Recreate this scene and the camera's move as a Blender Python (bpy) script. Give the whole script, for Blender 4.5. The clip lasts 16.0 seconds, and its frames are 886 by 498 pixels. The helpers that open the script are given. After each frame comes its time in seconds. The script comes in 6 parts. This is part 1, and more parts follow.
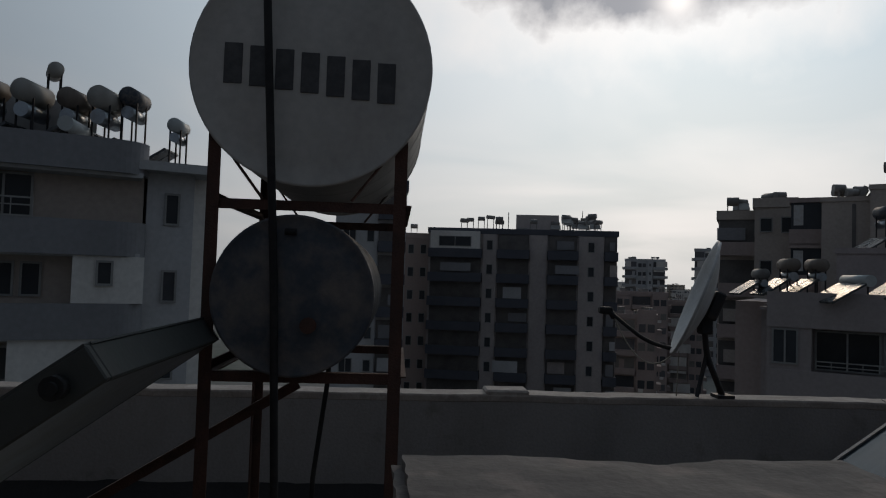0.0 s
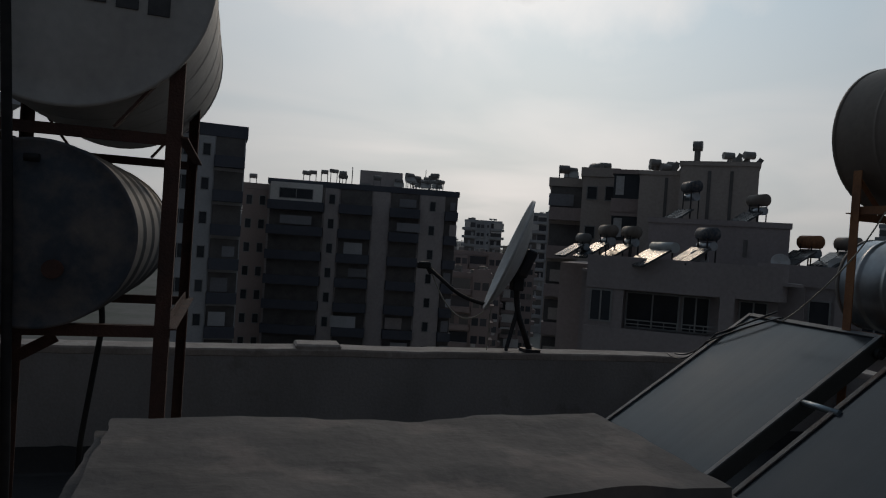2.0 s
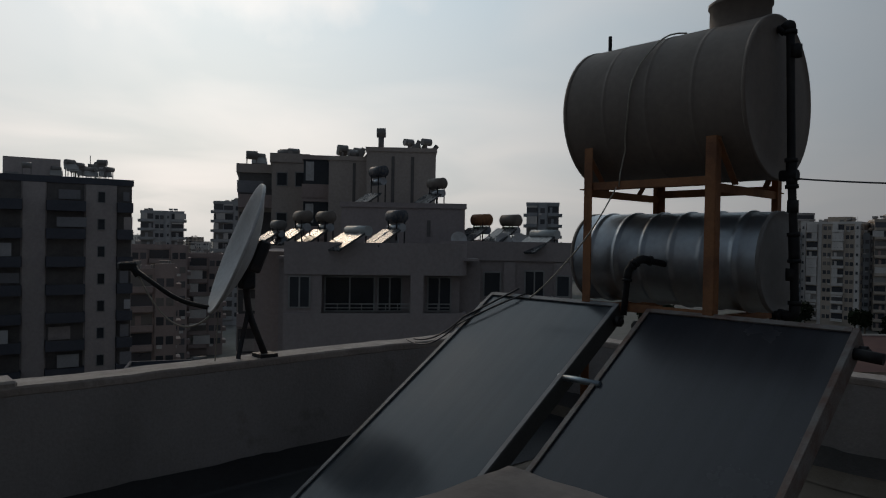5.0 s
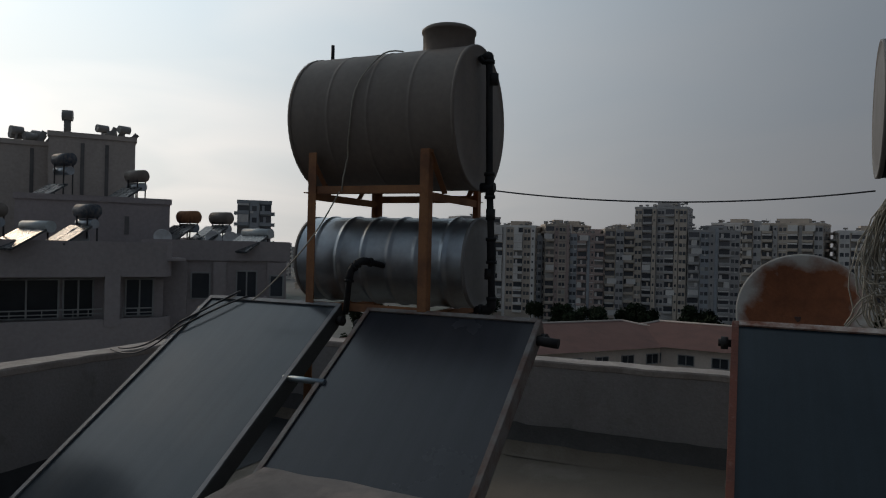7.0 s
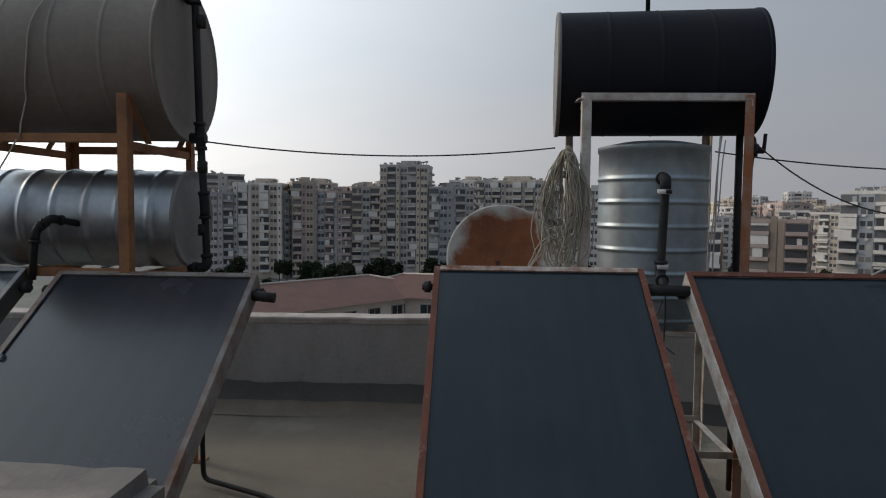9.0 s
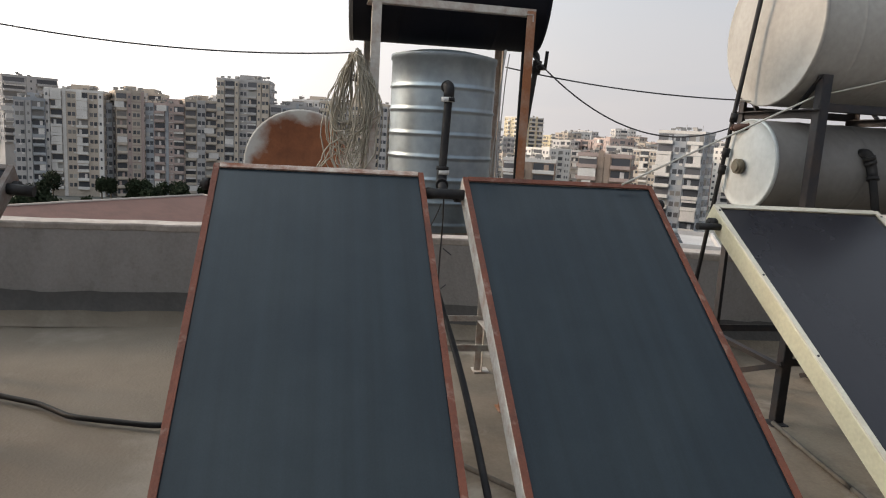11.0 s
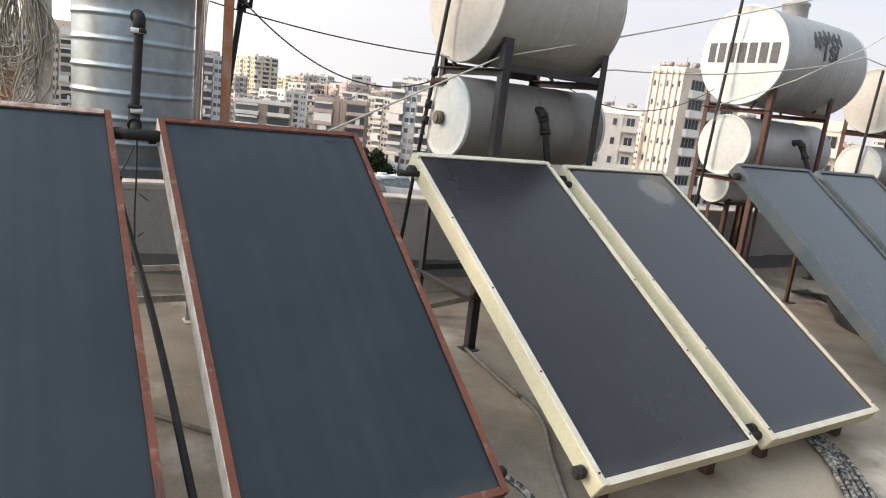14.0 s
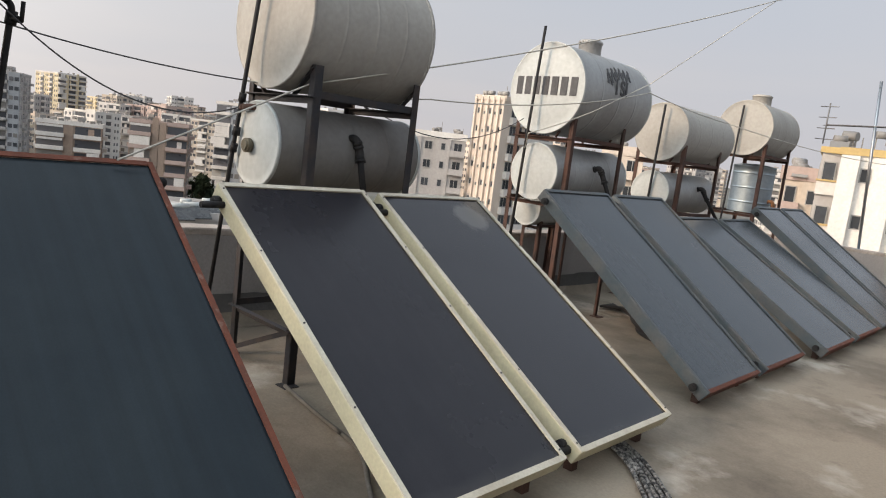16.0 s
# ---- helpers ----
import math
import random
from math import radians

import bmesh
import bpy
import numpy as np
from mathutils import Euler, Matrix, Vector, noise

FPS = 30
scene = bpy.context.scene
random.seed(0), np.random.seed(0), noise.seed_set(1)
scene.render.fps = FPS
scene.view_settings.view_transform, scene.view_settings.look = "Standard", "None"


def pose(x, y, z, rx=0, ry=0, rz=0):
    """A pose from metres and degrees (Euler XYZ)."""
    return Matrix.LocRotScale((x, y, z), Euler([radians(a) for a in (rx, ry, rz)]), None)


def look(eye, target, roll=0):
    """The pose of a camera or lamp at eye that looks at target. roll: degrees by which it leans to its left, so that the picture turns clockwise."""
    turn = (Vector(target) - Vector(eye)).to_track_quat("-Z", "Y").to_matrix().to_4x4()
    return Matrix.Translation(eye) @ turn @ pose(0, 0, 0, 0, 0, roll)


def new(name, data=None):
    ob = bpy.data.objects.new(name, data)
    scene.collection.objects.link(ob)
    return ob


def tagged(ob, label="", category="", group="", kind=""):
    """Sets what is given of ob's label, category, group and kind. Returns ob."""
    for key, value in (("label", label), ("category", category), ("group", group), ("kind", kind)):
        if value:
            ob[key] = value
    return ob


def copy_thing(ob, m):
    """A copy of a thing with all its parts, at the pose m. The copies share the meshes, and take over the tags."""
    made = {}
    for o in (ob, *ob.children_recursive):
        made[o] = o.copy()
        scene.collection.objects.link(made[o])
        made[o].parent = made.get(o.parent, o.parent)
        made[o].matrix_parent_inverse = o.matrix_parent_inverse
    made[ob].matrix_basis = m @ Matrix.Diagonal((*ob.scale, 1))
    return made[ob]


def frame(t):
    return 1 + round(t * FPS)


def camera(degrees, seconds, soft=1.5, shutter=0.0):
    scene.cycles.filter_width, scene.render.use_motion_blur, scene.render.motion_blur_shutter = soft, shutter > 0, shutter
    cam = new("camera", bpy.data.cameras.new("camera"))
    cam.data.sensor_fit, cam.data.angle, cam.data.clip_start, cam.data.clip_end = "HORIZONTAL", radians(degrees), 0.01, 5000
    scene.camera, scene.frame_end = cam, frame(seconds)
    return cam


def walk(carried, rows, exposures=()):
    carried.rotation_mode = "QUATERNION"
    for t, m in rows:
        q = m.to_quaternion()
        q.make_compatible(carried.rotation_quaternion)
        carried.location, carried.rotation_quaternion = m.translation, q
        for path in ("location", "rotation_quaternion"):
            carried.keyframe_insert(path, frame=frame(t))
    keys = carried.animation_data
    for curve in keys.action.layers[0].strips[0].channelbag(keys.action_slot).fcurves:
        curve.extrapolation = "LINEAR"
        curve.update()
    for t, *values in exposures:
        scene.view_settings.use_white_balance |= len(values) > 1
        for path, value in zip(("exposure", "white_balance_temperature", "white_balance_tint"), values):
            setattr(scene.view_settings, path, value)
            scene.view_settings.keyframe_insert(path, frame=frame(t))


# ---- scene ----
cam = camera(65.9, 16.0, soft=1.1)
PATH = [
    (0, (-0.063, -1.284, 1.582), (0.07, 0.71, 1.663), 1.8),
    (0.5, (-0.045, -1.279, 1.581), (0.331, 0.685, 1.634), 1.9),
    (1, (0.012, -1.269, 1.586), (0.462, 0.678, 1.645), 1.5),
    (1.5, (0.107, -1.232, 1.578), (0.647, 0.694, 1.613), 2.4),
    (2, (0.141, -1.153, 1.56), (0.727, 0.759, 1.536), 3.9),
    (2.5, (0.099, -1.021, 1.552), (0.844, 0.834, 1.502), 2.8),
    (3, (0.061, -0.895, 1.544), (0.863, 0.935, 1.457), 2.2),
    (3.2, (0.057, -0.852, 1.533), (0.856, 0.98, 1.449), 2.1),
    (5.3, (0.12, -0.557, 1.571), (1.577, 0.812, 1.531), 0.7),
    (5.5, (0.08, -0.555, 1.58), (1.597, 0.747, 1.526), 0.5),
    (6, (-0.006, -0.531, 1.571), (1.668, 0.563, 1.531), -0.5),
    (6.5, (0.007, -0.546, 1.579), (1.781, 0.377, 1.547), 0.8),
    (7, (0.022, -0.559, 1.572), (1.855, 0.241, 1.562), 1.4),
    (7.5, (0.034, -0.572, 1.574), (1.91, 0.121, 1.571), 0.4),
    (8, (0.052, -0.595, 1.572), (1.977, -0.059, 1.498), -0.6),
    (8.5, (0.064, -0.639, 1.564), (2.044, -0.384, 1.452), 0.9),
    (9, (0.056, -0.714, 1.551), (2.05, -0.621, 1.43), 0.6),
    (9.5, (0.024, -0.816, 1.557), (2.019, -0.923, 1.478), 1.6),
    (9.7, (0.016, -0.853, 1.551), (2.006, -1.019, 1.452), 1.8),
    (11.8, (-0.119, -1.011, 1.424), (1.78, -1.415, 0.945), 3.5),
    (12, (-0.144, -0.999, 1.438), (1.742, -1.407, 0.912), 3.3),
    (12.5, (-0.121, -1.0, 1.41), (1.715, -1.543, 0.829), 4.7),
    (13, (-0.116, -1.018, 1.426), (1.654, -1.759, 0.862), 5.7),
    (13.5, (-0.109, -1.065, 1.46), (1.601, -1.975, 0.963), 6.8),
    (14, (-0.122, -1.112, 1.474), (1.521, -2.176, 1.06), 6.6),
    (14.5, (-0.154, -1.103, 1.491), (1.398, -2.306, 1.111), 7.1),
    (15, (-0.143, -1.14, 1.508), (1.335, -2.441, 1.16), 8.1),
    (15.5, (-0.137, -1.187, 1.512), (1.298, -2.544, 1.194), 7.1),
    (16, (-0.131, -1.239, 1.508), (1.231, -2.674, 1.218), 7.0),
]
EXPOSURES = [(0.0, -2.58, 6300, 12), (0.6, -2.8, 6300, 12), (3.2, -2.75, 6350, 12), (5.3, -2.5, 6450, 12), (7.0, -2.13, 6500, 12), (7.5, -2.03, 6500, 12), (8.0, -1.88, 6500, 12), (8.5, -1.56, 6600, 12), (9.0, -1.0, 6650, 13), (9.7, -0.75, 6800, 13), (11.8, 0.24, 7450, 17), (12.5, 0.26, 7400, 17), (13.5, 0.17, 7350, 17), (14.0, 0.48, 7200, 16), (14.7, 0.53, 7200, 16), (15.2, 0.28, 7200, 16), (16.0, -0.08, 7250, 16)]
walk(cam, [(t, look(eye, target, roll)) for t, eye, target, roll in PATH], EXPOSURES)

# ---- world and sun ----
SUN_AZ, SUN_EL = 22.5, 21.7
world = bpy.data.worlds.new("world")
scene.world = world
world.use_nodes = True
wn, wl = world.node_tree.nodes, world.node_tree.links
wn.clear()


def wnode(kind, **values):
    n = wn.new(kind)
    for k, v in values.items():
        n.inputs[k].default_value = v
    return n


def wmath(op, a, b=0.0, clamp=False):
    n = wn.new("ShaderNodeMath")
    n.operation, n.use_clamp = op, clamp
    for i, v in enumerate((a, b)):
        if isinstance(v, (int, float)):
            n.inputs[i].default_value = v
        else:
            wl.new(v, n.inputs[i])
    return n.outputs[0]


def wmix(fac, a, b):
    n = wn.new("ShaderNodeMix")
    n.data_type = "RGBA"
    for i, v in ((0, fac), (6, a), (7, b)):
        if isinstance(v, (int, float, tuple)):
            n.inputs[i].default_value = v
        else:
            wl.new(v, n.inputs[i])
    return n.outputs[2]


sky = wn.new("ShaderNodeTexSky")
sky.sky_type = "NISHITA"
sky.sun_disc = False
sky.sun_elevation, sky.sun_rotation = radians(SUN_EL), radians(SUN_AZ)
sky.altitude, sky.air_density, sky.dust_density, sky.ozone_density = 30, 1.2, 5.0, 1.5
coord = wn.new("ShaderNodeTexCoord")
sep = wn.new("ShaderNodeSeparateXYZ")
wl.new(coord.outputs["Generated"], sep.inputs[0])
# flat cloud deck: directions projected on a plane overhead
up = wmath("ADD", wmath("MAXIMUM", sep.outputs[2], 0.0), 0.12)
comb = wn.new("ShaderNodeCombineXYZ")
wl.new(wmath("DIVIDE", sep.outputs[0], up), comb.inputs[0])
wl.new(wmath("DIVIDE", sep.outputs[1], up), comb.inputs[1])
thin = wnode("ShaderNodeTexNoise", Scale=0.7, Detail=4.0, Roughness=0.45, Distortion=0.6)
wl.new(comb.outputs[0], thin.inputs["Vector"])
veil0 = wmath("MULTIPLY", wmath("SUBTRACT", thin.outputs[0], 0.38), 2.2, True)
# bright haze that scatters the low sun forward
sa, se = radians(SUN_AZ), radians(SUN_EL)
dot = wn.new("ShaderNodeVectorMath")
dot.operation = "DOT_PRODUCT"
dot.inputs[1].default_value = (math.sin(sa) * math.cos(se), math.cos(sa) * math.cos(se), math.sin(se))
wl.new(coord.outputs["Generated"], dot.inputs[0])
half = wmath("ADD", wmath("MULTIPLY", dot.outputs["Value"], 0.5), 0.5)
lobe = wmath("POWER", half, 5.7)
haze = wmath("ADD", wmath("MULTIPLY", lobe, 40.0), 6.9)
low = wmath("SUBTRACT", 1.0, wmath("MULTIPLY", wmath("ABSOLUTE", sep.outputs[2]), 2.4), True)
sunward = wmath("POWER", half, 2.0)
tint = wmix(low, wmix(sunward, (0.77, 0.98, 1.23, 1), (0.81, 1.0, 1.10, 1)), wmix(sunward, (0.91, 0.98, 1.11, 1), (1.03, 1.02, 0.94, 1)))
mul = wn.new("ShaderNodeMix")
mul.data_type, mul.blend_type = "RGBA", "MULTIPLY"
mul.inputs[0].default_value = 1.0
hz = wn.new("ShaderNodeCombineColor")
for i in range(3):
    wl.new(haze, hz.inputs[i])
wl.new(hz.outputs[0], mul.inputs[6])
wl.new(tint, mul.inputs[7])
hazed = wmix(0.88, sky.outputs[0], mul.outputs[2])
bw = wn.new("ShaderNodeRGBToBW")
wl.new(hazed, bw.inputs[0])
lit = wn.new("ShaderNodeCombineColor")
for i, k in enumerate((1.50, 1.38, 1.26)):
    wl.new(wmath("MULTIPLY", bw.outputs[0], k), lit.inputs[i])
veil = wmath("MULTIPLY", veil0, wmath("ADD", wmath("POWER", half, 9.0), 0.14))
clouded = wmix(wmath("MULTIPLY", veil, 0.8), hazed, lit.outputs[0])
# the grey cloud bank that hides the sun
az = wmath("ARCTAN2", sep.outputs[0], sep.outputs[1])
el = wmath("ARCSINE", sep.outputs[2])
puff = wnode("ShaderNodeTexNoise", Scale=9.0, Detail=6.0, Roughness=0.55)
wl.new(coord.outputs["Generated"], puff.inputs["Vector"])
wob = wmath("SUBTRACT", puff.outputs[0], 0.5)
da = wmath("DIVIDE", wmath("SUBTRACT", az, radians(20.5)), radians(19.0))
de = wmath("DIVIDE", wmath("SUBTRACT", el, radians(24.8)), radians(5.6))
rr = wmath("SQRT", wmath("ADD", wmath("MULTIPLY", da, da), wmath("MULTIPLY", de, de)))
inside = wmath("ADD", wmath("SUBTRACT", 1.0, rr), wmath("MULTIPLY", wob, 1.5))
rim = wmath("MULTIPLY", wmath("ADD", inside, 0.6), 0.95, True)
hole = wmath("POWER", wmath("MAXIMUM", dot.outputs["Value"], 0.0), 2500.0)
core = wmath("MULTIPLY", wmath("MULTIPLY", wmath("SUBTRACT", inside, 0.0), 2.6, True), wmath("SUBTRACT", 1.0, hole))
with_rim = wmix(wmath("MULTIPLY", rim, 0.8), clouded, lit.outputs[0])
dark = wn.new("ShaderNodeCombineColor")
for i, k in enumerate((0.40, 0.41, 0.435)):
    wl.new(wmath("MULTIPLY", bw.outputs[0], k), dark.inputs[i])
final = wmix(wmath("MULTIPLY", core, 0.92), with_rim, dark.outputs[0])
bg = wnode("ShaderNodeBackground", Strength=0.10)
wl.new(final, bg.inputs[0])
out = wn.new("ShaderNodeOutputWorld")
wl.new(bg.outputs[0], out.inputs[0])

sun = new("sun", bpy.data.lights.new("sun", "SUN"))
sun.data.energy, sun.data.angle, sun.data.color = 2.3, radians(12), (1.0, 0.80, 0.58)
a, e = radians(SUN_AZ), radians(SUN_EL)
sun.matrix_world = look((0, 0, 60), (-math.sin(a) * math.cos(e), -math.cos(a) * math.cos(e), 60 - math.sin(e)))


# ---- materials ----
def material(name, base, rough=0.7, metal=0.0, stain=None, amount=0.4, scale=1.0, grain=40.0, bump=0.15, spec=0.5, streak=0.0, vary=0.0):
    """Base colour with fine grain, a broad stain in a second colour, relief and, optionally, streaks that run down."""
    m = bpy.data.materials.new(name)
    m.use_nodes = True
    n, l = m.node_tree.nodes, m.node_tree.links
    p = n["Principled BSDF"]
    p.inputs["Roughness"].default_value, p.inputs["Metallic"].default_value = rough, metal
    p.inputs["Specular IOR Level"].default_value = spec
    tc = n.new("ShaderNodeTexCoord")
    geo = n.new("ShaderNodeNewGeometry")
    mp = n.new("ShaderNodeMapping")
    mp.inputs["Scale"].default_value = (1, 1, 1 - 0.85 * streak)
    l.new(geo.outputs["Position"], mp.inputs[0])
    big = n.new("ShaderNodeTexNoise")
    big.inputs["Scale"].default_value, big.inputs["Detail"].default_value, big.inputs["Roughness"].default_value = scale, 6, 0.62
    l.new(mp.outputs[0], big.inputs["Vector"])
    ramp = n.new("ShaderNodeValToRGB")
    ramp.color_ramp.elements[0].position, ramp.color_ramp.elements[1].position = 0.42, 0.66
    l.new(big.outputs[0], ramp.inputs[0])
    fine = n.new("ShaderNodeTexNoise")
    fine.inputs["Scale"].default_value, fine.inputs["Detail"].default_value = grain, 4
    l.new(geo.outputs["Position"], fine.inputs["Vector"])
    mix = n.new("ShaderNodeMix")
    mix.data_type = "RGBA"
    k = n.new("ShaderNodeMath")
    k.operation = "MULTIPLY"
    k.inputs[1].default_value = amount
    l.new(ramp.outputs[0], k.inputs[0])
    l.new(k.outputs[0], mix.inputs[0])
    mix.inputs[6].default_value = (*base, 1)
    mix.inputs[7].default_value = (*(stain or tuple(c * 0.6 for c in base)), 1)
    hsv = n.new("ShaderNodeHueSaturation")
    l.new(mix.outputs[2], hsv.inputs["Color"])
    v = n.new("ShaderNodeMapRange")
    v.inputs[3].default_value, v.inputs[4].default_value = 0.82, 1.18
    l.new(fine.outputs[0], v.inputs[0])
    if vary:
        oi = n.new("ShaderNodeObjectInfo")
        vr = n.new("ShaderNodeMapRange")
        vr.inputs[3].default_value, vr.inputs[4].default_value = 1 - vary, 1 + vary
        l.new(oi.outputs["Random"], vr.inputs[0])
        mul = n.new("ShaderNodeMath")
        mul.operation = "MULTIPLY"
        l.new(v.outputs[0], mul.inputs[0])
        l.new(vr.outputs[0], mul.inputs[1])
        l.new(mul.outputs[0], hsv.inputs["Value"])
    else:
        l.new(v.outputs[0], hsv.inputs["Value"])
    l.new(hsv.outputs[0], p.inputs["Base Color"])
    rg = n.new("ShaderNodeMapRange")
    rg.inputs[3].default_value, rg.inputs[4].default_value = max(rough - 0.12, 0.03), min(rough + 0.15, 1)
    l.new(big.outputs[0], rg.inputs[0])
    l.new(rg.outputs[0], p.inputs["Roughness"])
    if bump:
        b = n.new("ShaderNodeBump")
        b.inputs["Strength"].default_value, b.inputs["Distance"].default_value = bump, 0.01
        l.new(fine.outputs[0], b.inputs["Height"])
        l.new(b.outputs[0], p.inputs["Normal"])
    return m


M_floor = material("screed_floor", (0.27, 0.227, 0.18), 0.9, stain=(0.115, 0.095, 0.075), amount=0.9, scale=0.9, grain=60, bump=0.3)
M_plaster = material("parapet_plaster", (0.285, 0.264, 0.258), 0.9, stain=(0.195, 0.181, 0.175), amount=0.6, scale=1.6, grain=50, bump=0.3, streak=0.6)
M_cap = material("parapet_cap", (0.33, 0.285, 0.255), 0.9, stain=(0.2, 0.17, 0.155), amount=0.6, scale=5, grain=50, bump=0.4)
M_bitumen = material("bitumen_strip", (0.08, 0.077, 0.076), 0.8, stain=(0.13, 0.124, 0.12), amount=0.5, scale=3, bump=0.3)
M_tar = material("black_bitumen", (0.025, 0.025, 0.028), 0.7, stain=(0.06, 0.06, 0.06), scale=2, bump=0.3)
M_block = material("rough_concrete", (0.138, 0.121, 0.112), 0.95, stain=(0.082, 0.072, 0.067), amount=0.7, scale=4, grain=45, bump=0.25)
M_rust = material("rusted_steel", (0.075, 0.035, 0.026), 0.85, stain=(0.04, 0.026, 0.023), amount=0.8, scale=9, grain=120, bump=0.4)
M_rustfr = material("rusty_red_frame", (0.155, 0.046, 0.026), 0.8, stain=(0.09, 0.036, 0.026), amount=0.7, scale=7, grain=90, bump=0.4)
M_rustyel = material("orange_rusty_paint", (0.29, 0.13, 0.055), 0.8, stain=(0.14, 0.062, 0.036), amount=0.8, scale=6, grain=90, bump=0.3)
M_black = material("black_painted_steel", (0.028, 0.029, 0.034), 0.6, spec=0.25, stain=(0.09, 0.06, 0.045), amount=0.4, scale=8, bump=0.15)
M_pipe = material("black_plastic_pipe", (0.015, 0.015, 0.017), 0.6, spec=0.2, stain=(0.06, 0.055, 0.05), scale=8, bump=0.05)
M_white = material("white_tank_paint", (0.42, 0.445, 0.445), 0.5, stain=(0.33, 0.34, 0.335), amount=0.6, scale=1.6, grain=30, bump=0.05, streak=0.7)
M_oldwhite = material("grimy_white_tank_paint", (0.43, 0.415, 0.395), 0.6, stain=(0.31, 0.29, 0.27), amount=0.7, scale=1.6, grain=30, bump=0.06, streak=0.7)
M_beige = material("dusty_beige_paint", (0.34, 0.325, 0.30), 0.65, stain=(0.25, 0.235, 0.215), amount=0.6, scale=1.5, grain=30, bump=0.08, streak=0.6)
M_brown = material("brown_grey_paint", (0.17, 0.14, 0.117), 0.65, stain=(0.105, 0.09, 0.08), amount=0.6, scale=1.8, grain=30, bump=0.08, streak=0.7)
M_greypaint = material("grey_tank_paint", (0.17, 0.165, 0.16), 0.6, stain=(0.115, 0.10, 0.09), amount=0.7, scale=2.0, grain=30, bump=0.08, streak=0.7)
M_silver = material("silver_grey_tank_paint", (0.33, 0.335, 0.335), 0.42, 0.25, stain=(0.24, 0.235, 0.23), amount=0.6, scale=2.0, grain=30, bump=0.05, streak=0.7)
M_blacktank = material("black_tank_paint", (0.008, 0.009, 0.014), 0.6, spec=0.12, stain=(0.016, 0.015, 0.018), amount=0.7, scale=2, bump=0.05, streak=0.7)
M_blueend = material("blue_grey_scuffed", (0.036, 0.046, 0.064), 0.6, stain=(0.20, 0.165, 0.14), amount=0.6, scale=7, bump=0.1)
M_galv = material("galvanised_sheet", (0.29, 0.345, 0.385), 0.44, 0.85, stain=(0.21, 0.25, 0.285), amount=0.7, scale=5, grain=25, bump=0.05)
M_galvdark = material("stained_galvanised", (0.34, 0.38, 0.42), 0.36, 0.88, stain=(0.2, 0.165, 0.14), amount=0.5, scale=2.2, grain=25, bump=0.06)
M_alu = material("aluminium_frame", (0.17, 0.175, 0.185), 0.55, 0.4, stain=(0.15, 0.135, 0.125), amount=0.7, scale=5, grain=60, bump=0.15)
M_cream = material("cream_painted_frame", (0.56, 0.52, 0.37), 0.55, stain=(0.42, 0.37, 0.25), amount=0.6, scale=4, grain=60, bump=0.1)
M_bluefr = material("blue_grey_frame", (0.085, 0.105, 0.117), 0.5, 0.3, stain=(0.2, 0.165, 0.14), amount=0.4, scale=5, grain=60, bump=0.1)
M_peel = material("peeling_white_frame", (0.47, 0.45, 0.42), 0.75, stain=(0.24, 0.12, 0.075), amount=0.6, scale=9, grain=80, bump=0.35)
M_glass = material("dusty_solar_glass", (0.010, 0.019, 0.027), 0.18, stain=(0.020, 0.031, 0.038), amount=0.6, scale=1.5, grain=160, bump=0.0, spec=0.30)
M_glassd = material("dark_solar_glass", (0.015, 0.015, 0.021), 0.24, stain=(0.025, 0.025, 0.031), amount=0.5, scale=1.5, grain=160, bump=0.0, spec=0.38)
M_glassf = material("dark_polished_glass", (0.015, 0.015, 0.021), 0.07, stain=(0.025, 0.025, 0.031), amount=0.5, scale=1.5, grain=160, bump=0.0, spec=0.6)
M_glassg = material("hazy_solar_glass", (0.036, 0.046, 0.056), 0.20, stain=(0.058, 0.064, 0.07), amount=0.5, scale=1.3, grain=160, bump=0.0, spec=0.5)
M_glassh = material("murky_solar_glass", (0.022, 0.024, 0.032), 0.22, stain=(0.034, 0.035, 0.042), amount=0.5, scale=1.4, grain=160, bump=0.0, spec=0.42)
M_dish = material("grey_dish_paint", (0.48, 0.48, 0.48), 0.6, stain=(0.36, 0.33, 0.30), amount=0.6, scale=4, bump=0.05)
M_cable = material("cream_cable", (0.30, 0.275, 0.225), 0.6, stain=(0.36, 0.32, 0.26), scale=20, bump=0)
M_cablep = material("pale_wire", (0.44, 0.42, 0.38), 0.6, stain=(0.34, 0.32, 0.28), scale=20, bump=0)
M_cabled = material("dark_cable", (0.04, 0.04, 0.045), 0.6, scale=20, bump=0)
M_ink = material("stencil_paint", (0.05, 0.05, 0.055), 0.7, stain=(0.13, 0.13, 0.13), amount=0.4, scale=25, bump=0)
M_lowtank = material("dark_scratched_tank_paint", (0.08, 0.082, 0.088), 0.6, stain=(0.05, 0.046, 0.043), amount=0.7, scale=3.0, grain=30, bump=0.08, streak=0.4)
M_darkbox = material("dark_green_grey_paint_and_shade", (0.038, 0.042, 0.04), 0.6, stain=(0.05, 0.05, 0.05), amount=0.6, scale=4, bump=0.1)


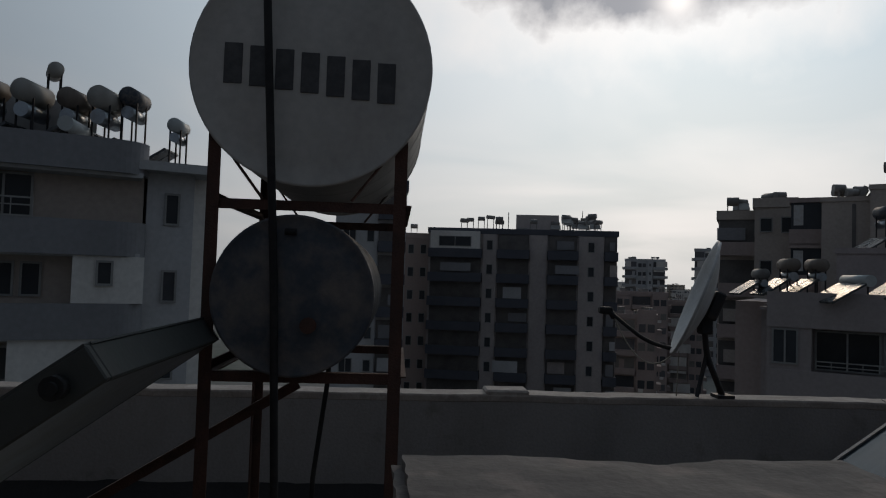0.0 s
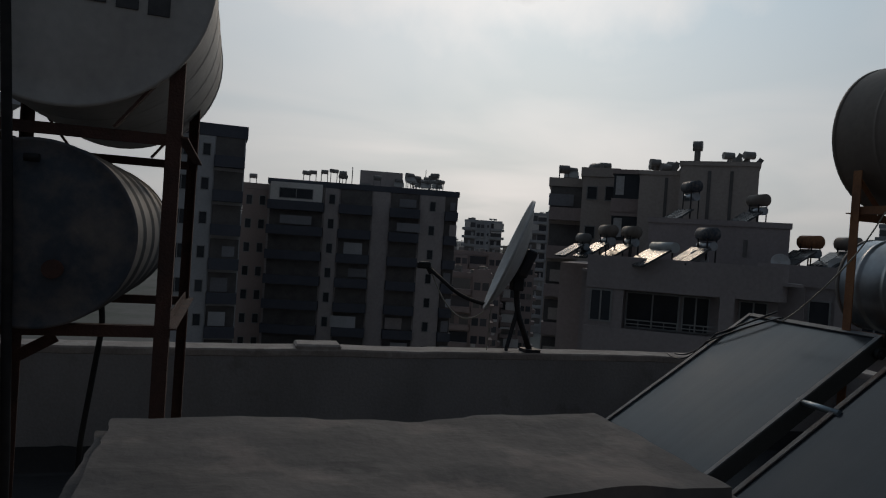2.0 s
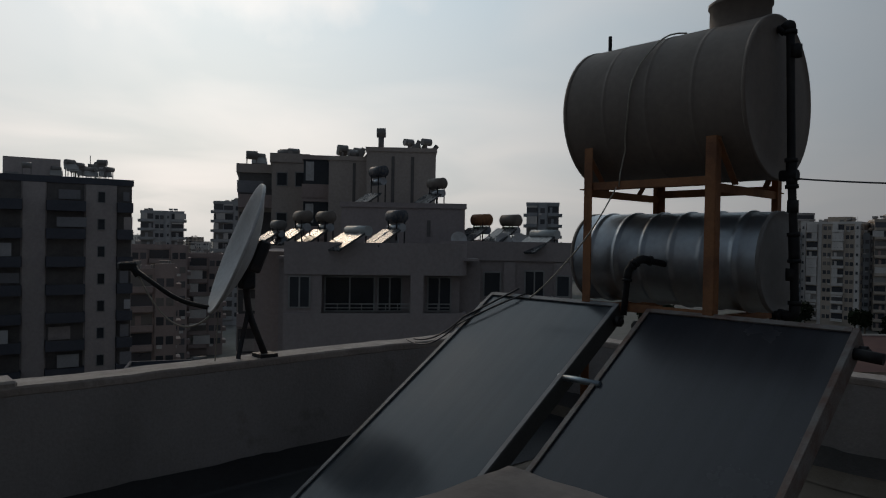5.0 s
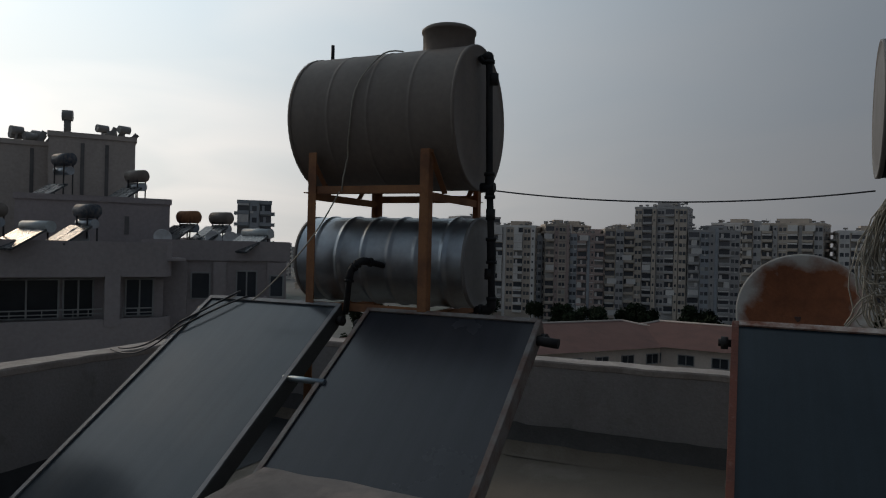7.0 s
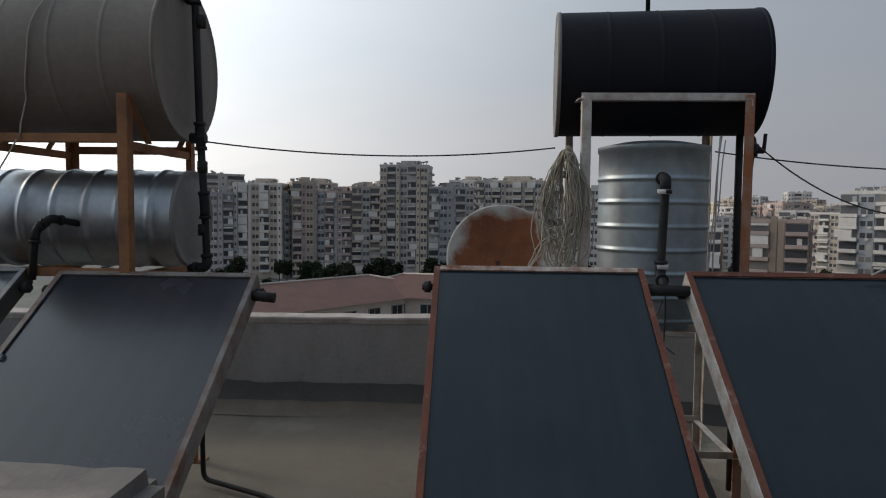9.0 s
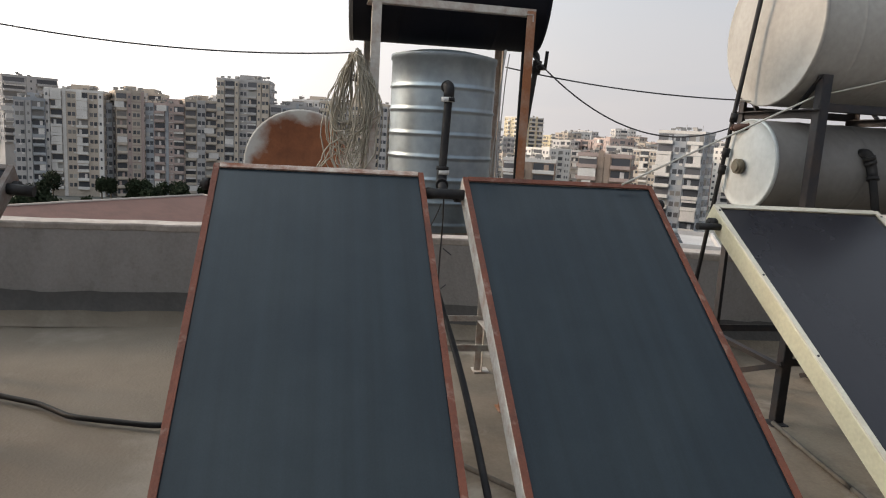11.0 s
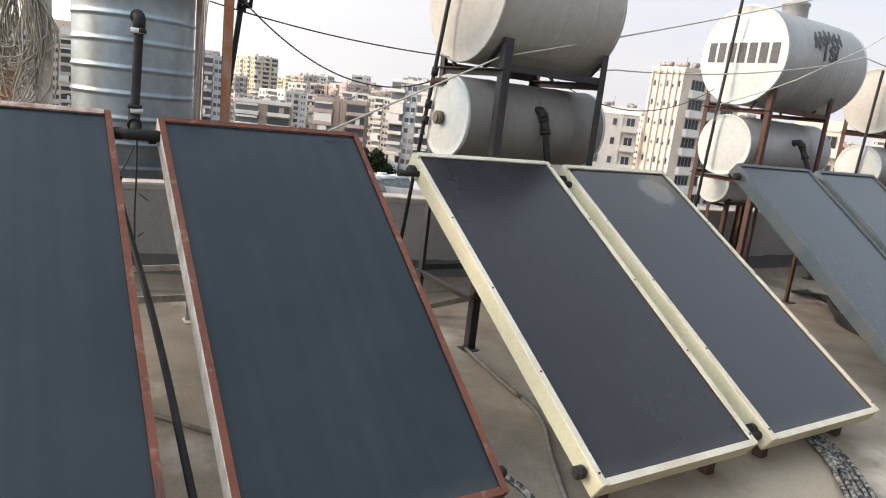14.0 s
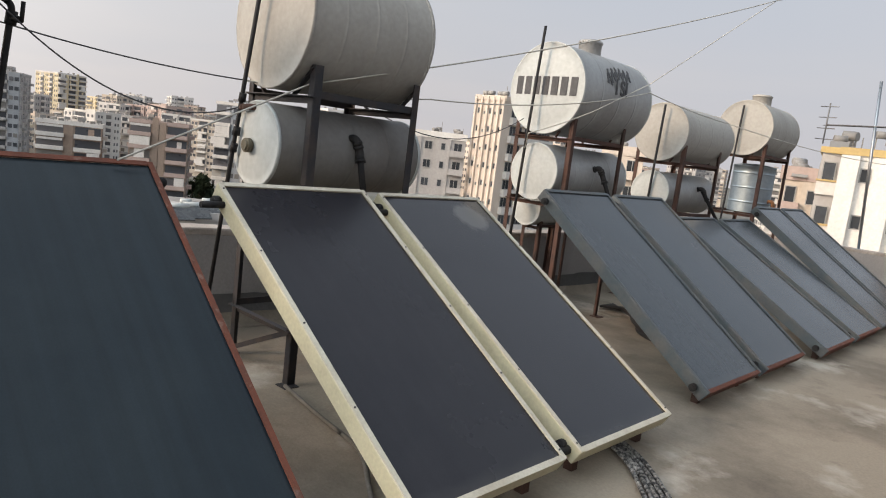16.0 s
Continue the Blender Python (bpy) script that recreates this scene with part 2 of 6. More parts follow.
def finned(m, strength):
    """Faint upright stripes of the absorber fins behind the glass, and dust runs down the slope."""
    n, l = m.node_tree.nodes, m.node_tree.links
    p = n["Principled BSDF"]
    tc = n.new("ShaderNodeTexCoord")
    mp = n.new("ShaderNodeMapping")
    mp.inputs["Scale"].default_value = (0.35, 14.0, 1.0)
    l.new(tc.outputs["Object"], mp.inputs[0])
    nz = n.new("ShaderNodeTexNoise")
    nz.inputs["Scale"].default_value, nz.inputs["Detail"].default_value, nz.inputs["Roughness"].default_value = 1.0, 5, 0.6
    l.new(mp.outputs[0], nz.inputs["Vector"])
    rg = n.new("ShaderNodeMapRange")
    rg.inputs[1].default_value, rg.inputs[2].default_value, rg.inputs[3].default_value, rg.inputs[4].default_value = 0.3, 0.7, 1 - strength, 1 + strength
    l.new(nz.outputs[0], rg.inputs[0])
    old = p.inputs["Base Color"].links[0].from_socket
    h = n.new("ShaderNodeHueSaturation")
    l.new(old, h.inputs["Color"])
    l.new(rg.outputs[0], h.inputs["Value"])
    # dust that has settled along the lower edge of the pane
    sp = n.new("ShaderNodeSeparateXYZ")
    l.new(tc.outputs["Object"], sp.inputs[0])
    dn = n.new("ShaderNodeTexNoise")
    dn.inputs["Scale"].default_value, dn.inputs["Detail"].default_value = 5, 5
    l.new(tc.outputs["Object"], dn.inputs["Vector"])
    ad = n.new("ShaderNodeMath")
    ad.operation = "MULTIPLY_ADD"
    ad.inputs[1].default_value = 0.10
    l.new(dn.outputs[0], ad.inputs[0])
    l.new(sp.outputs[0], ad.inputs[2])
    dr = n.new("ShaderNodeMapRange")
    dr.inputs[1].default_value, dr.inputs[2].default_value, dr.inputs[3].default_value, dr.inputs[4].default_value = 0.05, 0.14, 0.22, 0.035
    l.new(ad.outputs[0], dr.inputs[0])
    mx = n.new("ShaderNodeMix")
    mx.data_type = "RGBA"
    mx.inputs[7].default_value = (0.16, 0.155, 0.145, 1)
    l.new(dr.outputs[0], mx.inputs[0])
    l.new(h.outputs[0], mx.inputs[6])
    l.new(mx.outputs[2], p.inputs["Base Color"])
    return m


for m_, fin in ((M_glass, 0.16), (M_glassd, 0.08), (M_glassf, 0.08), (M_glassg, 0.12), (M_glassh, 0.14)):
    finned(m_, fin)


def painted_reflection(m, x, y, r):
    """A pale round patch painted into the pane's colour for a tank end's reflection."""
    n, l = m.node_tree.nodes, m.node_tree.links
    p = n["Principled BSDF"]
    tc = n.new("ShaderNodeTexCoord")
    mp = n.new("ShaderNodeMapping")
    mp.inputs["Location"].default_value = (-x, -y, 0.006)
    l.new(tc.outputs["Object"], mp.inputs[0])
    ln = n.new("ShaderNodeVectorMath")
    ln.operation = "LENGTH"
    l.new(mp.outputs[0], ln.inputs[0])
    nz = n.new("ShaderNodeTexNoise")
    nz.inputs["Scale"].default_value, nz.inputs["Detail"].default_value = 14, 5
    l.new(tc.outputs["Object"], nz.inputs["Vector"])
    ad = n.new("ShaderNodeMath")
    ad.operation = "MULTIPLY_ADD"
    ad.inputs[1].default_value = 0.10
    l.new(nz.outputs[0], ad.inputs[0])
    l.new(ln.outputs["Value"], ad.inputs[2])
    rg = n.new("ShaderNodeMapRange")
    rg.inputs[1].default_value, rg.inputs[2].default_value, rg.inputs[3].default_value, rg.inputs[4].default_value = r, r + 0.06, 0.55, 0.0
    l.new(ad.outputs[0], rg.inputs[0])
    mx = n.new("ShaderNodeMix")
    mx.data_type = "RGBA"
    mx.inputs[7].default_value = (0.17, 0.165, 0.16, 1)
    l.new(rg.outputs[0], mx.inputs[0])
    l.new(p.inputs["Base Color"].links[0].from_socket, mx.inputs[6])
    l.new(mx.outputs[2], p.inputs["Base Color"])


# the mirrored white tank end, put into the glass colour
painted_reflection(M_glassf, 1.742, -0.225, 0.15)
M_plug = material("dull_brass", (0.13, 0.115, 0.085), 0.5, 0.6, stain=(0.07, 0.06, 0.05), scale=12, bump=0.1)
M_heaterglass = material("roof_heater_glass", (0.05, 0.055, 0.06), 0.26, stain=(0.08, 0.08, 0.08), scale=2, grain=20, bump=0, spec=0.5)
# city
M_wbeige = material("beige_render", (0.42, 0.365, 0.325), 0.9, stain=(0.32, 0.28, 0.255), amount=0.5, scale=0.35, grain=6, bump=0, streak=0.7)
M_wpink = material("pinkish_render", (0.36, 0.29, 0.27), 0.9, stain=(0.27, 0.225, 0.21), amount=0.5, scale=0.35, grain=6, bump=0, streak=0.7)
M_wgrey = material("grey_render", (0.44, 0.44, 0.45), 0.9, stain=(0.33, 0.33, 0.33), amount=0.5, scale=0.35, grain=6, bump=0, streak=0.7)
M_wwhite = material("white_render", (0.70, 0.68, 0.65), 0.9, stain=(0.52, 0.49, 0.46), amount=0.5, scale=0.35, grain=6, bump=0, streak=0.7)
M_wcream = material("cream_render", (0.60, 0.515, 0.445), 0.9, stain=(0.47, 0.40, 0.34), amount=0.5, scale=0.35, grain=6, bump=0, streak=0.7)
M_wmauve = material("mauve_grey_render", (0.33, 0.29, 0.285), 0.9, stain=(0.25, 0.22, 0.215), amount=0.5, scale=0.35, grain=6, bump=0, streak=0.7)
M_tgrey = material("weathered_grey_render", (0.42, 0.40, 0.39), 0.9, stain=(0.30, 0.285, 0.275), amount=0.6, scale=0.2, grain=3, bump=0, streak=0.7)
M_tpink = material("weathered_pinkish_render", (0.41, 0.315, 0.285), 0.9, stain=(0.30, 0.235, 0.215), amount=0.6, scale=0.2, grain=3, bump=0, streak=0.7)
M_tbeige = material("weathered_beige_render", (0.50, 0.425, 0.355), 0.9, stain=(0.37, 0.32, 0.27), amount=0.6, scale=0.2, grain=3, bump=0, streak=0.7)
M_twhite = material("weathered_white_render", (0.64, 0.61, 0.58), 0.9, stain=(0.48, 0.45, 0.43), amount=0.6, scale=0.2, grain=3, bump=0, streak=0.7)
M_tblue = material("weathered_blue_grey_render", (0.34, 0.355, 0.375), 0.9, stain=(0.25, 0.26, 0.275), amount=0.6, scale=0.2, grain=3, bump=0, streak=0.7)
# dark colour that stands in for the shade inside balconies and slots
M_recess = material("recess_shade", (0.15, 0.14, 0.135), 0.9, stain=(0.08, 0.076, 0.076), amount=0.6, scale=0.8, grain=6, bump=0)
M_wband = material("grey_painted_band", (0.24, 0.24, 0.255), 0.9, stain=(0.18, 0.18, 0.19), amount=0.5, scale=0.35, grain=6, bump=0, streak=0.7)
M_tyellow = material("weathered_yellow_render", (0.61, 0.52, 0.36), 0.9, stain=(0.47, 0.40, 0.29), amount=0.5, scale=0.2, grain=3, bump=0, streak=0.7)
M_tbrown = material("weathered_brown_render", (0.30, 0.225, 0.18), 0.9, stain=(0.22, 0.17, 0.14), amount=0.6, scale=0.2, grain=3, bump=0, streak=0.7)
M_band = material("dark_grey_band", (0.085, 0.09, 0.11), 0.9, stain=(0.06, 0.065, 0.08), amount=0.5, scale=0.5, grain=6, bump=0)
M_yellow = material("ochre_band", (0.47, 0.34, 0.15), 0.9, stain=(0.38, 0.27, 0.13), scale=0.5, grain=6, bump=0)
M_tpale = material("weathered_pale_render", (0.43, 0.385, 0.37), 0.9, stain=(0.29, 0.26, 0.255), amount=0.6, scale=0.25, grain=4, bump=0, streak=0.8)
M_win = material("window_glass", (0.035, 0.04, 0.048), 0.2, stain=(0.06, 0.065, 0.07), amount=0.5, scale=0.6, grain=2, bump=0, vary=0.4, spec=0.25)
M_wframe = material("white_window_frame", (0.27, 0.27, 0.265), 0.5, scale=2, bump=0)
def far_windows():
    m = material("far_glass_and_recess_shade", (0.05, 0.055, 0.065), 0.3, scale=0.6, grain=2, bump=0)
    n, l = m.node_tree.nodes, m.node_tree.links
    geo = n.new("ShaderNodeNewGeometry")
    ramp = n.new("ShaderNodeValToRGB")
    ramp.color_ramp.interpolation = "CONSTANT"
    e = ramp.color_ramp.elements
    e[0].color, e[1].color, e[1].position = (0.045, 0.05, 0.06, 1), (0.10, 0.10, 0.11, 1), 0.45
    for at, col in ((0.84, (0.18, 0.17, 0.16, 1)), (0.95, (0.36, 0.35, 0.33, 1))):
        x = e.new(at)
        x.color = col
    l.new(geo.outputs["Random Per Island"], ramp.inputs[0])
    l.new(ramp.outputs[0], n["Principled BSDF"].inputs["Base Color"])
    return m


M_farwin_shade = far_windows()
M_tile = material("red_roof_tiles", (0.12, 0.052, 0.04), 0.85, stain=(0.085, 0.043, 0.036), amount=0.6, scale=0.6, grain=8, bump=0.2)
M_ground = material("city_ground", (0.13, 0.125, 0.115), 0.95, stain=(0.06, 0.075, 0.05), amount=0.8, scale=0.03, grain=0.5, bump=0)
M_leaf = material("dark_foliage", (0.02, 0.028, 0.015), 0.9, spec=0.1, stain=(0.012, 0.018, 0.01), scale=0.5, grain=3, bump=0, vary=0.25)
M_bark = material("bark", (0.11, 0.085, 0.06), 0.9, scale=2, bump=0.2)
M_tankfar = material("roof_tank_paint", (0.24, 0.23, 0.22), 0.6, stain=(0.16, 0.15, 0.14), scale=1, grain=8, bump=0, vary=0.3)


def patched(m, colour, scale, lo, hi, amount, shift=0.0):
    """A further layer of patches in another colour, with ragged edges."""
    n, l = m.node_tree.nodes, m.node_tree.links
    p = n["Principled BSDF"]
    geo = n.new("ShaderNodeNewGeometry")
    mp = n.new("ShaderNodeMapping")
    mp.inputs["Location"].default_value = (shift, shift * 0.7, 0)
    l.new(geo.outputs["Position"], mp.inputs[0])
    nz = n.new("ShaderNodeTexNoise")
    nz.inputs["Scale"].default_value, nz.inputs["Detail"].default_value, nz.inputs["Roughness"].default_value = scale, 7, 0.6
    l.new(mp.outputs[0], nz.inputs["Vector"])
    rg = n.new("ShaderNodeMapRange")
    rg.inputs[1].default_value, rg.inputs[2].default_value, rg.inputs[3].default_value, rg.inputs[4].default_value = lo, hi, 0, amount
    l.new(nz.outputs[0], rg.inputs[0])
    mx = n.new("ShaderNodeMix")
    mx.data_type = "RGBA"
    mx.inputs[7].default_value = (*colour, 1)
    l.new(rg.outputs[0], mx.inputs[0])
    l.new(p.inputs["Base Color"].links[0].from_socket, mx.inputs[6])
    l.new(mx.outputs[2], p.inputs["Base Color"])
    return m


def ragged_spot(m, at, radius, colour, amount):
    """A round patch of another colour with a ragged outline."""
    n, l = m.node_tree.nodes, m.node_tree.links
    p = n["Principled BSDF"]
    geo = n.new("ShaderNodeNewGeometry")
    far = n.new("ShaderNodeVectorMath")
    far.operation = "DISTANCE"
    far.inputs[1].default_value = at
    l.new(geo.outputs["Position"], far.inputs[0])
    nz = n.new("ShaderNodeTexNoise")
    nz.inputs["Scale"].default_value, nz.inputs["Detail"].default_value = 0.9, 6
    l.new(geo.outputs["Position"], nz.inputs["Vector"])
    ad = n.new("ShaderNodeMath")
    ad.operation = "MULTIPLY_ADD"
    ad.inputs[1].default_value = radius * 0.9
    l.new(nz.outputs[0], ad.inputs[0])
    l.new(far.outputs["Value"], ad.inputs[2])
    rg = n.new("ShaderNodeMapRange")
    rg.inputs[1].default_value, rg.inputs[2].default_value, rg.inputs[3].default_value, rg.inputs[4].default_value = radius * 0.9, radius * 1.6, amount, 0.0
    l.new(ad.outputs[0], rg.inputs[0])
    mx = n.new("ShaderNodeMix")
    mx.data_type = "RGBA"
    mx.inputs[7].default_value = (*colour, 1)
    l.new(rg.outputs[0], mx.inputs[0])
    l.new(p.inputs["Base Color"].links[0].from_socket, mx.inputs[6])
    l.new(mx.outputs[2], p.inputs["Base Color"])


patched(M_floor, (0.44, 0.40, 0.35), 1.1, 0.56, 0.66, 0.8)
patched(M_floor, (0.10, 0.085, 0.07), 2.3, 0.60, 0.70, 0.6, 9.0)
ragged_spot(M_floor, (4.0, 0.2, 0), 2.3, (0.135, 0.112, 0.087), 0.75)
patched(M_plaster, (0.16, 0.145, 0.135), 2.4, 0.60, 0.68, 0.6, 4.0)
patched(M_cap, (0.42, 0.37, 0.335), 6.0, 0.55, 0.62, 0.6, 2.0)
patched(M_rustfr, (0.30, 0.22, 0.18), 16.0, 0.58, 0.68, 0.4, 5.0)
patched(M_block, (0.25, 0.20, 0.175), 4.0, 0.54, 0.62, 0.55, 3.0)
patched(M_block, (0.07, 0.062, 0.058), 7.0, 0.60, 0.66, 0.6, 6.0)
patched(M_rustfr, (0.06, 0.035, 0.03), 5.0, 0.55, 0.68, 0.6, 8.0)
M_creamlip = material("pale_cream_lip", (0.60, 0.56, 0.47), 0.6, stain=(0.42, 0.36, 0.28), amount=0.6, scale=6, grain=80, bump=0.15)
M_toprail = material("rusty_flaking_white", (0.50, 0.43, 0.38), 0.8, stain=(0.21, 0.08, 0.045), amount=1.0, scale=8, grain=90, bump=0.4)
M_rustpost = material("orange_rusted_post", (0.28, 0.105, 0.045), 0.85, stain=(0.40, 0.34, 0.29), amount=0.5, scale=7, grain=90, bump=0.4)
M_oldrail = material("stained_old_rail", (0.20, 0.185, 0.175), 0.7, 0.2, stain=(0.13, 0.065, 0.042), amount=0.95, scale=6, grain=90, bump=0.3)
M_hose = material("dusty_dark_hose", (0.10, 0.088, 0.076), 0.8, stain=(0.19, 0.17, 0.15), amount=0.7, scale=12, grain=60, bump=0.1)
M_flaked = material("flaking_black_hose", (0.024, 0.024, 0.026), 0.8, spec=0.2, stain=(0.42, 0.40, 0.38), amount=0.75, scale=42, grain=60, bump=0.2)


# ---- building blocks ----
def box(bm, c, s, rot=None, bevel=0.0):
    """A box with centre c and size s, turned by rot, its edges rounded by bevel."""
    m = Matrix.Translation(c) @ (rot.to_4x4() if rot else Matrix()) @ Matrix.Diagonal((*s, 1))
    made = bmesh.ops.create_cube(bm, size=1, matrix=m)["verts"]
    if bevel:
        edges = {e for v in made for e in v.link_edges}
        bmesh.ops.bevel(bm, geom=list(edges), offset=bevel, segments=1, affect="EDGES")


def rod(bm, p, q, r, seg=12, r2=None, caps=True):
    """A round bar from p to q."""
    p, q = Vector(p), Vector(q)
    m = Matrix.Translation((p + q) / 2) @ (q - p).to_track_quat("Z", "Y").to_matrix().to_4x4()
    made = bmesh.ops.create_cone(bm, cap_ends=caps, segments=seg, radius1=r, radius2=r if r2 is None else r2, depth=(q - p).length, matrix=m)["verts"]
    for f in {f for v in made for f in v.link_faces}:
        f.smooth = len(f.verts) == 4


def bar(bm, p, q, w, h=None):
    """A square bar from p to q."""
    p, q = Vector(p), Vector(q)
    m = Matrix.Translation((p + q) / 2) @ (q - p).to_track_quat("Z", "Y").to_matrix().to_4x4() @ Matrix.Diagonal((w, h or w, (q - p).length, 1))
    bmesh.ops.create_cube(bm, size=1, matrix=m)


def angle_iron(bm, p, q, w, t=0.006, facing=(1, 1)):
    """An L profile from p to q; facing tells to which sides its flanges turn."""
    p, q = Vector(p), Vector(q)
    sx, sy = facing
    bar_off = ((Vector((sx * w / 2, 0, 0)), (w, t)), (Vector((0, sy * w / 2, 0)), (t, w)))
    ax = (q - p).normalized()
    x = Vector((1, 0, 0)) - ax * ax.x
    if x.length < 0.1:
        x = Vector((0, 1, 0)) - ax * ax.y
    x.normalize()
    y = ax.cross(x)
    turn = Matrix((x, y, ax)).transposed().to_4x4()
    for off, (a1, b1) in bar_off:
        m = Matrix.Translation((p + q) / 2) @ turn @ Matrix.Translation(off) @ Matrix.Diagonal((a1, b1, (q - p).length, 1))
        bmesh.ops.create_cube(bm, size=1, matrix=m)


def sweep(bm, pts, r, seg=8, closed=False):
    """A round tube along points."""
    pts = [Vector(p) for p in pts]
    rings, last = [], Vector((0, 0, 1))
    for i, p in enumerate(pts):
        d = (pts[min(i + 1, len(pts) - 1)] - pts[max(i - 1, 0)]).normalized()
        x = last - d * last.dot(d)
        if x.length < 1e-3:
            x = d.orthogonal()
        x.normalize()
        last = x
        y = d.cross(x)
        rings.append([bm.verts.new(p + r * (math.cos(a) * x + math.sin(a) * y)) for a in (2 * math.pi * k / seg for k in range(seg))])
    for a1, b1 in zip(rings, rings[1:]):
        for k in range(seg):
            bm.faces.new((a1[k], a1[(k + 1) % seg], b1[(k + 1) % seg], b1[k])).smooth = True
    bm.faces.new(rings[0][::-1])
    bm.faces.new(rings[-1])


def bend(pts, radius=0.05, n=5):
    """The same way with its corners rounded."""
    pts = [Vector(p) for p in pts]
    done = [pts[0]]
    for a1, b1, c1 in zip(pts, pts[1:], pts[2:]):
        u, v = (a1 - b1), (c1 - b1)
        k = min(radius, u.length / 2, v.length / 2)
        p, q = b1 + u.normalized() * k, b1 + v.normalized() * k
        done += [p.lerp(b1, s).lerp(b1.lerp(q, s), s) for s in (i / n for i in range(n + 1))]
    return done + [pts[-1]]


def lathe(bm, prof, m, seg=40, smooth=True):
    """Turns a profile of (radius, height) round the z axis of the pose m."""
    rings = []
    for r, h in prof:
        rings.append([bm.verts.new(m @ Vector((r * math.cos(2 * math.pi * k / seg), r * math.sin(2 * math.pi * k / seg), h))) for k in range(seg)] if r > 1e-6 else [bm.verts.new(m @ Vector((0, 0, h)))])
    for a1, b1 in zip(rings, rings[1:]):
        for k in range(seg):
            j = (k + 1) % seg
            vs = [a1[k % len(a1)], a1[j % len(a1)], b1[j % len(b1)], b1[k % len(b1)]]
            vs = list(dict.fromkeys(vs))
            if len(vs) > 2:
                bm.faces.new(vs).smooth = smooth


def mesh_of(name, bm, *mats):
    me = bpy.data.meshes.new(name)
    bmesh.ops.recalc_face_normals(bm, faces=bm.faces)
    bm.to_mesh(me)
    bm.free()
    for m in mats:
        me.materials.append(m)
    return me


def part(name, bm, mat, parent, label=""):
    """Links a bmesh as one mesh object under a thing or under a part."""
    ob = new(name, mesh_of(name, bm, *(mat if isinstance(mat, tuple) else (mat,))))
    ob.parent = parent
    return tagged(ob, label) if label else ob


def thing(name, at, label, category, group="", kind=""):
    ob = new(name)
    ob.empty_display_size = 0.1
    ob.matrix_basis = at if isinstance(at, Matrix) else Matrix.Translation(at)
    return tagged(ob, label, category, group, kind)


def solid(name, bm, mat, label, category, kind="", group=""):
    return tagged(new(name, mesh_of(name, bm, *(mat if isinstance(mat, tuple) else (mat,)))), label, category, group, kind)


TURN_Y = Matrix.Rotation(radians(-90), 4, "X")  # z axis to +y


# ---- the roof ----
FLOOR_Z = 0.0
W1_X, W2_Y, WALL_Z = 5.05, 3.36, 0.77
END_Y, LEFT_X = -13.2, -3.6

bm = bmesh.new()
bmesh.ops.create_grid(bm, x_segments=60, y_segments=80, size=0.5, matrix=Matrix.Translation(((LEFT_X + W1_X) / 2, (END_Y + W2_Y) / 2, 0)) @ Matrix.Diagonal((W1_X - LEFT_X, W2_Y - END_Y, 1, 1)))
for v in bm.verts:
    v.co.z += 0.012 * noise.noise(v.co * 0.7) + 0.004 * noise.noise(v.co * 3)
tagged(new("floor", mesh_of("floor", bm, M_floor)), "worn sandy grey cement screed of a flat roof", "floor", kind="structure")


def parapet(name, p, q, z, inward, label):
    """A plastered parapet from p to q with a rounded, uneven mortar cap; inward: the way its roof side looks."""
    n = Vector(inward)
    way = [Vector((*w, 0)) for w in p] if q is None else [Vector(p), Vector(q)]
    spots = []
    for u, v in zip(way, way[1:]):
        steps = max(int((v - u).length / 0.12), 1)
        spots += [u.lerp(v, i / steps) for i in range(steps)]
    spots.append(way[-1])
    wall = bmesh.new()
    prof = [(0.0, -0.3), (0.0, z - 0.05), (0.004, z - 0.045), (0.005, z - 0.012), (0.0, z), (-0.2, z), (-0.214, z - 0.02), (-0.2, z - 0.06), (-0.2, -3.0)]
    rows = []
    for c in spots:
        wob = 0.012 * noise.noise(Vector((c.x * 1.3, c.y * 1.3, 3))) + 0.006 * noise.noise(Vector((c.x * 6, c.y * 6, 1)))
        rows.append([wall.verts.new((c.x + n.x * (o + 0.006 * noise.noise(Vector((c.x * 2, c.y * 2, h * 3)))), c.y + n.y * (o + 0.006 * noise.noise(Vector((c.x * 2, c.y * 2, h * 3)))), h + (wob if h > z - 0.1 else 0))) for o, h in prof])
    for a1, b1 in zip(rows, rows[1:]):
        for k in range(len(prof) - 1):
            f = wall.faces.new((a1[k], b1[k], b1[k + 1], a1[k + 1]))
            f.material_index = 1 if 1 <= k <= 6 else 0
    wall.faces.new(rows[0])
    wall.faces.new(rows[-1][::-1])
    tagged(new(name, mesh_of(name, wall, M_plaster, M_cap)), label, "parapet", kind="structure")


EAST = [(5.05, W2_Y + 0.2), (5.05, -0.55), (4.42, -3.9), (4.22, -7.2), (4.22, END_Y - 0.2)]
parapet("wall_east", EAST, None, 0.73, (-1, 0, 0), "low plastered parapet with a rough mortar cap behind the tanks")
parapet("wall_north", (LEFT_X - 0.2, W2_Y, 0), (W1_X, W2_Y, 0), 0.79, (0, -1, 0), "low grey plastered parapet with a pale mortar cap")
# the next three walls are added out of view to hold back sky light
parapet("wall_west", (LEFT_X, END_Y - 0.2, 0), (LEFT_X, W2_Y, 0), 2.7, (1, 0, 0), "tall unseen wall added at the far side to cut sky light")
parapet("wall_stair_house", (LEFT_X, -2.95, 0), (-0.40, -2.95, 0), 2.7, (0, 1, 0), "unseen plain wall added behind the camera to cut sky light")
parapet("wall_stair_house_side", (-0.40, END_Y, 0), (-0.40, -2.95, 0), 2.7, (1, 0, 0), "unseen plain side wall added behind the camera to cut sky light")
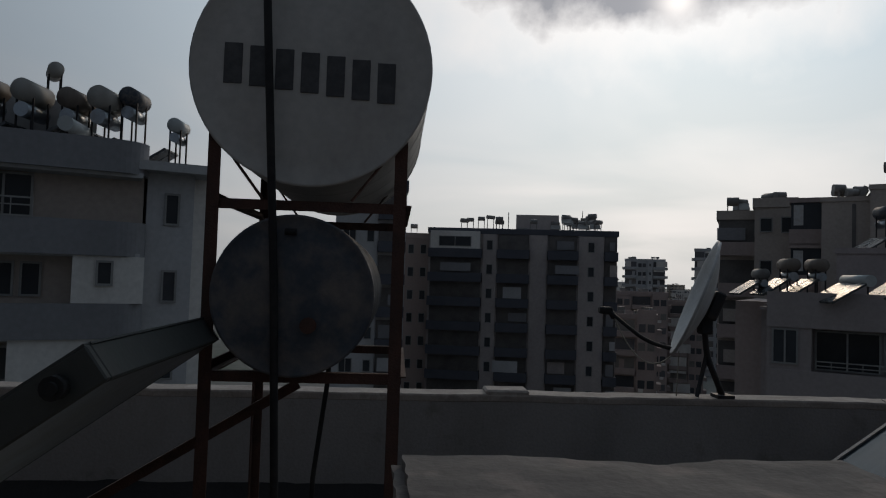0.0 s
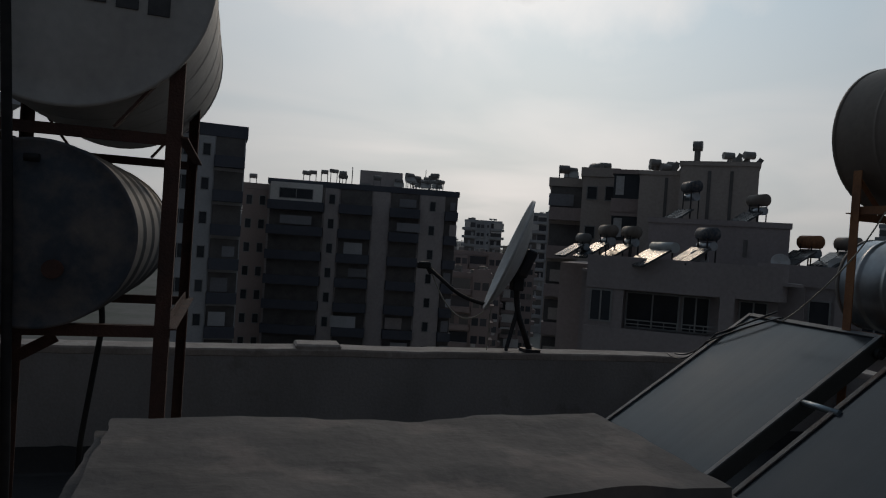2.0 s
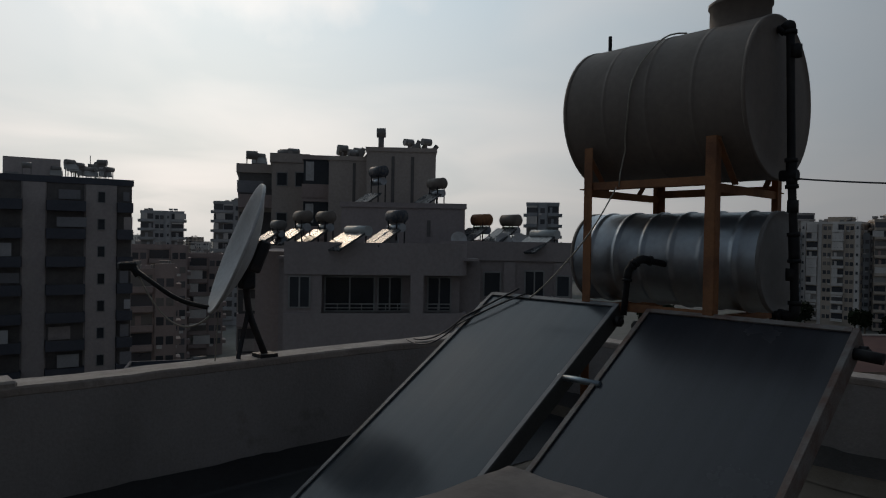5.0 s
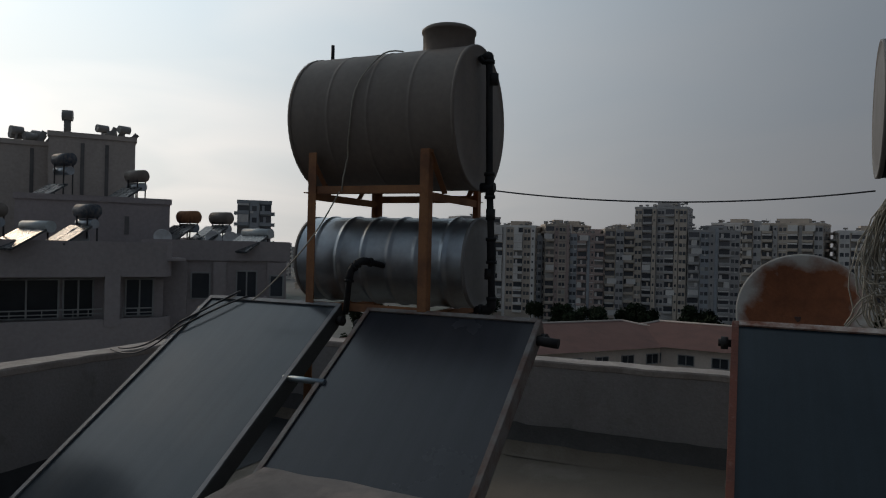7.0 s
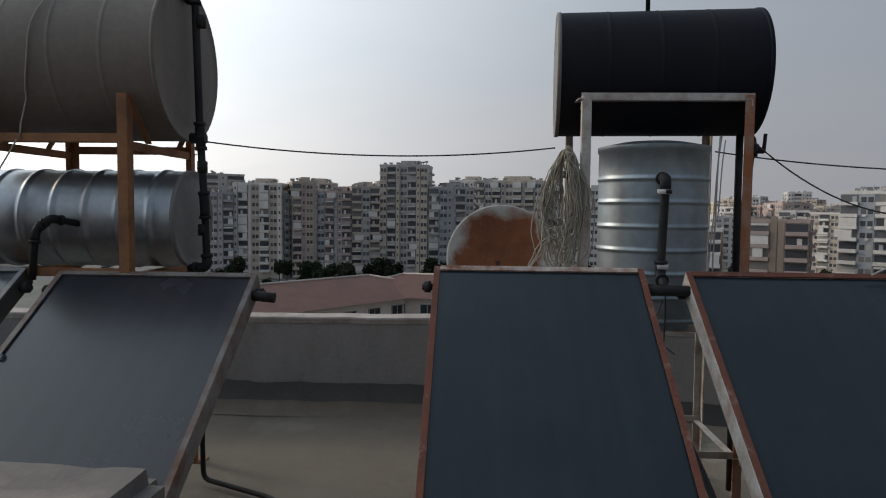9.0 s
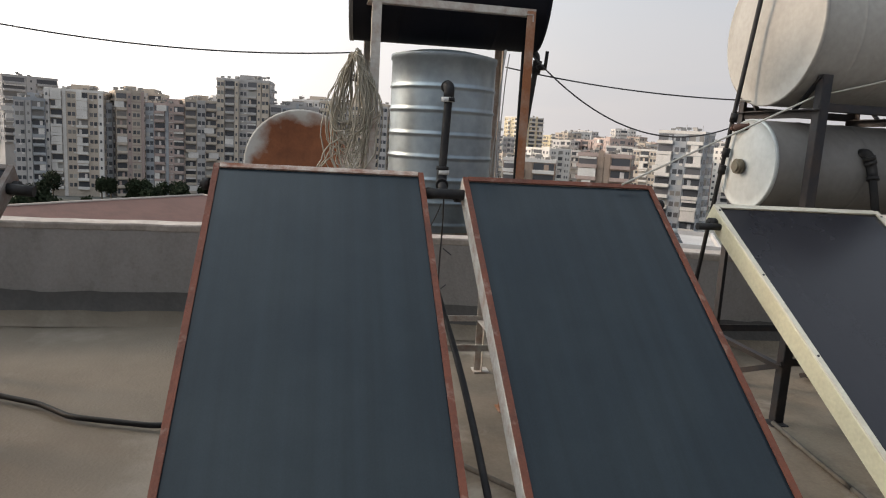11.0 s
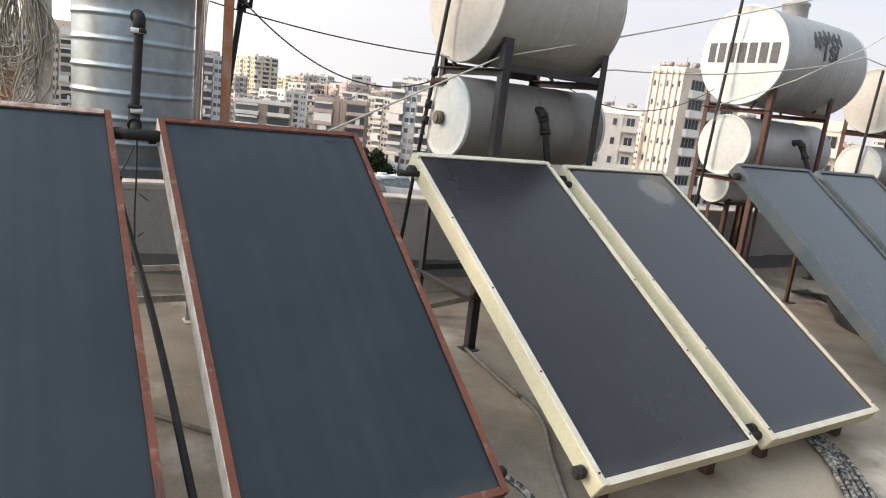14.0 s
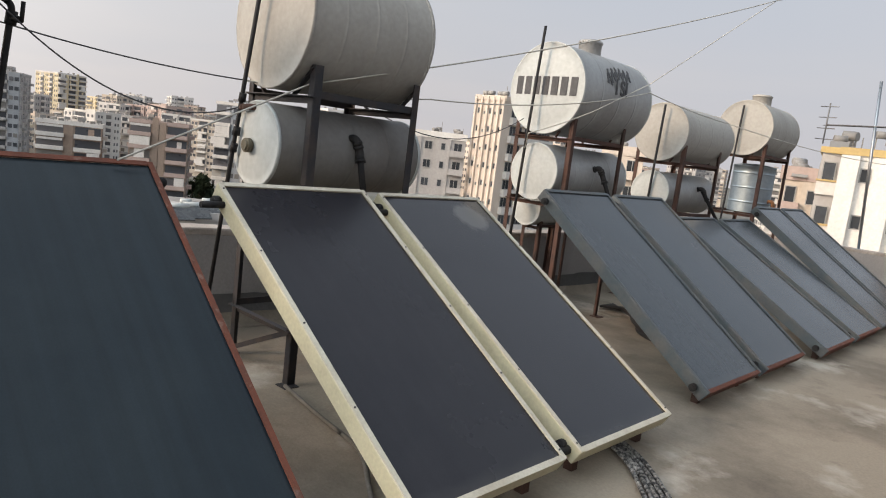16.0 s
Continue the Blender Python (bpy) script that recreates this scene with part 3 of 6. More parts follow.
parapet("wall_south", (LEFT_X, END_Y, 0), (W1_X, END_Y, 0), 0.75, (0, 1, 0), "low plastered parapet at the end of the roof")


def strip(name, x0, x1, y0, y1, h, mat, label, foot, dust=0.0):
    """Bitumen turned up a wall: an uneven upper edge and a foot lapped over the floor."""
    s = bmesh.new()
    along_x = abs(x1 - x0) > abs(y1 - y0)
    n = int(max(abs(x1 - x0), abs(y1 - y0)) / 0.08)
    rows = []
    for i in range(n + 1):
        k = i / n
        c = Vector((x0 + (x1 - x0) * k, y0 + (y1 - y0) * k, 0))
        top = h + 0.018 * noise.noise(c * 3) + 0.01 * noise.noise(c * 11)
        f = foot + 0.02 * noise.noise(c * 2 + Vector((5, 0, 0)))
        cut = (dust + 0.015 * noise.noise(c * 4)) if dust else 0.04
        d = Vector((0, -1, 0)) if along_x else Vector((-1, 0, 0))
        rows.append([s.verts.new(c + d * o + Vector((0, 0, z))) for o, z in ((0.012, top), (0.018, cut), (0.024, cut - 0.012), (0.05, 0.02), (f, 0.004))])
    for a1, b1 in zip(rows, rows[1:]):
        for j in range(4):
            face = s.faces.new((a1[j], b1[j], b1[j + 1], a1[j + 1]))
            face.smooth, face.material_index = True, 1 if dust and j else 0
    tagged(new(name, mesh_of(name, s, mat, M_floor)), label, "roofing strip", kind="structure")


for (x0_, y0_), (x1_, y1_) in zip(EAST, EAST[1:]):
    strip("trim_east", x0_, x1_, y0_, y1_, 0.24, M_bitumen, "grey bitumen strip along the foot of the parapet", 0.10, 0.10)
strip("trim_north", -3.5, W1_X, W2_Y, W2_Y, 0.19, M_tar, "black bitumen strip along the foot of the parapet", 0.8)

# concrete shaft beside the camera
blk = thing("concrete_shaft", (0.40, -0.09, 0), "rough cast concrete shaft with a worn flat top", "roof shaft")
bm = bmesh.new()
bmesh.ops.create_cube(bm, size=1, matrix=Matrix.Translation((0, 0, 0.575)) @ Matrix.Diagonal((0.86, 0.38, 1.15, 1)))
bmesh.ops.subdivide_edges(bm, edges=bm.edges, cuts=5, use_grid_fill=True)
for v in bm.verts:
    v.co += Vector((noise.noise(v.co * 4), noise.noise(v.co * 4 + Vector((9, 0, 0))), 0)) * 0.012
part("shaft_wall", bm, M_plaster, blk)
bm = bmesh.new()
bmesh.ops.create_cube(bm, size=1, matrix=Matrix.Translation((0.024, -0.01, 1.08)) @ Matrix.Diagonal((0.95, 0.452, 0.28, 1)))
bmesh.ops.bevel(bm, geom=list(bm.edges), offset=0.02, segments=2, affect="EDGES")
bmesh.ops.subdivide_edges(bm, edges=[e for e in bm.edges if e.calc_length() > 0.2], cuts=30, use_grid_fill=True)
for v in bm.verts:
    k = noise.noise(v.co * 3) * 0.015 + noise.noise(v.co * 14) * 0.009
    v.co += Vector((k, noise.noise(v.co * 5 + Vector((3, 3, 0))) * 0.02 + noise.noise(v.co * 16) * 0.008, noise.noise(v.co * 6) * 0.009 + noise.noise(v.co * 17) * 0.003 if v.co.z > 1.15 else 0))
part("cap_slab", bm, M_block, blk, "crumbling concrete cap slab")


# ---- solar collectors ----
bm = bmesh.new()
rod(bm, (0, 0, -0.003), (0, 0, 0.004), 0.005, 8)
RIVET = mesh_of("rivet", bm, M_black)


def collector(xt, zt, xb, zb, y0, y1, frame, glass, label, group, side=None, bottom=None, depth=0.09, lip=0.024, stubs=(1, 1, 1, 1), rivets=False, top=None, capping=None):
    """A flat collector from its upper edge (xt, zt) to its lower edge (xb, zb), y0 > y1."""
    ln = math.hypot(xt - xb, zt - zb)
    w = abs(y0 - y1)
    tilt = math.atan2(zt - zb, xt - xb)
    # local x up the slope, y along the row, z out of the glass
    m = Matrix.Translation((xb, (y0 + y1) / 2, zb)) @ Matrix.Rotation(-tilt, 4, "Y")
    ob = thing("solar_collector", m, label, "solar collector", group)
    side = side or (frame, frame)
    for sgn, mt in ((1, side[0]), (-1, side[1])):
        b = bmesh.new()
        box(b, (ln / 2, sgn * (w / 2 - lip / 2), -depth / 2), (ln, lip, depth), bevel=0.004)
        rail = part("side_rail", b, mt, ob)
        b = bmesh.new()
        box(b, (ln / 2, sgn * (w / 2 - lip * 0.6), 0.002), (ln - 0.004, lip * 1.2 - 0.004, 0.006))
        part("capping_strip", b, capping or mt, rail)
    for name, xx, mt in (("bottom_rail", lip / 2, bottom or frame), ("top_rail", ln - lip / 2, top or frame)):
        b = bmesh.new()
        box(b, (xx, 0, -depth / 2), (lip, w - 2 * lip - 0.002, depth), bevel=0.004)
        rail = part(name, b, mt, ob)
        b = bmesh.new()
        box(b, (xx, 0, 0.002), (lip * 1.2, w - 2.4 * lip, 0.006))
        part("capping_strip", b, capping or mt, rail)
    b = bmesh.new()
    bmesh.ops.create_grid(b, x_segments=8, y_segments=4, size=0.5, matrix=Matrix.Translation((ln / 2, 0, -0.006)) @ Matrix.Diagonal((ln - 2 * lip, w - 2 * lip, 1, 1)))
    for v in b.verts:
        v.co.z += 0.0015 * noise.noise(v.co * 2 + Vector((xt, y0, 0)))
    part("glass_pane", b, glass, ob, "dusty solar glass over a dark absorber")
    b = bmesh.new()
    box(b, (ln / 2, 0, -depth + 0.004), (ln - 2 * lip - 0.004, w - 2 * lip - 0.004, 0.006))
    part("back_sheet", b, M_galvdark, ob)
    for k, (xx, sgn) in enumerate(((ln - 0.09, 1), (ln - 0.09, -1), (0.09, 1), (0.09, -1))):
        if stubs[k]:
            b = bmesh.new()
            rod(b, (xx, sgn * w / 2, -depth / 2), (xx, sgn * (w / 2 + 0.05), -depth / 2), 0.016, 10)
            rod(b, (xx, sgn * (w / 2 + 0.012), -depth / 2), (xx, sgn * (w / 2 + 0.04), -depth / 2), 0.027, 12)
            part("pipe_stub", b, M_pipe, ob, "black header pipe stub")
    if rivets:
        for n in range(5):
            for sgn in (1, -1):
                o = new("rivet", RIVET)
                o.parent = ob
                o.location = (0.05 + n * (ln - 0.10) / 4, sgn * (w / 2 - lip * 0.6), 0.005)
    for sgn in (1, -1):
        b = bmesh.new()
        foot = (Matrix.Rotation(tilt, 3, "Y") @ Vector((0, 0, 1)))
        top = Vector((0.10, sgn * (w / 2 - 0.14), -depth + 0.004))
        drop = zb + (m.to_3x3() @ top).z
        bar(b, top, top - foot * (drop - 0.001), 0.05)
        part("foot", b, M_rust, ob)
    return ob


def stand(xf, xb, ys, z_top, rails, mat, label, group, w=0.05, feet=True, lean=0.0, brace=True, front_right=None):
    """A welded angle-iron stand: posts at the front (xf) and back (xb), rails at several heights."""
    y0, y1 = ys
    ob = thing("tank_stand", ((xf + xb) / 2, (y0 + y1) / 2, 0), label, "tank stand", group)
    ox, oy = (xf + xb) / 2, (y0 + y1) / 2
    hx, hy = abs(xb - xf) / 2, abs(y0 - y1) / 2
    for sx in (-1, 1):
        for sy in (-1, 1):
            b = bmesh.new()
            angle_iron(b, (sx * hx + sx * lean, sy * hy, 0), (sx * hx, sy * hy, z_top), w, 0.006, (-sx, -sy))
            if feet:
                box(b, (sx * hx + sx * lean, sy * hy, 0.004), (0.1, 0.1, 0.008))
            part("post", b, front_right if front_right and (sx, sy) == (-1, -1) else mat, ob)
    for z in rails:
        for sx in (-1, 1):
            b = bmesh.new()
            angle_iron(b, (sx * (hx - 0.011), -hy - 0.005, z), (sx * (hx - 0.011), hy + 0.005, z), w * 0.8, 0.006, (1, -1))
            part("long_rail", b, mat, ob)
        for sy in (-1, 1):
            b = bmesh.new()
            angle_iron(b, (-hx - 0.005, sy * (hy - 0.011), z + 0.004), (hx + 0.005, sy * (hy - 0.011), z + 0.004), w * 0.8, 0.006, (1, -1))
            part("cross_rail", b, mat, ob)
    if brace:
        for sx in (-1, 1):
            for sy in (-1, 1):
                b = bmesh.new()
                bar(b, (sx * hx * 0.96, sy * hy, z_top - 0.015), (sx * hx * 0.45, sy * hy, rails[0] + 0.01), 0.03, 0.008)
                part("saddle_brace", b, mat, ob)
    return ob


def tank(x, y0, y1, z, r, mat, end_mat, label, group, ribs=0, neck=0.0, neck_at=0.25, bulge=0.02, rim=0.004, end2=None, bung=False, yaw=0.0, name="water_tank"):
    """A lying cylindrical tank between y0 (the +y end) and y1."""
    ln = abs(y0 - y1)
    ob = thing(name, Matrix.Translation((x, (y0 + y1) / 2, z - r)) @ Matrix.Rotation(radians(yaw), 4, "Z"), label, "water tank", group)
    c = Matrix.Translation((0, -ln / 2, r)) @ TURN_Y
    prof = [(r, 0.0)]
    n = max(ribs, 1)
    if ribs:
        for k in range(ribs):
            h = ln * (k + 0.75) / (ribs + 0.5)
            prof += [(r, h - 0.03), (r, h - 0.015), (r + 0.008, h - 0.006), (r + 0.008, h + 0.006), (r, h + 0.015), (r, h + 0.03)]
    else:
        for k in (0.25, 0.5, 0.75):
            h = ln * k
            prof += [(r, h - 0.02), (r, h - 0.004), (r + 0.0025, h), (r, h + 0.004), (r, h + 0.02)]
    prof.append((r, ln))
    b = bmesh.new()
    lathe(b, prof, c, 56)
    part("shell", b, mat, ob)
    for sgn, mt in ((1, end_mat), (-1, end2 or end_mat)):
        b = bmesh.new()
        e = Matrix.Translation((0, sgn * ln / 2, r)) @ (TURN_Y if sgn > 0 else Matrix.Rotation(radians(90), 4, "X"))
        lathe(b, [(r - 0.001, -0.012), (r + rim, -0.012), (r + rim, 0.008), (r - 0.006, 0.008), (r - 0.014, 0.003), (r * 0.8, bulge * 0.45), (r * 0.45, bulge * 0.85), (0, bulge)], e, 56)
        part("end_plate", b, mt, ob)
    if neck:
        b = bmesh.new()
        t = Matrix.Translation((0, ln * (0.5 - neck_at), 2 * r - 0.04))
        lathe(b, [(neck, 0), (neck, 0.13), (neck + 0.008, 0.133), (neck + 0.008, 0.15), (neck * 0.9, 0.165), (0, 0.175)], t, 32)
        part("manhole_neck", b, mat, ob)
    if bung:
        b = bmesh.new()
        rod(b, (bung * 0.02, ln / 2, r * 0.95), (bung * 0.02, ln / 2 + 0.07, r * 0.95), 0.03, 14)
        rod(b, (bung * 0.02, ln / 2 + 0.03, r * 0.95), (bung * 0.02, ln / 2 + 0.06, r * 0.95), 0.042, 14)
        part("heater_plug", b, M_plug, ob, "dull brass heater plug")
    return ob


def drum(x, y, z0, z1, r, label, group, bands):
    """A standing galvanised cylinder with pressed ribs."""
    ob = thing("drum_tank", (x, y, z0), label, "water tank", group)
    h = z1 - z0
    prof = [(r, 0)]
    for c in bands:
        prof += [(r, c - 0.02), (r, c - 0.01), (r + 0.005, c - 0.004), (r + 0.005, c + 0.004), (r, c + 0.01), (r, c + 0.02)]
    prof += [(r, h - 0.03), (r + 0.006, h - 0.025), (r + 0.006, h), ]
    b = bmesh.new()
    lathe(b, prof, Matrix(), 56)
    part("shell", b, M_galv, ob)
    b = bmesh.new()
    lathe(b, [(r + 0.006, h), (r - 0.01, h + 0.004), (r * 0.6, h + 0.025), (0, h + 0.035)], Matrix(), 56)
    part("lid", b, M_galv, ob)
    b = bmesh.new()
    lathe(b, [(r, 0.0), (0, -0.001)], Matrix(), 40)
    part("base_plate", b, M_galvdark, ob)
    return ob


def pipe(pts, r, mat, label, name="pipe", category="pipe", radius=0.05, joints=True, group=""):
    """A pipe along points with thicker fittings at its bends."""
    ob = thing(name, pts[0], label, category, group)
    o = Vector(pts[0])
    loc = [Vector(p) - o for p in pts]
    b = bmesh.new()
    sweep(b, bend(loc, radius), r, 10)
    part("tube", b, mat, ob)
    if joints:
        for o1, p, q in zip(loc, loc[1:-1], loc[2:]):
            u, v = (o1 - p), (q - p)
            k = min(radius, u.length / 2, v.length / 2)
            b = bmesh.new()
            sweep(b, bend([p + u.normalized() * k * 1.25, p, p + v.normalized() * k * 1.25], k), r * 1.28, 12)
            for d in (u.normalized(), v.normalized()):
                rod(b, p + d * k * 1.1, p + d * k * 1.1 + d * r * 0.9, r * 1.55, 12)
            part("elbow", b, mat, ob)
    return ob


def cable(p, q, sag, r, mat, label, n=24, wob=0.0):
    p, q = Vector(p), Vector(q)
    pts = []
    for i in range(n + 1):
        k = i / n
        c = p.lerp(q, k)
        c.z -= sag * 4 * k * (1 - k)
        c += wob * Vector((noise.noise(c * 2), noise.noise(c * 2 + Vector((4, 0, 0))), noise.noise(c * 2 + Vector((0, 7, 0)))))
        pts.append(c)
    b = bmesh.new()
    sweep(b, pts, r, 6)
    return solid("cable", b, mat, label, "cable")


def number_bars(parent, spots, end, r, bulge, w, h):
    """Plain upright bars in place of a number painted on a tank's domed end; spots are (x, z) in the tank's own space."""
    sgn = 1 if end > 0 else -1
    for x, z in spots:
        b = bmesh.new()
        d2 = (x * x + (z - r) ** 2) / r ** 2
        box(b, (x, end + sgn * (bulge * max(1 - d2, 0) + 0.002), z), (w, 0.004, h), bevel=0.0015)
        part("number_bar", b, M_ink, parent, "dark painted bar")


ROW = "solar collectors in the long row"
STANDS = "tank stands in the long row"
TANKS = "water tanks in the long row"

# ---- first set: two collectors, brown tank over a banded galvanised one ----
# the two rails facing the gap are coloured dark for the shade there
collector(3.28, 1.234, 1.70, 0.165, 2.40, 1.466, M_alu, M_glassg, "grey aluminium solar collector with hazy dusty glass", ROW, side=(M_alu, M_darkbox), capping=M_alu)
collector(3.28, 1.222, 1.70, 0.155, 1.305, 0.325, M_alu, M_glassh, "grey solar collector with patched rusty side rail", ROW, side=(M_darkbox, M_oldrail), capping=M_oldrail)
stand(3.27, 4.05, (1.70, 0.95), 2.08, (1.85, 1.20), M_rustyel, "rust-streaked ochre steel stand carrying two tanks", STANDS)
tank(3.66, 1.835, 0.82, 2.295, 0.405, M_brown, M_brown, "brown-grey painted water tank on a rusty stand", TANKS, neck=0.15, neck_at=0.80)
tank(3.66, 1.88, 0.80, 1.475, 0.255, M_galvdark, M_greypaint, "banded galvanised hot water tank below a brown one", TANKS, ribs=6)

# ---- second set: rusty collectors, black tank, galvanised drum ----
collector(3.163, 1.283, 1.585, 0.155, -0.53, -1.474, M_rustfr, M_glass, "solar collector with a rusty red frame", ROW, top=M_toprail, stubs=(1, 1, 0, 1))
collector(3.163, 1.272, 1.588, 0.125, -1.66, -2.628, M_rustfr, M_glass, "solar collector with a rusty red frame peeling to white", ROW, side=(M_peel, M_rustfr), top=M_toprail, capping=M_rustfr)
stand(3.41, 4.03, (-1.225, -2.035), 2.10, (2.078, 0.96, 0.33), M_peel, "white steel stand gone rusty on one leg", STANDS, w=0.042, brace=False, front_right=M_rustpost)
tank(3.76, -1.14, -2.14, 2.262, 0.32, M_blacktank, M_greypaint, "black painted water tank on a white stand", TANKS, bulge=0.015, end2=M_blacktank, yaw=-4.5)
drum(3.66, -1.63, 0.97, 1.868, 0.275, "standing ribbed galvanised water drum", TANKS, (0.035, 0.15, 0.267, 0.381, 0.497, 0.618, 0.733))

# ---- third set: cream collectors, two white-ended tanks on a black stand ----
collector(3.075, 1.20, 1.42, 0.178, -2.92, -3.865, M_cream, M_glassd, "cream-framed solar collector with dark glass", ROW, depth=0.09, rivets=True, capping=M_creamlip)
collector(3.092, 1.186, 1.424, 0.172, -3.99, -4.925, M_cream, M_glassf, "cream-framed solar collector with a pale round reflection painted on its glass", ROW, depth=0.09, rivets=True, capping=M_creamlip)
stand(3.15, 3.85, (-3.50, -4.30), 1.88, (1.70, 0.33), M_black, "black steel stand carrying two pale tanks", STANDS)
tank(3.50, -3.42, -4.32, 2.14, 0.41, M_beige, M_beige, "large beige water tank on a black stand", TANKS, bulge=0.03)
tank(3.50, -3.37, -4.46, 1.40, 0.25, M_greypaint, M_white, "grey hot water tank with a white end and rusty plug", TANKS, bung=True)

# ---- fourth set: blue-grey collectors and a numbered white tank ----
collector(3.06, 1.285, 1.515, 0.13, -5.66, -6.62, M_bluefr, M_glassg, "blue-grey framed solar collector", ROW, bottom=M_rustfr)
collector(3.08, 1.28, 1.515, 0.125, -6.76, -7.69, M_bluefr, M_glassg, "blue-grey framed solar collector", ROW, bottom=M_rustfr)
stand(3.40, 4.05, (-6.45, -7.35), 2.05, (1.72, 1.12), M_rust, "rusty steel stand carrying two white tanks", STANDS, w=0.042)
tank(3.72, -6.40, -7.60, 2.16, 0.41, M_silver, M_white, "silver-grey water tank with a numbered white end", TANKS, neck=0.11, neck_at=0.5)
tank(3.72, -6.38, -7.60, 1.40, 0.26, M_silver, M_white, "silver-grey hot water tank with a white end", TANKS)

# ---- fifth set ----
collector(3.07, 1.095, 1.44, 0.12, -8.08, -9.02, M_bluefr, M_glassg, "grey framed solar collector", ROW, bottom=M_rustfr)
collector(3.07, 1.085, 1.44, 0.12, -9.18, -10.10, M_bluefr, M_glassg, "grey framed solar collector", ROW, bottom=M_rustfr)
stand(3.42, 4.02, (-8.75, -9.75), 1.90, (1.66, 1.06), M_rust, "rusty steel stand carrying two tanks", STANDS, w=0.042)
tank(3.72, -8.70, -10.0, 2.00, 0.33, M_beige, M_beige, "dusty beige water tank on a rusty stand", TANKS)
tank(3.72, -8.65, -9.9, 1.31, 0.235, M_silver, M_white, "grey hot water tank with a white end", TANKS)

# ---- sixth set ----
collector(3.07, 1.255, 1.45, 0.12, -10.22, -11.10, M_bluefr, M_glassg, "grey framed solar collector", ROW)
collector(3.07, 1.255, 1.45, 0.12, -11.18, -12.06, M_bluefr, M_glassg, "grey framed solar collector", ROW)
stand(3.40, 4.05, (-11.15, -12.15), 2.15, (1.92, 1.10), M_rust, "dark steel stand carrying a white tank", STANDS, w=0.042)
tank(3.72, -11.1, -12.2, 2.30, 0.38, M_beige, M_beige, "dusty white water tank with a short neck", TANKS, neck=0.13, neck_at=0.4)
drum(3.72, -11.75, 1.12, 1.80, 0.29, "standing galvanised water drum", TANKS, (0.15, 0.36, 0.57))

# ---- the separate set beside the shaft ----
collector(-0.73, 1.41, -2.29, 0.30, 1.19, 0.25, M_darkbox, M_glass, "grey solar collector beside the concrete shaft", "")
stand(-0.74, -0.04, (2.15, 1.17), 2.09, (1.83, 1.22), M_rust, "rust-brown steel stand carrying two tanks", "", w=0.042)
tank(-0.387, 2.30, 1.15, 2.312, 0.425, M_oldwhite, M_oldwhite, "big white water tank with a stencilled number", "", bulge=0.012)
tank(-0.42, 2.22, 1.12, 1.50, 0.278, M_lowtank, M_lowtank, "grey hot water tank with a scuffed blue end", "", end2=M_blueend, ribs=4)

# ---- fittings of the separate set ----
big = [o for o in scene.objects if o.name.startswith("water_tank") and o.parent is None]
first_tank, sixth_tank = big[-2], big[5]
number_bars(first_tank, [(-0.275 + 0.09 * k, 0.425 - 0.008 * k) for k in range(7)], -0.575, 0.425, 0.012, 0.064, 0.145)
pipe([(-0.44, 1.09, 0.02), (-0.45, 1.08, 0.85), (-0.48, 1.08, 1.56), (-0.54, 1.08, 2.52), (-0.55, 1.1, 2.78), (-0.53, 1.3, 2.8)], 0.014, M_pipe, "black hose hanging in front of the tank end", joints=False)
pipe([(-0.44, 2.05, 0.02), (-0.43, 2.05, 0.6), (-0.37, 2.05, 1.11), (-0.39, 2.05, 1.26)], 0.012, M_pipe, "thin black pipe below the hot tank", joints=False)
pipe([(-0.41, 1.09, 1.72), (-0.45, 1.09, 1.72)], 0.012, M_pipe, "short black pipe stub on the tank end", joints=False)
b = bmesh.new()
angle_iron(b, (-0.47, 1.65, 1.13), (-1.64, 1.65, 0.42), 0.04, 0.006, (1, 1))
angle_iron(b, (-1.64, 1.65, 0.42), (-1.64, 1.65, 0), 0.04, 0.006, (1, 1))
solid("strut", b, M_rust, "rusty steel strut leaning under the collector", "strut")
b = bmesh.new()
rod(b, (-0.36, 1.14, 1.4), (-0.36, 1.08, 1.4), 0.028, 14)
solid("heater_plug", b, M_rust, "rusty heater plug in the blue tank end", "plug")

# ---- fittings of the first set ----
pipe([(3.42, 1.28, 1.45), (3.30, 1.36, 1.48), (3.28, 1.42, 1.42), (3.26, 1.43, 1.18)], 0.017, M_pipe, "black elbow pipe from the galvanised tank")
pipe([(3.60, 0.80, 2.60), (3.60, 0.75, 2.64), (3.60, 0.73, 1.91), (3.60, 0.71, 1.55), (3.60, 0.70, 1.22), (3.60, 0.80, 1.22)], 0.020, M_pipe, "black pipe down the end of the tanks")
pipe([(3.60, 0.78, 1.90), (3.60, 0.70, 1.90)], 0.028, M_pipe, "black tee at the tank outlet", joints=False)
for z_ in (2.50, 1.75, 1.42):
    b = bmesh.new()
    rod(b, (3.60, 0.72, z_ - 0.03), (3.60, 0.72, z_ + 0.03), 0.027, 10)
    solid("pipe_coupling", b, M_pipe, "black coupling on the pipe", "pipe fitting")
b = bmesh.new()
sweep(b, [Vector((3.66 + math.cos(a_) * 0.414, 1.30 + 0.17 * k / 14 + 0.008 * math.sin(k), 2.30 + math.sin(a_) * 0.414)) for k, a_ in ((k, radians(95 + 8.6 * k)) for k in range(15))] + [Vector((3.28, 1.48, 1.93)), Vector((3.27, 1.48, 1.86))], 0.0045, 6)
solid("cable", b, M_cable, "thin pale wire laid over the brown tank", "cable")
cable((3.27, 1.48, 1.86), (3.10, 1.95, 1.24), 0.06, 0.004, M_cable, "thin pale wire below the brown tank", wob=0.02)
b = bmesh.new()
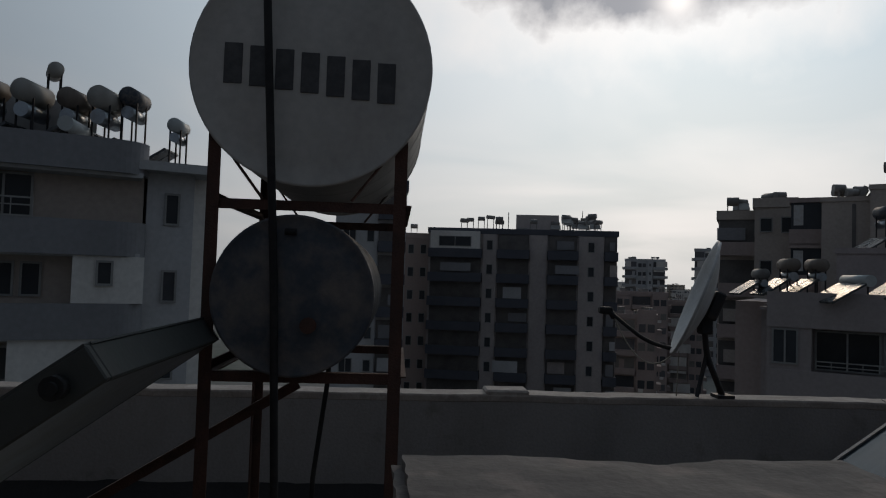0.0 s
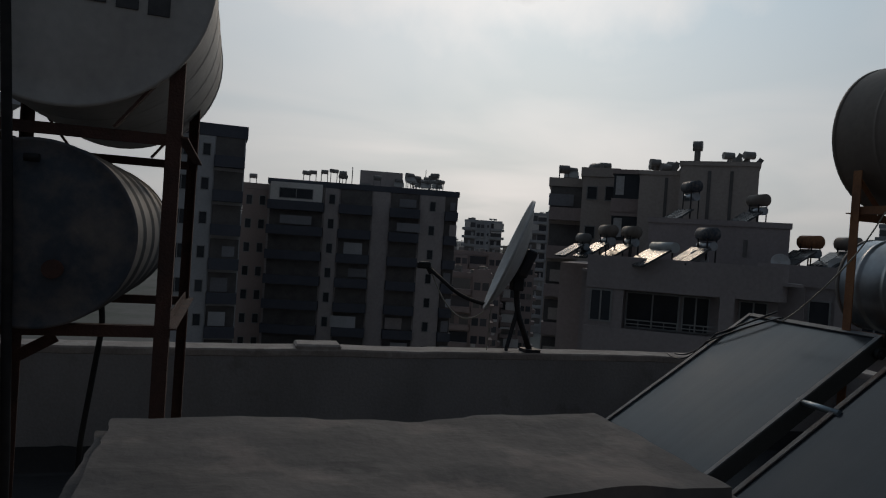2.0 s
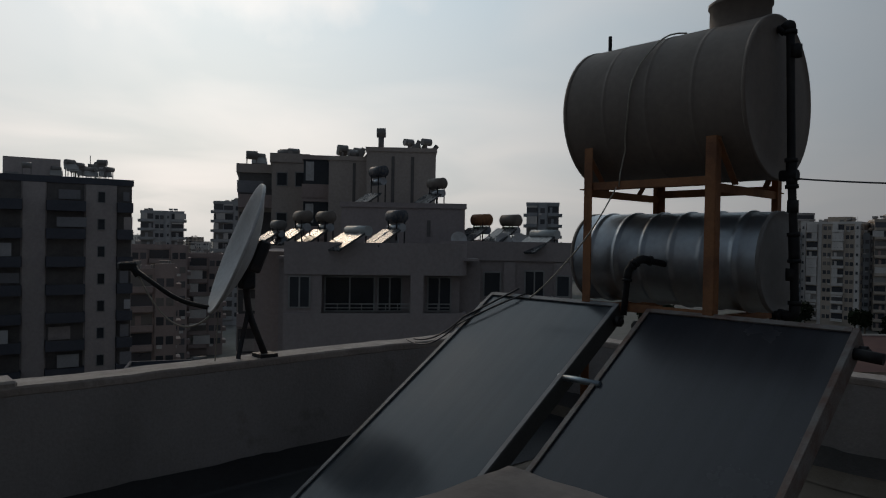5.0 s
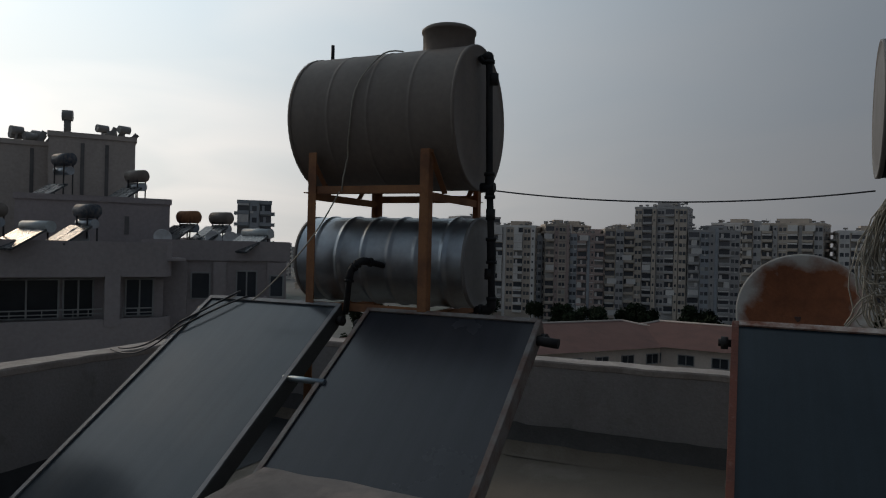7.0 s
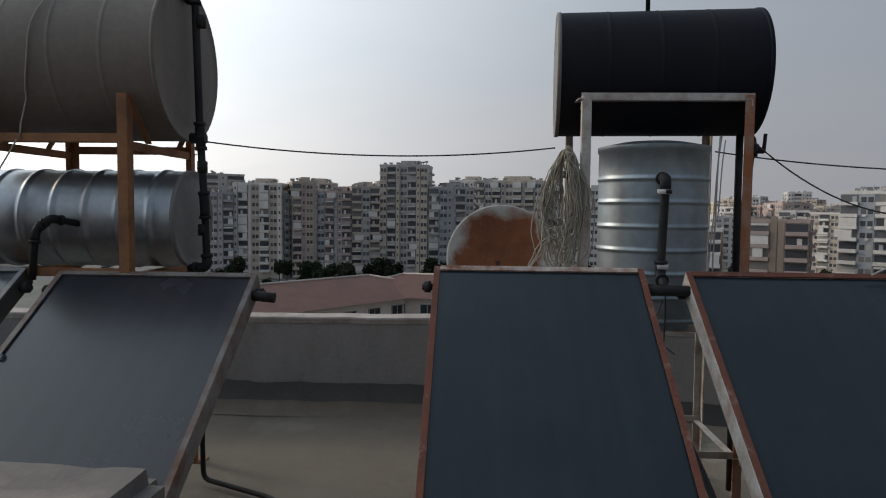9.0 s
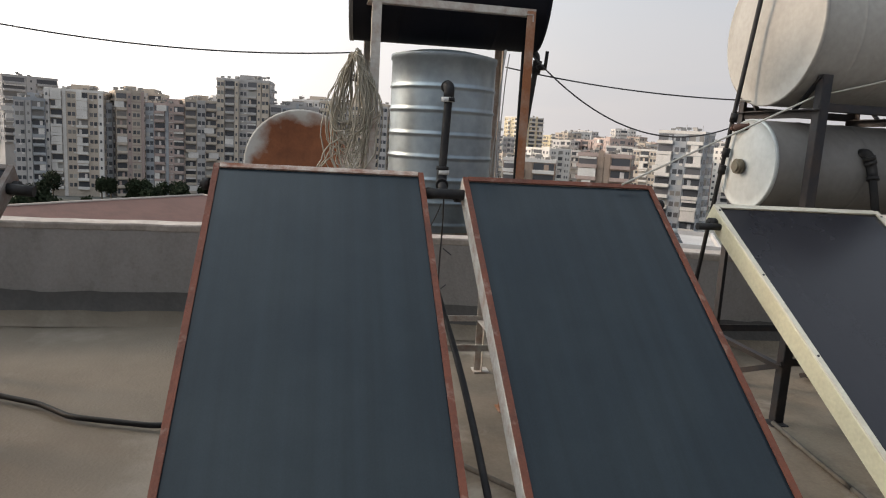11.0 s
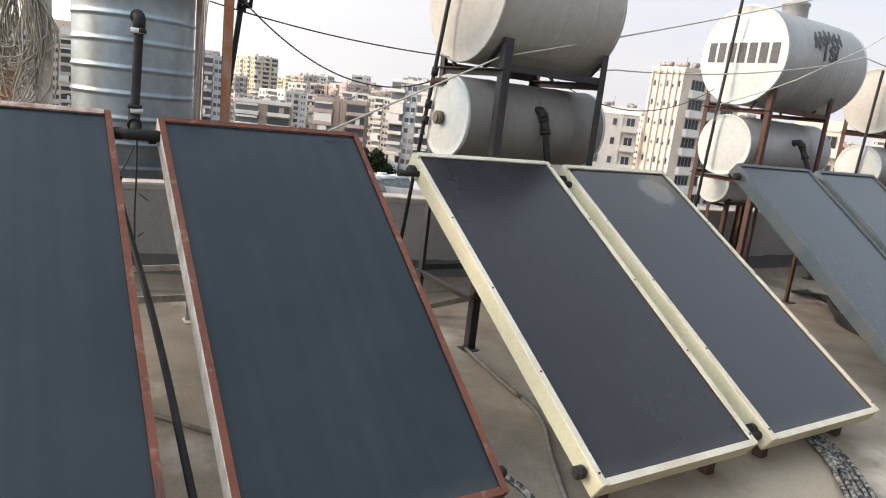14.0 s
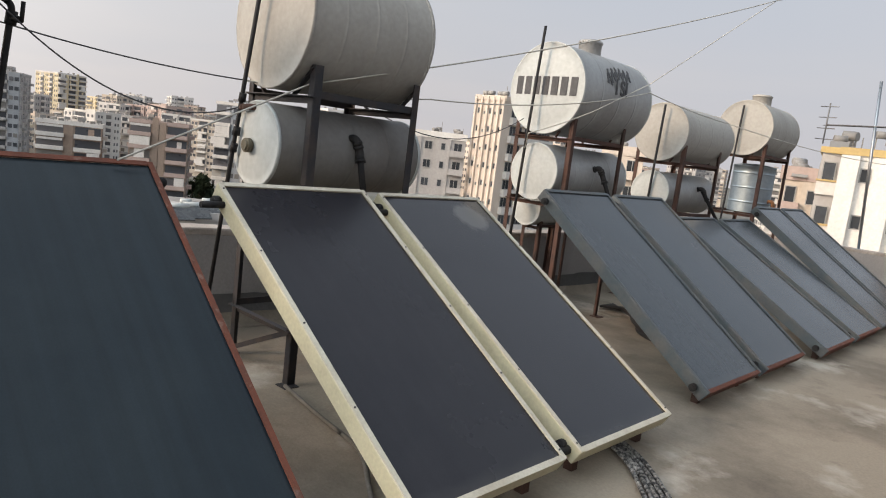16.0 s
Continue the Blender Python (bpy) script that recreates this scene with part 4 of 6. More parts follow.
rod(b, (3.64, 1.80, 2.66), (3.64, 1.80, 2.80), 0.011, 8)
solid("vent_pipe", b, M_pipe, "short vent pipe on the brown tank", "pipe")
pipe([(2.81, 1.50, 0.90), (2.81, 1.26, 0.90)], 0.016, M_galv, "grey pipe linking two collectors", joints=False)
pipe([(3.20, 0.34, 1.13), (3.20, 0.22, 1.12)], 0.024, M_pipe, "black pipe end beside the collector", joints=False)
pipe([(3.60, 0.80, 1.20), (3.69, 0.78, 0.90), (3.69, 0.77, 0.04), (3.50, 0.35, 0.03), (3.33, 0.15, 0.03), (3.21, -0.25, 0.03), (3.30, -1.2, 0.03)], 0.014, M_pipe, "black hose lying along the roof", joints=False)

# ---- fittings of the second set ----
pipe([(3.40, -1.60, 1.70), (3.30, -1.60, 1.70), (3.30, -1.585, 1.24), (3.12, -1.565, 1.20)], 0.020, M_pipe, "black elbow pipe down the drum")
pipe([(3.10, -1.44, 1.195), (3.10, -1.69, 1.195)], 0.024, M_pipe, "black tee between two collectors", joints=False)
pipe([(1.68, -1.44, 0.14), (1.68, -1.69, 0.14)], 0.021, M_pipe, "black tee between the collector feet", joints=False)
pipe([(1.70, -1.565, 0.16), (2.35, -1.545, 0.56), (3.38, -1.53, 0.90), (3.45, -1.55, 1.0)], 0.013, M_pipe, "black hose rising between two collectors", joints=False, radius=0.3)
pipe([(3.70, -2.08, 1.95), (3.70, -2.08, 1.60), (3.72, -2.10, 0.05)], 0.019, M_pipe, "black pipe beside the stand", joints=False)
pipe([(3.78, -2.08, 1.99), (3.73, -2.165, 1.93), (3.73, -2.155, 1.84), (3.74, -2.10, 1.30), (3.74, -2.07, 1.0)], 0.016, M_pipe, "black pipe with a tap leaning behind the stand", joints=False, radius=0.03)
b = bmesh.new()
rod(b, (3.73, -2.158, 1.835), (3.73, -2.165, 1.90), 0.026, 12)
rod(b, (3.72, -2.16, 1.865), (3.66, -2.185, 1.86), 0.016, 10)
rod(b, (3.66, -2.187, 1.85), (3.655, -2.192, 1.945), 0.010, 8)
solid("valve", b, M_pipe, "black tap handle on the pipe", "valve")
b = bmesh.new()
rod(b, (3.74, -1.60, 2.58), (3.74, -1.60, 2.86), 0.012, 8)
solid("vent_pipe", b, M_pipe, "thin vent pipe on the black tank", "pipe")


def dish(at, aim, r, mat, back, label, depth=0.12):
    """A pressed-steel dish with a rolled rim; aim: the way that it looks."""
    m = Matrix.Translation(at) @ Vector(aim).to_track_quat("Z", "Y").to_matrix().to_4x4()
    ob = thing("satellite_dish", m, label, "satellite dish")
    b = bmesh.new()
    prof = [(r * k / 10, depth * (k / 10) ** 2 - depth) for k in range(11)]
    lathe(b, prof + [(r + 0.012, 0.0), (r + 0.012, -0.018), (r - 0.004, -0.016)] + [(a1, h - 0.012) for a1, h in prof[-2::-1]], m.inverted() @ m, 48)
    part("reflector", b, mat, ob)
    b = bmesh.new()
    box(b, (0, 0, -depth - 0.05), (0.16, 0.2, 0.07), bevel=0.01)
    part("mount", b, back, ob)
    return ob


def rusty_material():
    m = material("rust_eaten_dish", (0.25, 0.085, 0.034), 0.8, stain=(0.14, 0.048, 0.024), amount=0.6, scale=7, grain=60, bump=0.2)
    n, l = m.node_tree.nodes, m.node_tree.links
    p = n["Principled BSDF"]
    tc = n.new("ShaderNodeTexCoord")
    ln = n.new("ShaderNodeVectorMath")
    ln.operation = "LENGTH"
    l.new(tc.outputs["Object"], ln.inputs[0])
    nz = n.new("ShaderNodeTexNoise")
    nz.inputs["Scale"].default_value, nz.inputs["Detail"].default_value = 6, 5
    l.new(tc.outputs["Object"], nz.inputs["Vector"])
    ad = n.new("ShaderNodeMath")
    ad.operation = "MULTIPLY_ADD"
    ad.inputs[1].default_value = 0.32
    l.new(nz.outputs[0], ad.inputs[0])
    l.new(ln.outputs["Value"], ad.inputs[2])
    ramp = n.new("ShaderNodeValToRGB")
    ramp.color_ramp.elements[0].position, ramp.color_ramp.elements[1].position = 0.41, 0.49
    l.new(ad.outputs[0], ramp.inputs[0])
    mix = n.new("ShaderNodeMix")
    mix.data_type = "RGBA"
    old = p.inputs["Base Color"].links[0].from_socket
    l.new(ramp.outputs[0], mix.inputs[0])
    l.new(old, mix.inputs[6])
    mix.inputs[7].default_value = (0.50, 0.48, 0.45, 1)
    l.new(mix.outputs[2], p.inputs["Base Color"])
    return m


rusty = dish((4.30, -0.878, 1.245), (-1, 0.05, 0.28), 0.33, rusty_material(), M_rust, "rust-eaten satellite dish with a pale rim", 0.06)
b = bmesh.new()
rod(b, (4.37, -0.86, 0.0), (4.37, -0.86, 1.22), 0.024, 12)
box(b, (4.37, -0.86, 0.006), (0.2, 0.2, 0.012))
solid("dish_mast", b, M_rust, "rusty steel mast of a satellite dish", "mast")

# coil of pale cable hung from the black tank's stand
coil = thing("cable_coil", (3.44, -1.155, 1.83), "tangled coil of pale cable hung on the stand", "cable coil")
rnd = random.Random(3)
for k in range(44):
    b = bmesh.new()
    w_, h_ = rnd.uniform(0.03, 0.145), rnd.uniform(0.32, 0.60)
    cy_, tw, sh = rnd.uniform(-0.05, 0.06), rnd.uniform(-0.9, 0.9), rnd.uniform(0, 40)
    pts = []
    for i in range(33):
        a_ = 2 * math.pi * i / 32
        yy = math.sin(a_) * w_ * (1.0 - 0.6 * (0.5 + 0.5 * math.cos(a_)))
        c_ = Vector((math.cos(a_) * 1.6, math.sin(a_) * 1.6, sh))
        p_ = Vector((math.sin(a_ + tw) * 0.05 + 0.03 * noise.noise(c_), cy_ * (0.5 - 0.5 * math.cos(a_)) + yy + 0.035 * noise.noise(c_ + Vector((7, 0, 0))), -h_ / 2 + math.cos(a_) * h_ / 2 + 0.03 * noise.noise(c_ + Vector((0, 5, 0)))))
        pts.append(p_)
    sweep(b, pts, 0.003, 5)
    part("loop", b, M_cable, coil)
for k in range(3):
    b = bmesh.new()
    pts = [Vector((0.02 * k, 0.06, -0.40 - 0.04 * k))]
    for i in range(9):
        pts.append(pts[-1] + Vector((rnd.uniform(-0.01, 0.01), 0.012 + 0.006 * k + rnd.uniform(-0.006, 0.006), -0.018 + 0.012 * math.sin(i * 0.8 + k))))
    sweep(b, pts, 0.0036, 5)
    part("loose_end", b, M_cable, coil)
b = bmesh.new()
for k in range(3):
    sweep(b, [Vector((0.0, 0.012 * math.cos(a_), -0.10 - 0.012 * k + 0.004 * math.sin(a_))) + Vector((0.022 * math.sin(a_), 0, 0)) for a_ in (2 * math.pi * i / 12 for i in range(13))], 0.005, 6)
part("binding", b, M_cabled, coil)

# ---- fittings of the third to sixth sets ----
pipe([(3.93, -3.33, 0.02), (3.72, -3.33, 1.2), (3.45, -3.33, 2.6)], 0.013, M_pipe, "black pipe standing at the tank end", joints=False)
for z_ in (1.66, 1.46, 1.36):
    b = bmesh.new()
    rod(b, (3.945 - 0.19 * z_, -3.33, z_ - 0.025), (3.935 - 0.19 * z_, -3.33, z_ + 0.025), 0.022, 10)
    solid("pipe_coupling", b, M_pipe, "black coupling on the pipe", "pipe fitting")
pipe([(3.63, -3.33, 1.60), (3.56, -3.33, 1.61), (3.52, -3.39, 1.61)], 0.014, M_rust, "short rusty pipe into the hot tank")
pipe([(3.32, -3.88, 1.49), (3.24, -3.90, 1.50), (3.23, -3.93, 1.42), (3.14, -3.93, 1.13)], 0.021, M_pipe, "grey-black elbow pipe down to the collectors")
pipe([(2.99, -2.92, 1.10), (2.99, -2.80, 1.10)], 0.017, M_pipe, "black pipe end beside the collector", joints=False)
pipe([(2.99, -3.84, 1.08), (2.99, -4.02, 1.08)], 0.020, M_pipe, "black joint between two collectors", joints=False)
pipe([(1.50, -3.85, 0.16), (1.50, -4.01, 0.16)], 0.022, M_pipe, "black joint between the collector feet", joints=False)
for x0_, x1_, y_ in ((3.15, 3.85, -3.5), (3.15, 3.85, -4.3)):
    b = bmesh.new()
    bar(b, (x0_, y_, 0.34), (x1_, y_ + 0.1, 0.02), 0.03)
    solid("foot_brace", b, M_black, "black steel brace at the foot of the stand", "brace")
pipe([(3.86, -6.3, 0.02), (3.80, -6.3, 1.6), (3.75, -6.3, 2.69)], 0.013, M_pipe, "black pipe standing at the tank end", joints=False)
pipe([(3.50, -7.00, 1.47), (3.42, -7.02, 1.50), (3.40, -7.06, 1.42), (3.26, -7.05, 1.16)], 0.02, M_pipe, "black elbow pipe down to the collectors")
pipe([(3.74, -8.6, 0.02), (3.70, -8.6, 1.29), (3.67, -8.6, 2.30)], 0.014, M_pipe, "black pipe standing at the tank end", joints=False)
pipe([(3.52, -9.42, 1.38), (3.44, -9.44, 1.40), (3.42, -9.48, 1.32), (3.26, -9.6, 1.02)], 0.02, M_pipe, "black elbow pipe down to the collectors")
pipe([(3.84, -11.04, 0.02), (3.80, -11.04, 1.2), (3.76, -11.04, 2.6)], 0.014, M_pipe, "black pipe standing at the tank end", joints=False)
pipe([(3.48, -11.7, 1.30), (3.38, -11.72, 1.32), (3.35, -11.75, 1.2), (3.1, -11.8, 1.12)], 0.02, M_rustyel, "ochre elbow pipe down to the collectors")
number_bars(sixth_tank, [(0.30 - 0.10 * k, 0.43) for k in range(7)], 0.60, 0.41, 0.02, 0.074, 0.165)
tank(4.02, -6.75, -7.45, 1.02, 0.17, M_white, M_white, "small white tank low behind the stand", TANKS)
stand(3.90, 4.12, (-6.85, -7.35), 0.92, (0.84,), M_rust, "low rusty stand under a small tank", STANDS, w=0.035, brace=False)


def scrawl(parent, r, ln):
    """Hand-painted lettering laid round the shell: a row of plain bars and a short word below it."""
    rnd_ = random.Random(8)

    def on_shell(deg, y, tilt=0.0):
        a_ = radians(deg)
        out_, up_ = Vector((math.cos(a_), 0, math.sin(a_))), Vector((math.sin(a_), 0, -math.cos(a_)))
        side = Vector((0, -1, 0))
        turn = Matrix((side, up_, out_)).transposed().to_4x4()
        return Matrix.Translation(Vector((0, y, r)) + out_ * (r + 0.003)) @ turn @ Matrix.Rotation(tilt, 4, "Z")

    for k in range(6):
        y_, deg = 0.20 - 0.075 * k, 150 + 2.2 * abs(k - 2.5) - 1.5 * k
        for tilt, off, h in ((-0.25 - 0.1 * k, 0.0, 0.15), (0.3 - 0.1 * k, 0.030, 0.13), (1.3, 0.014, 0.06)):
            b = bmesh.new()
            bmesh.ops.create_cube(b, size=1, matrix=on_shell(deg + rnd_.uniform(-2, 2), y_ - off, tilt) @ Matrix.Diagonal((0.023, h, 0.004, 1)))
            part("painted_stroke", b, M_ink, parent, "dark paint stroke")
    for k, letter in enumerate("ISI"):
        cu = bpy.data.curves.new("letter", "FONT")
        cu.body, cu.size, cu.extrude, cu.offset = letter, 0.19, 0.002, 0.006
        tmp = bpy.data.objects.new("letter", cu)
        me = bpy.data.meshes.new_from_object(tmp)
        bpy.data.objects.remove(tmp)
        me.transform(on_shell(176, 0.10 - 0.085 * k, 0.05 - 0.05 * k))
        me.materials.clear()
        me.materials.append(M_ink)
        o = new("painted_letter", me)
        o.parent = parent
        tagged(o, "dark hand-painted letter")


scrawl(sixth_tank, 0.41, 1.2)

# ---- dish on the parapet ----
dish((1.992, 3.325, 1.494), (-0.855, 0.295, 0.345), 0.408, M_dish, M_black, "grey satellite dish on the parapet", 0.10)
b = bmesh.new()
sweep(b, bend([(2.10, 3.38, 1.40), (2.13, 3.45, 1.28), (2.15, 3.45, 1.08), (2.26, 3.43, 0.80)], 0.08), 0.022, 10)
bar(b, (2.15, 3.45, 1.10), (2.06, 3.40, 0.80), 0.02)
bar(b, (2.15, 3.45, 1.06), (2.10, 3.48, 0.80), 0.02)
box(b, (2.26, 3.43, 0.80), (0.12, 0.12, 0.03))
box(b, (2.12, 3.42, 1.30), (0.09, 0.08, 0.13), bevel=0.01)
solid("dish_mount", b, M_black, "black steel tripod of a satellite dish", "mount")
b = bmesh.new()
sweep(b, bend([(1.905, 3.47, 1.12), (1.72, 3.50, 1.17), (1.50, 3.61, 1.36)], 0.1), 0.014, 8)
box(b, (1.47, 3.63, 1.375), (0.10, 0.06, 0.05), bevel=0.01)
rod(b, (1.50, 3.62, 1.37), (1.53, 3.61, 1.32), 0.022, 10)
solid("receiver_arm", b, M_pipe, "black feed arm with its receiver head", "receiver arm")
cable((1.53, 3.61, 1.32), (1.86, 3.38, 1.08), 0.16, 0.005, M_cable, "pale wire hanging from the feed arm")
cable((1.90, 3.34, 1.12), (1.92, 3.42, 0.80), 0.02, 0.004, M_cable, "pale wire running down to the parapet")

# mortar lump on the parapet cap
b = bmesh.new()
box(b, (0.72, W2_Y + 0.1, 0.80), (0.30, 0.20, 0.045), bevel=0.012)
solid("mortar_lump", b, M_cap, "pale mortar pad on the parapet cap", "mortar pad")

# ---- wires ----
cable((3.60, 0.72, 1.885), (3.98, -1.16, 1.895), 0.06, 0.004, M_cabled, "dark wire slung between the stands")
cable((3.98, -2.05, 1.88), (3.62, -3.33, 1.76), 0.03, 0.004, M_cabled, "dark wire slung between the stands")
cable((3.50, -2.06, 1.90), (3.66, -3.33, 1.60), 0.19, 0.004, M_cabled, "slack dark wire between the stands")
cable((3.12, -2.45, 1.275), (3.2, -3.5, 1.77), 0.0, 0.005, M_cablep, "pale wire stretched over the collectors")
cable((3.2, -3.5, 1.77), (2.81, -9.0, 3.48), 0.06, 0.005, M_cablep, "pale wire climbing along the row")
cable((2.81, -9.0, 3.48), (2.52, -13.0, 4.73), 0.0, 0.005, M_cablep, "pale wire climbing along the row")
cable((2.81, -9.0, 3.48), (3.22, -7.344, 2.345), 0.0, 0.0045, M_cablep, "thin pale wire rising over the tanks")
cable((3.22, -7.344, 2.345), (3.22, -6.444, 1.977), 0.0, 0.0045, M_cablep, "thin pale wire rising over the tanks")
cable((3.22, -6.444, 1.977), (3.45, -5.871, 1.717), 0.01, 0.0045, M_cablep, "thin pale wire before the numbered tank")
cable((3.45, -5.871, 1.717), (3.8, -6.3, 1.6), 0.02, 0.0045, M_cablep, "thin pale wire tied to the standing pipe")
cable((3.62, -3.33, 1.76), (3.6, -4.828, 1.851), 0.03, 0.005, M_cablep, "pale wire along the tanks")
cable((3.6, -4.828, 1.851), (3.22, -6.874, 2.147), 0.05, 0.005, M_cablep, "pale wire along the tanks")
cable((3.22, -6.874, 2.147), (3.22, -7.37, 2.268), 0.0, 0.005, M_cablep, "pale wire along the tanks")
cable((3.22, -7.37, 2.268), (3.08, -9.0, 2.16), 0.02, 0.005, M_cablep, "pale wire along the tanks")
cable((3.08, -9.0, 2.16), (2.38, -13.2, 2.06), 0.05, 0.005, M_cablep, "pale wire along the tanks")
cable((3.72, -4.4, 1.72), (3.86, -6.3, 1.865), 0.2, 0.004, M_cabled, "slack dark wire between the tanks")
cable((3.31, 2.2, 1.27), (3.05, 2.42, 1.09), 0.0, 0.006, M_cabled, "dark wire lying over the collector's corner")
cable((3.05, 2.42, 1.09), (3.47, 3.38, 0.81), 0.05, 0.006, M_cabled, "dark wire running to the parapet")
cable((3.28, 2.12, 1.245), (2.98, 2.41, 1.045), -0.01, 0.005, M_cabled, "dark wire lying over the collector's corner")
cable((2.98, 2.41, 1.045), (3.4, 3.38, 0.81), 0.07, 0.005, M_cabled, "dark wire running to the parapet")

# hoses on the floor
rnd = random.Random(21)
for k in range(5):
    y_ = -4.50 - 0.025 * k
    pipe([(3.1, y_ - 0.9 - 0.05 * k, 0.03), (2.2, y_ - 0.25 + rnd.uniform(-0.05, 0.05), 0.03), (1.45, y_ + rnd.uniform(-0.03, 0.03), 0.03), (1.15 - 0.05 * k, y_ + 0.36 + 0.03 * k, 0.03), (0.6, y_ + 1.0, 0.03)], 0.012, M_flaked, "flaking black hose lying on the roof", name="hose", category="hose", joints=False, radius=0.3)
for k in range(6):
    pipe([(3.6, -8.0 + 0.05 * k, 0.03), (3.05 + rnd.uniform(-0.06, 0.06), -7.5, 0.05 + 0.02 * k), (2.85 + rnd.uniform(-0.05, 0.05), -7.1, 0.03 + 0.015 * k), (2.45, -6.9 - 0.04 * k, 0.03)], 0.014, M_pipe, "black hose heaped on the roof", name="hose", category="hose", joints=False, radius=0.2)
pipe([(3.1, -3.45, 0.03), (2.6, -3.36, 0.03), (2.2, -3.32, 0.03), (1.87, -3.08, 0.03), (1.2, -2.7, 0.03)], 0.012, M_hose, "dusty grey hose lying under the collectors", name="hose", category="hose", joints=False, radius=0.3)
pipe([(3.3, -1.2, 0.03), (2.6, -1.75, 0.03), (2.0, -2.25, 0.03), (1.98, -2.5, 0.03)], 0.012, M_hose, "dusty grey hose lying under the collectors", name="hose", category="hose", joints=False, radius=0.3)

pipe([(1.66, -2.66, 0.14), (1.60, -2.72, 0.10), (1.42, -2.74, 0.03), (0.9, -2.86, 0.03), (0.55, -3.1, 0.03)], 0.014, M_flaked, "flaking black hose from the collector's foot", name="hose", category="hose", joints=False, radius=0.12)

# antenna mast on the end wall
mast = thing("antenna_mast", (2.52, -13.28, 0.74), "thin steel antenna mast with aerials", "antenna mast")
b = bmesh.new()
rod(b, (0, 0, 0), (0.16, 0, 2.55), 0.022, 10)
box(b, (0, 0, 0.006), (0.16, 0.16, 0.012))
part("pole", b, M_galvdark, mast)
b = bmesh.new()
rod(b, (-0.05, -0.25, 1.90), (0.60, 0.68, 1.80), 0.014, 8)
part("boom", b, M_alu, mast)
for k in range(11):
    u_ = 0.04 + 0.085 * k
    c_ = Vector((-0.05, -0.25, 1.90)).lerp(Vector((0.60, 0.68, 1.80)), u_)
    b = bmesh.new()
    rod(b, c_ - Vector((0.17, -0.11, 0.0)), c_ + Vector((0.17, -0.11, 0)), 0.007, 6)
    part("element", b, M_alu, mast)
b = bmesh.new()
rod(b, (0.60, 0.68, 1.52), (0.60, 0.68, 2.12), 0.011, 6)
for k in range(4):
    rod(b, (0.45, 0.78, 1.58 + 0.16 * k), (0.75, 0.58, 1.60 + 0.16 * k), 0.007, 6)
part("reflector", b, M_alu, mast)

# clamps, loose wires and ties round the drum
for z_ in (1.635, 1.285):
    b = bmesh.new()
    lathe(b, [(0.021, -0.011), (0.030, -0.011), (0.030, 0.011), (0.021, 0.011)], Matrix.Translation((3.30, -1.592, z_)), 20)
    solid("hose_clamp", b, M_dish, "pale clamp ring on a black pipe", "clamp")
cable((3.19, -1.58, 1.18), (3.20, -1.595, 0.70), 0.0, 0.004, M_cabled, "loose black wire hanging from the tee", wob=0.02)
cable((3.19, -1.57, 1.14), (3.20, -1.49, 0.97), 0.02, 0.003, M_cabled, "loose black wire hanging from the tee", wob=0.02)
cable((3.21, -1.60, 0.92), (3.20, -1.64, 0.89), 0.0, 0.003, M_cabled, "end of a black wire tie", wob=0.01)
cable((3.20, -1.60, 0.72), (3.20, -1.625, 0.74), 0.0, 0.003, M_cabled, "end of a black wire tie", wob=0.01)
cable((3.54, -1.93, 1.92), (3.56, -1.915, 1.15), 0.0, 0.004, M_dish, "pale wire hanging beside the drum", wob=0.012)
cable((3.53, -1.94, 1.92), (3.55, -1.89, 1.20), 0.0, 0.003, M_dish, "pale wire hanging beside the drum", wob=0.025)
cable((3.53, -1.96, 1.90), (3.54, -1.93, 1.50), 0.05, 0.003, M_dish, "pale wire loop beside the drum", wob=0.03)


# ---- the city ----
GROUND_Z = -25.0
bm = bmesh.new()
bmesh.ops.create_circle(bm, cap_ends=True, radius=4000, segments=96, matrix=Matrix.Translation((0, 0, GROUND_Z)))
tagged(new("ground", mesh_of("ground", bm, M_ground)), "grey and green city ground far below", "ground", kind="structure")

WINDOWS = {}


def lattice(b, xs, zs, open_cells, y0, y1):
    """A flat frame in one piece: the cells of a grid, all but the open ones, given depth."""
    grid = {}

    def at(i, k, y):
        if (i, k, y) not in grid:
            grid[i, k, y] = b.verts.new((xs[i], y, zs[k]))
        return grid[i, k, y]

    nx, nz = len(xs) - 1, len(zs) - 1
    shut = {(i, k) for i in range(nx) for k in range(nz)} - set(open_cells)
    for i, k in shut:
        b.faces.new((at(i, k, y0), at(i + 1, k, y0), at(i + 1, k + 1, y0), at(i, k + 1, y0)))
        b.faces.new((at(i, k + 1, y1), at(i + 1, k + 1, y1), at(i + 1, k, y1), at(i, k, y1)))
        for di, dk, p, q in ((0, -1, (i, k), (i + 1, k)), (1, 0, (i + 1, k), (i + 1, k + 1)), (0, 1, (i + 1, k + 1), (i, k + 1)), (-1, 0, (i, k + 1), (i, k))):
            if (i + di, k + dk) not in shut:
                b.faces.new((at(*q, y0), at(*p, y0), at(*p, y1), at(*q, y1)))


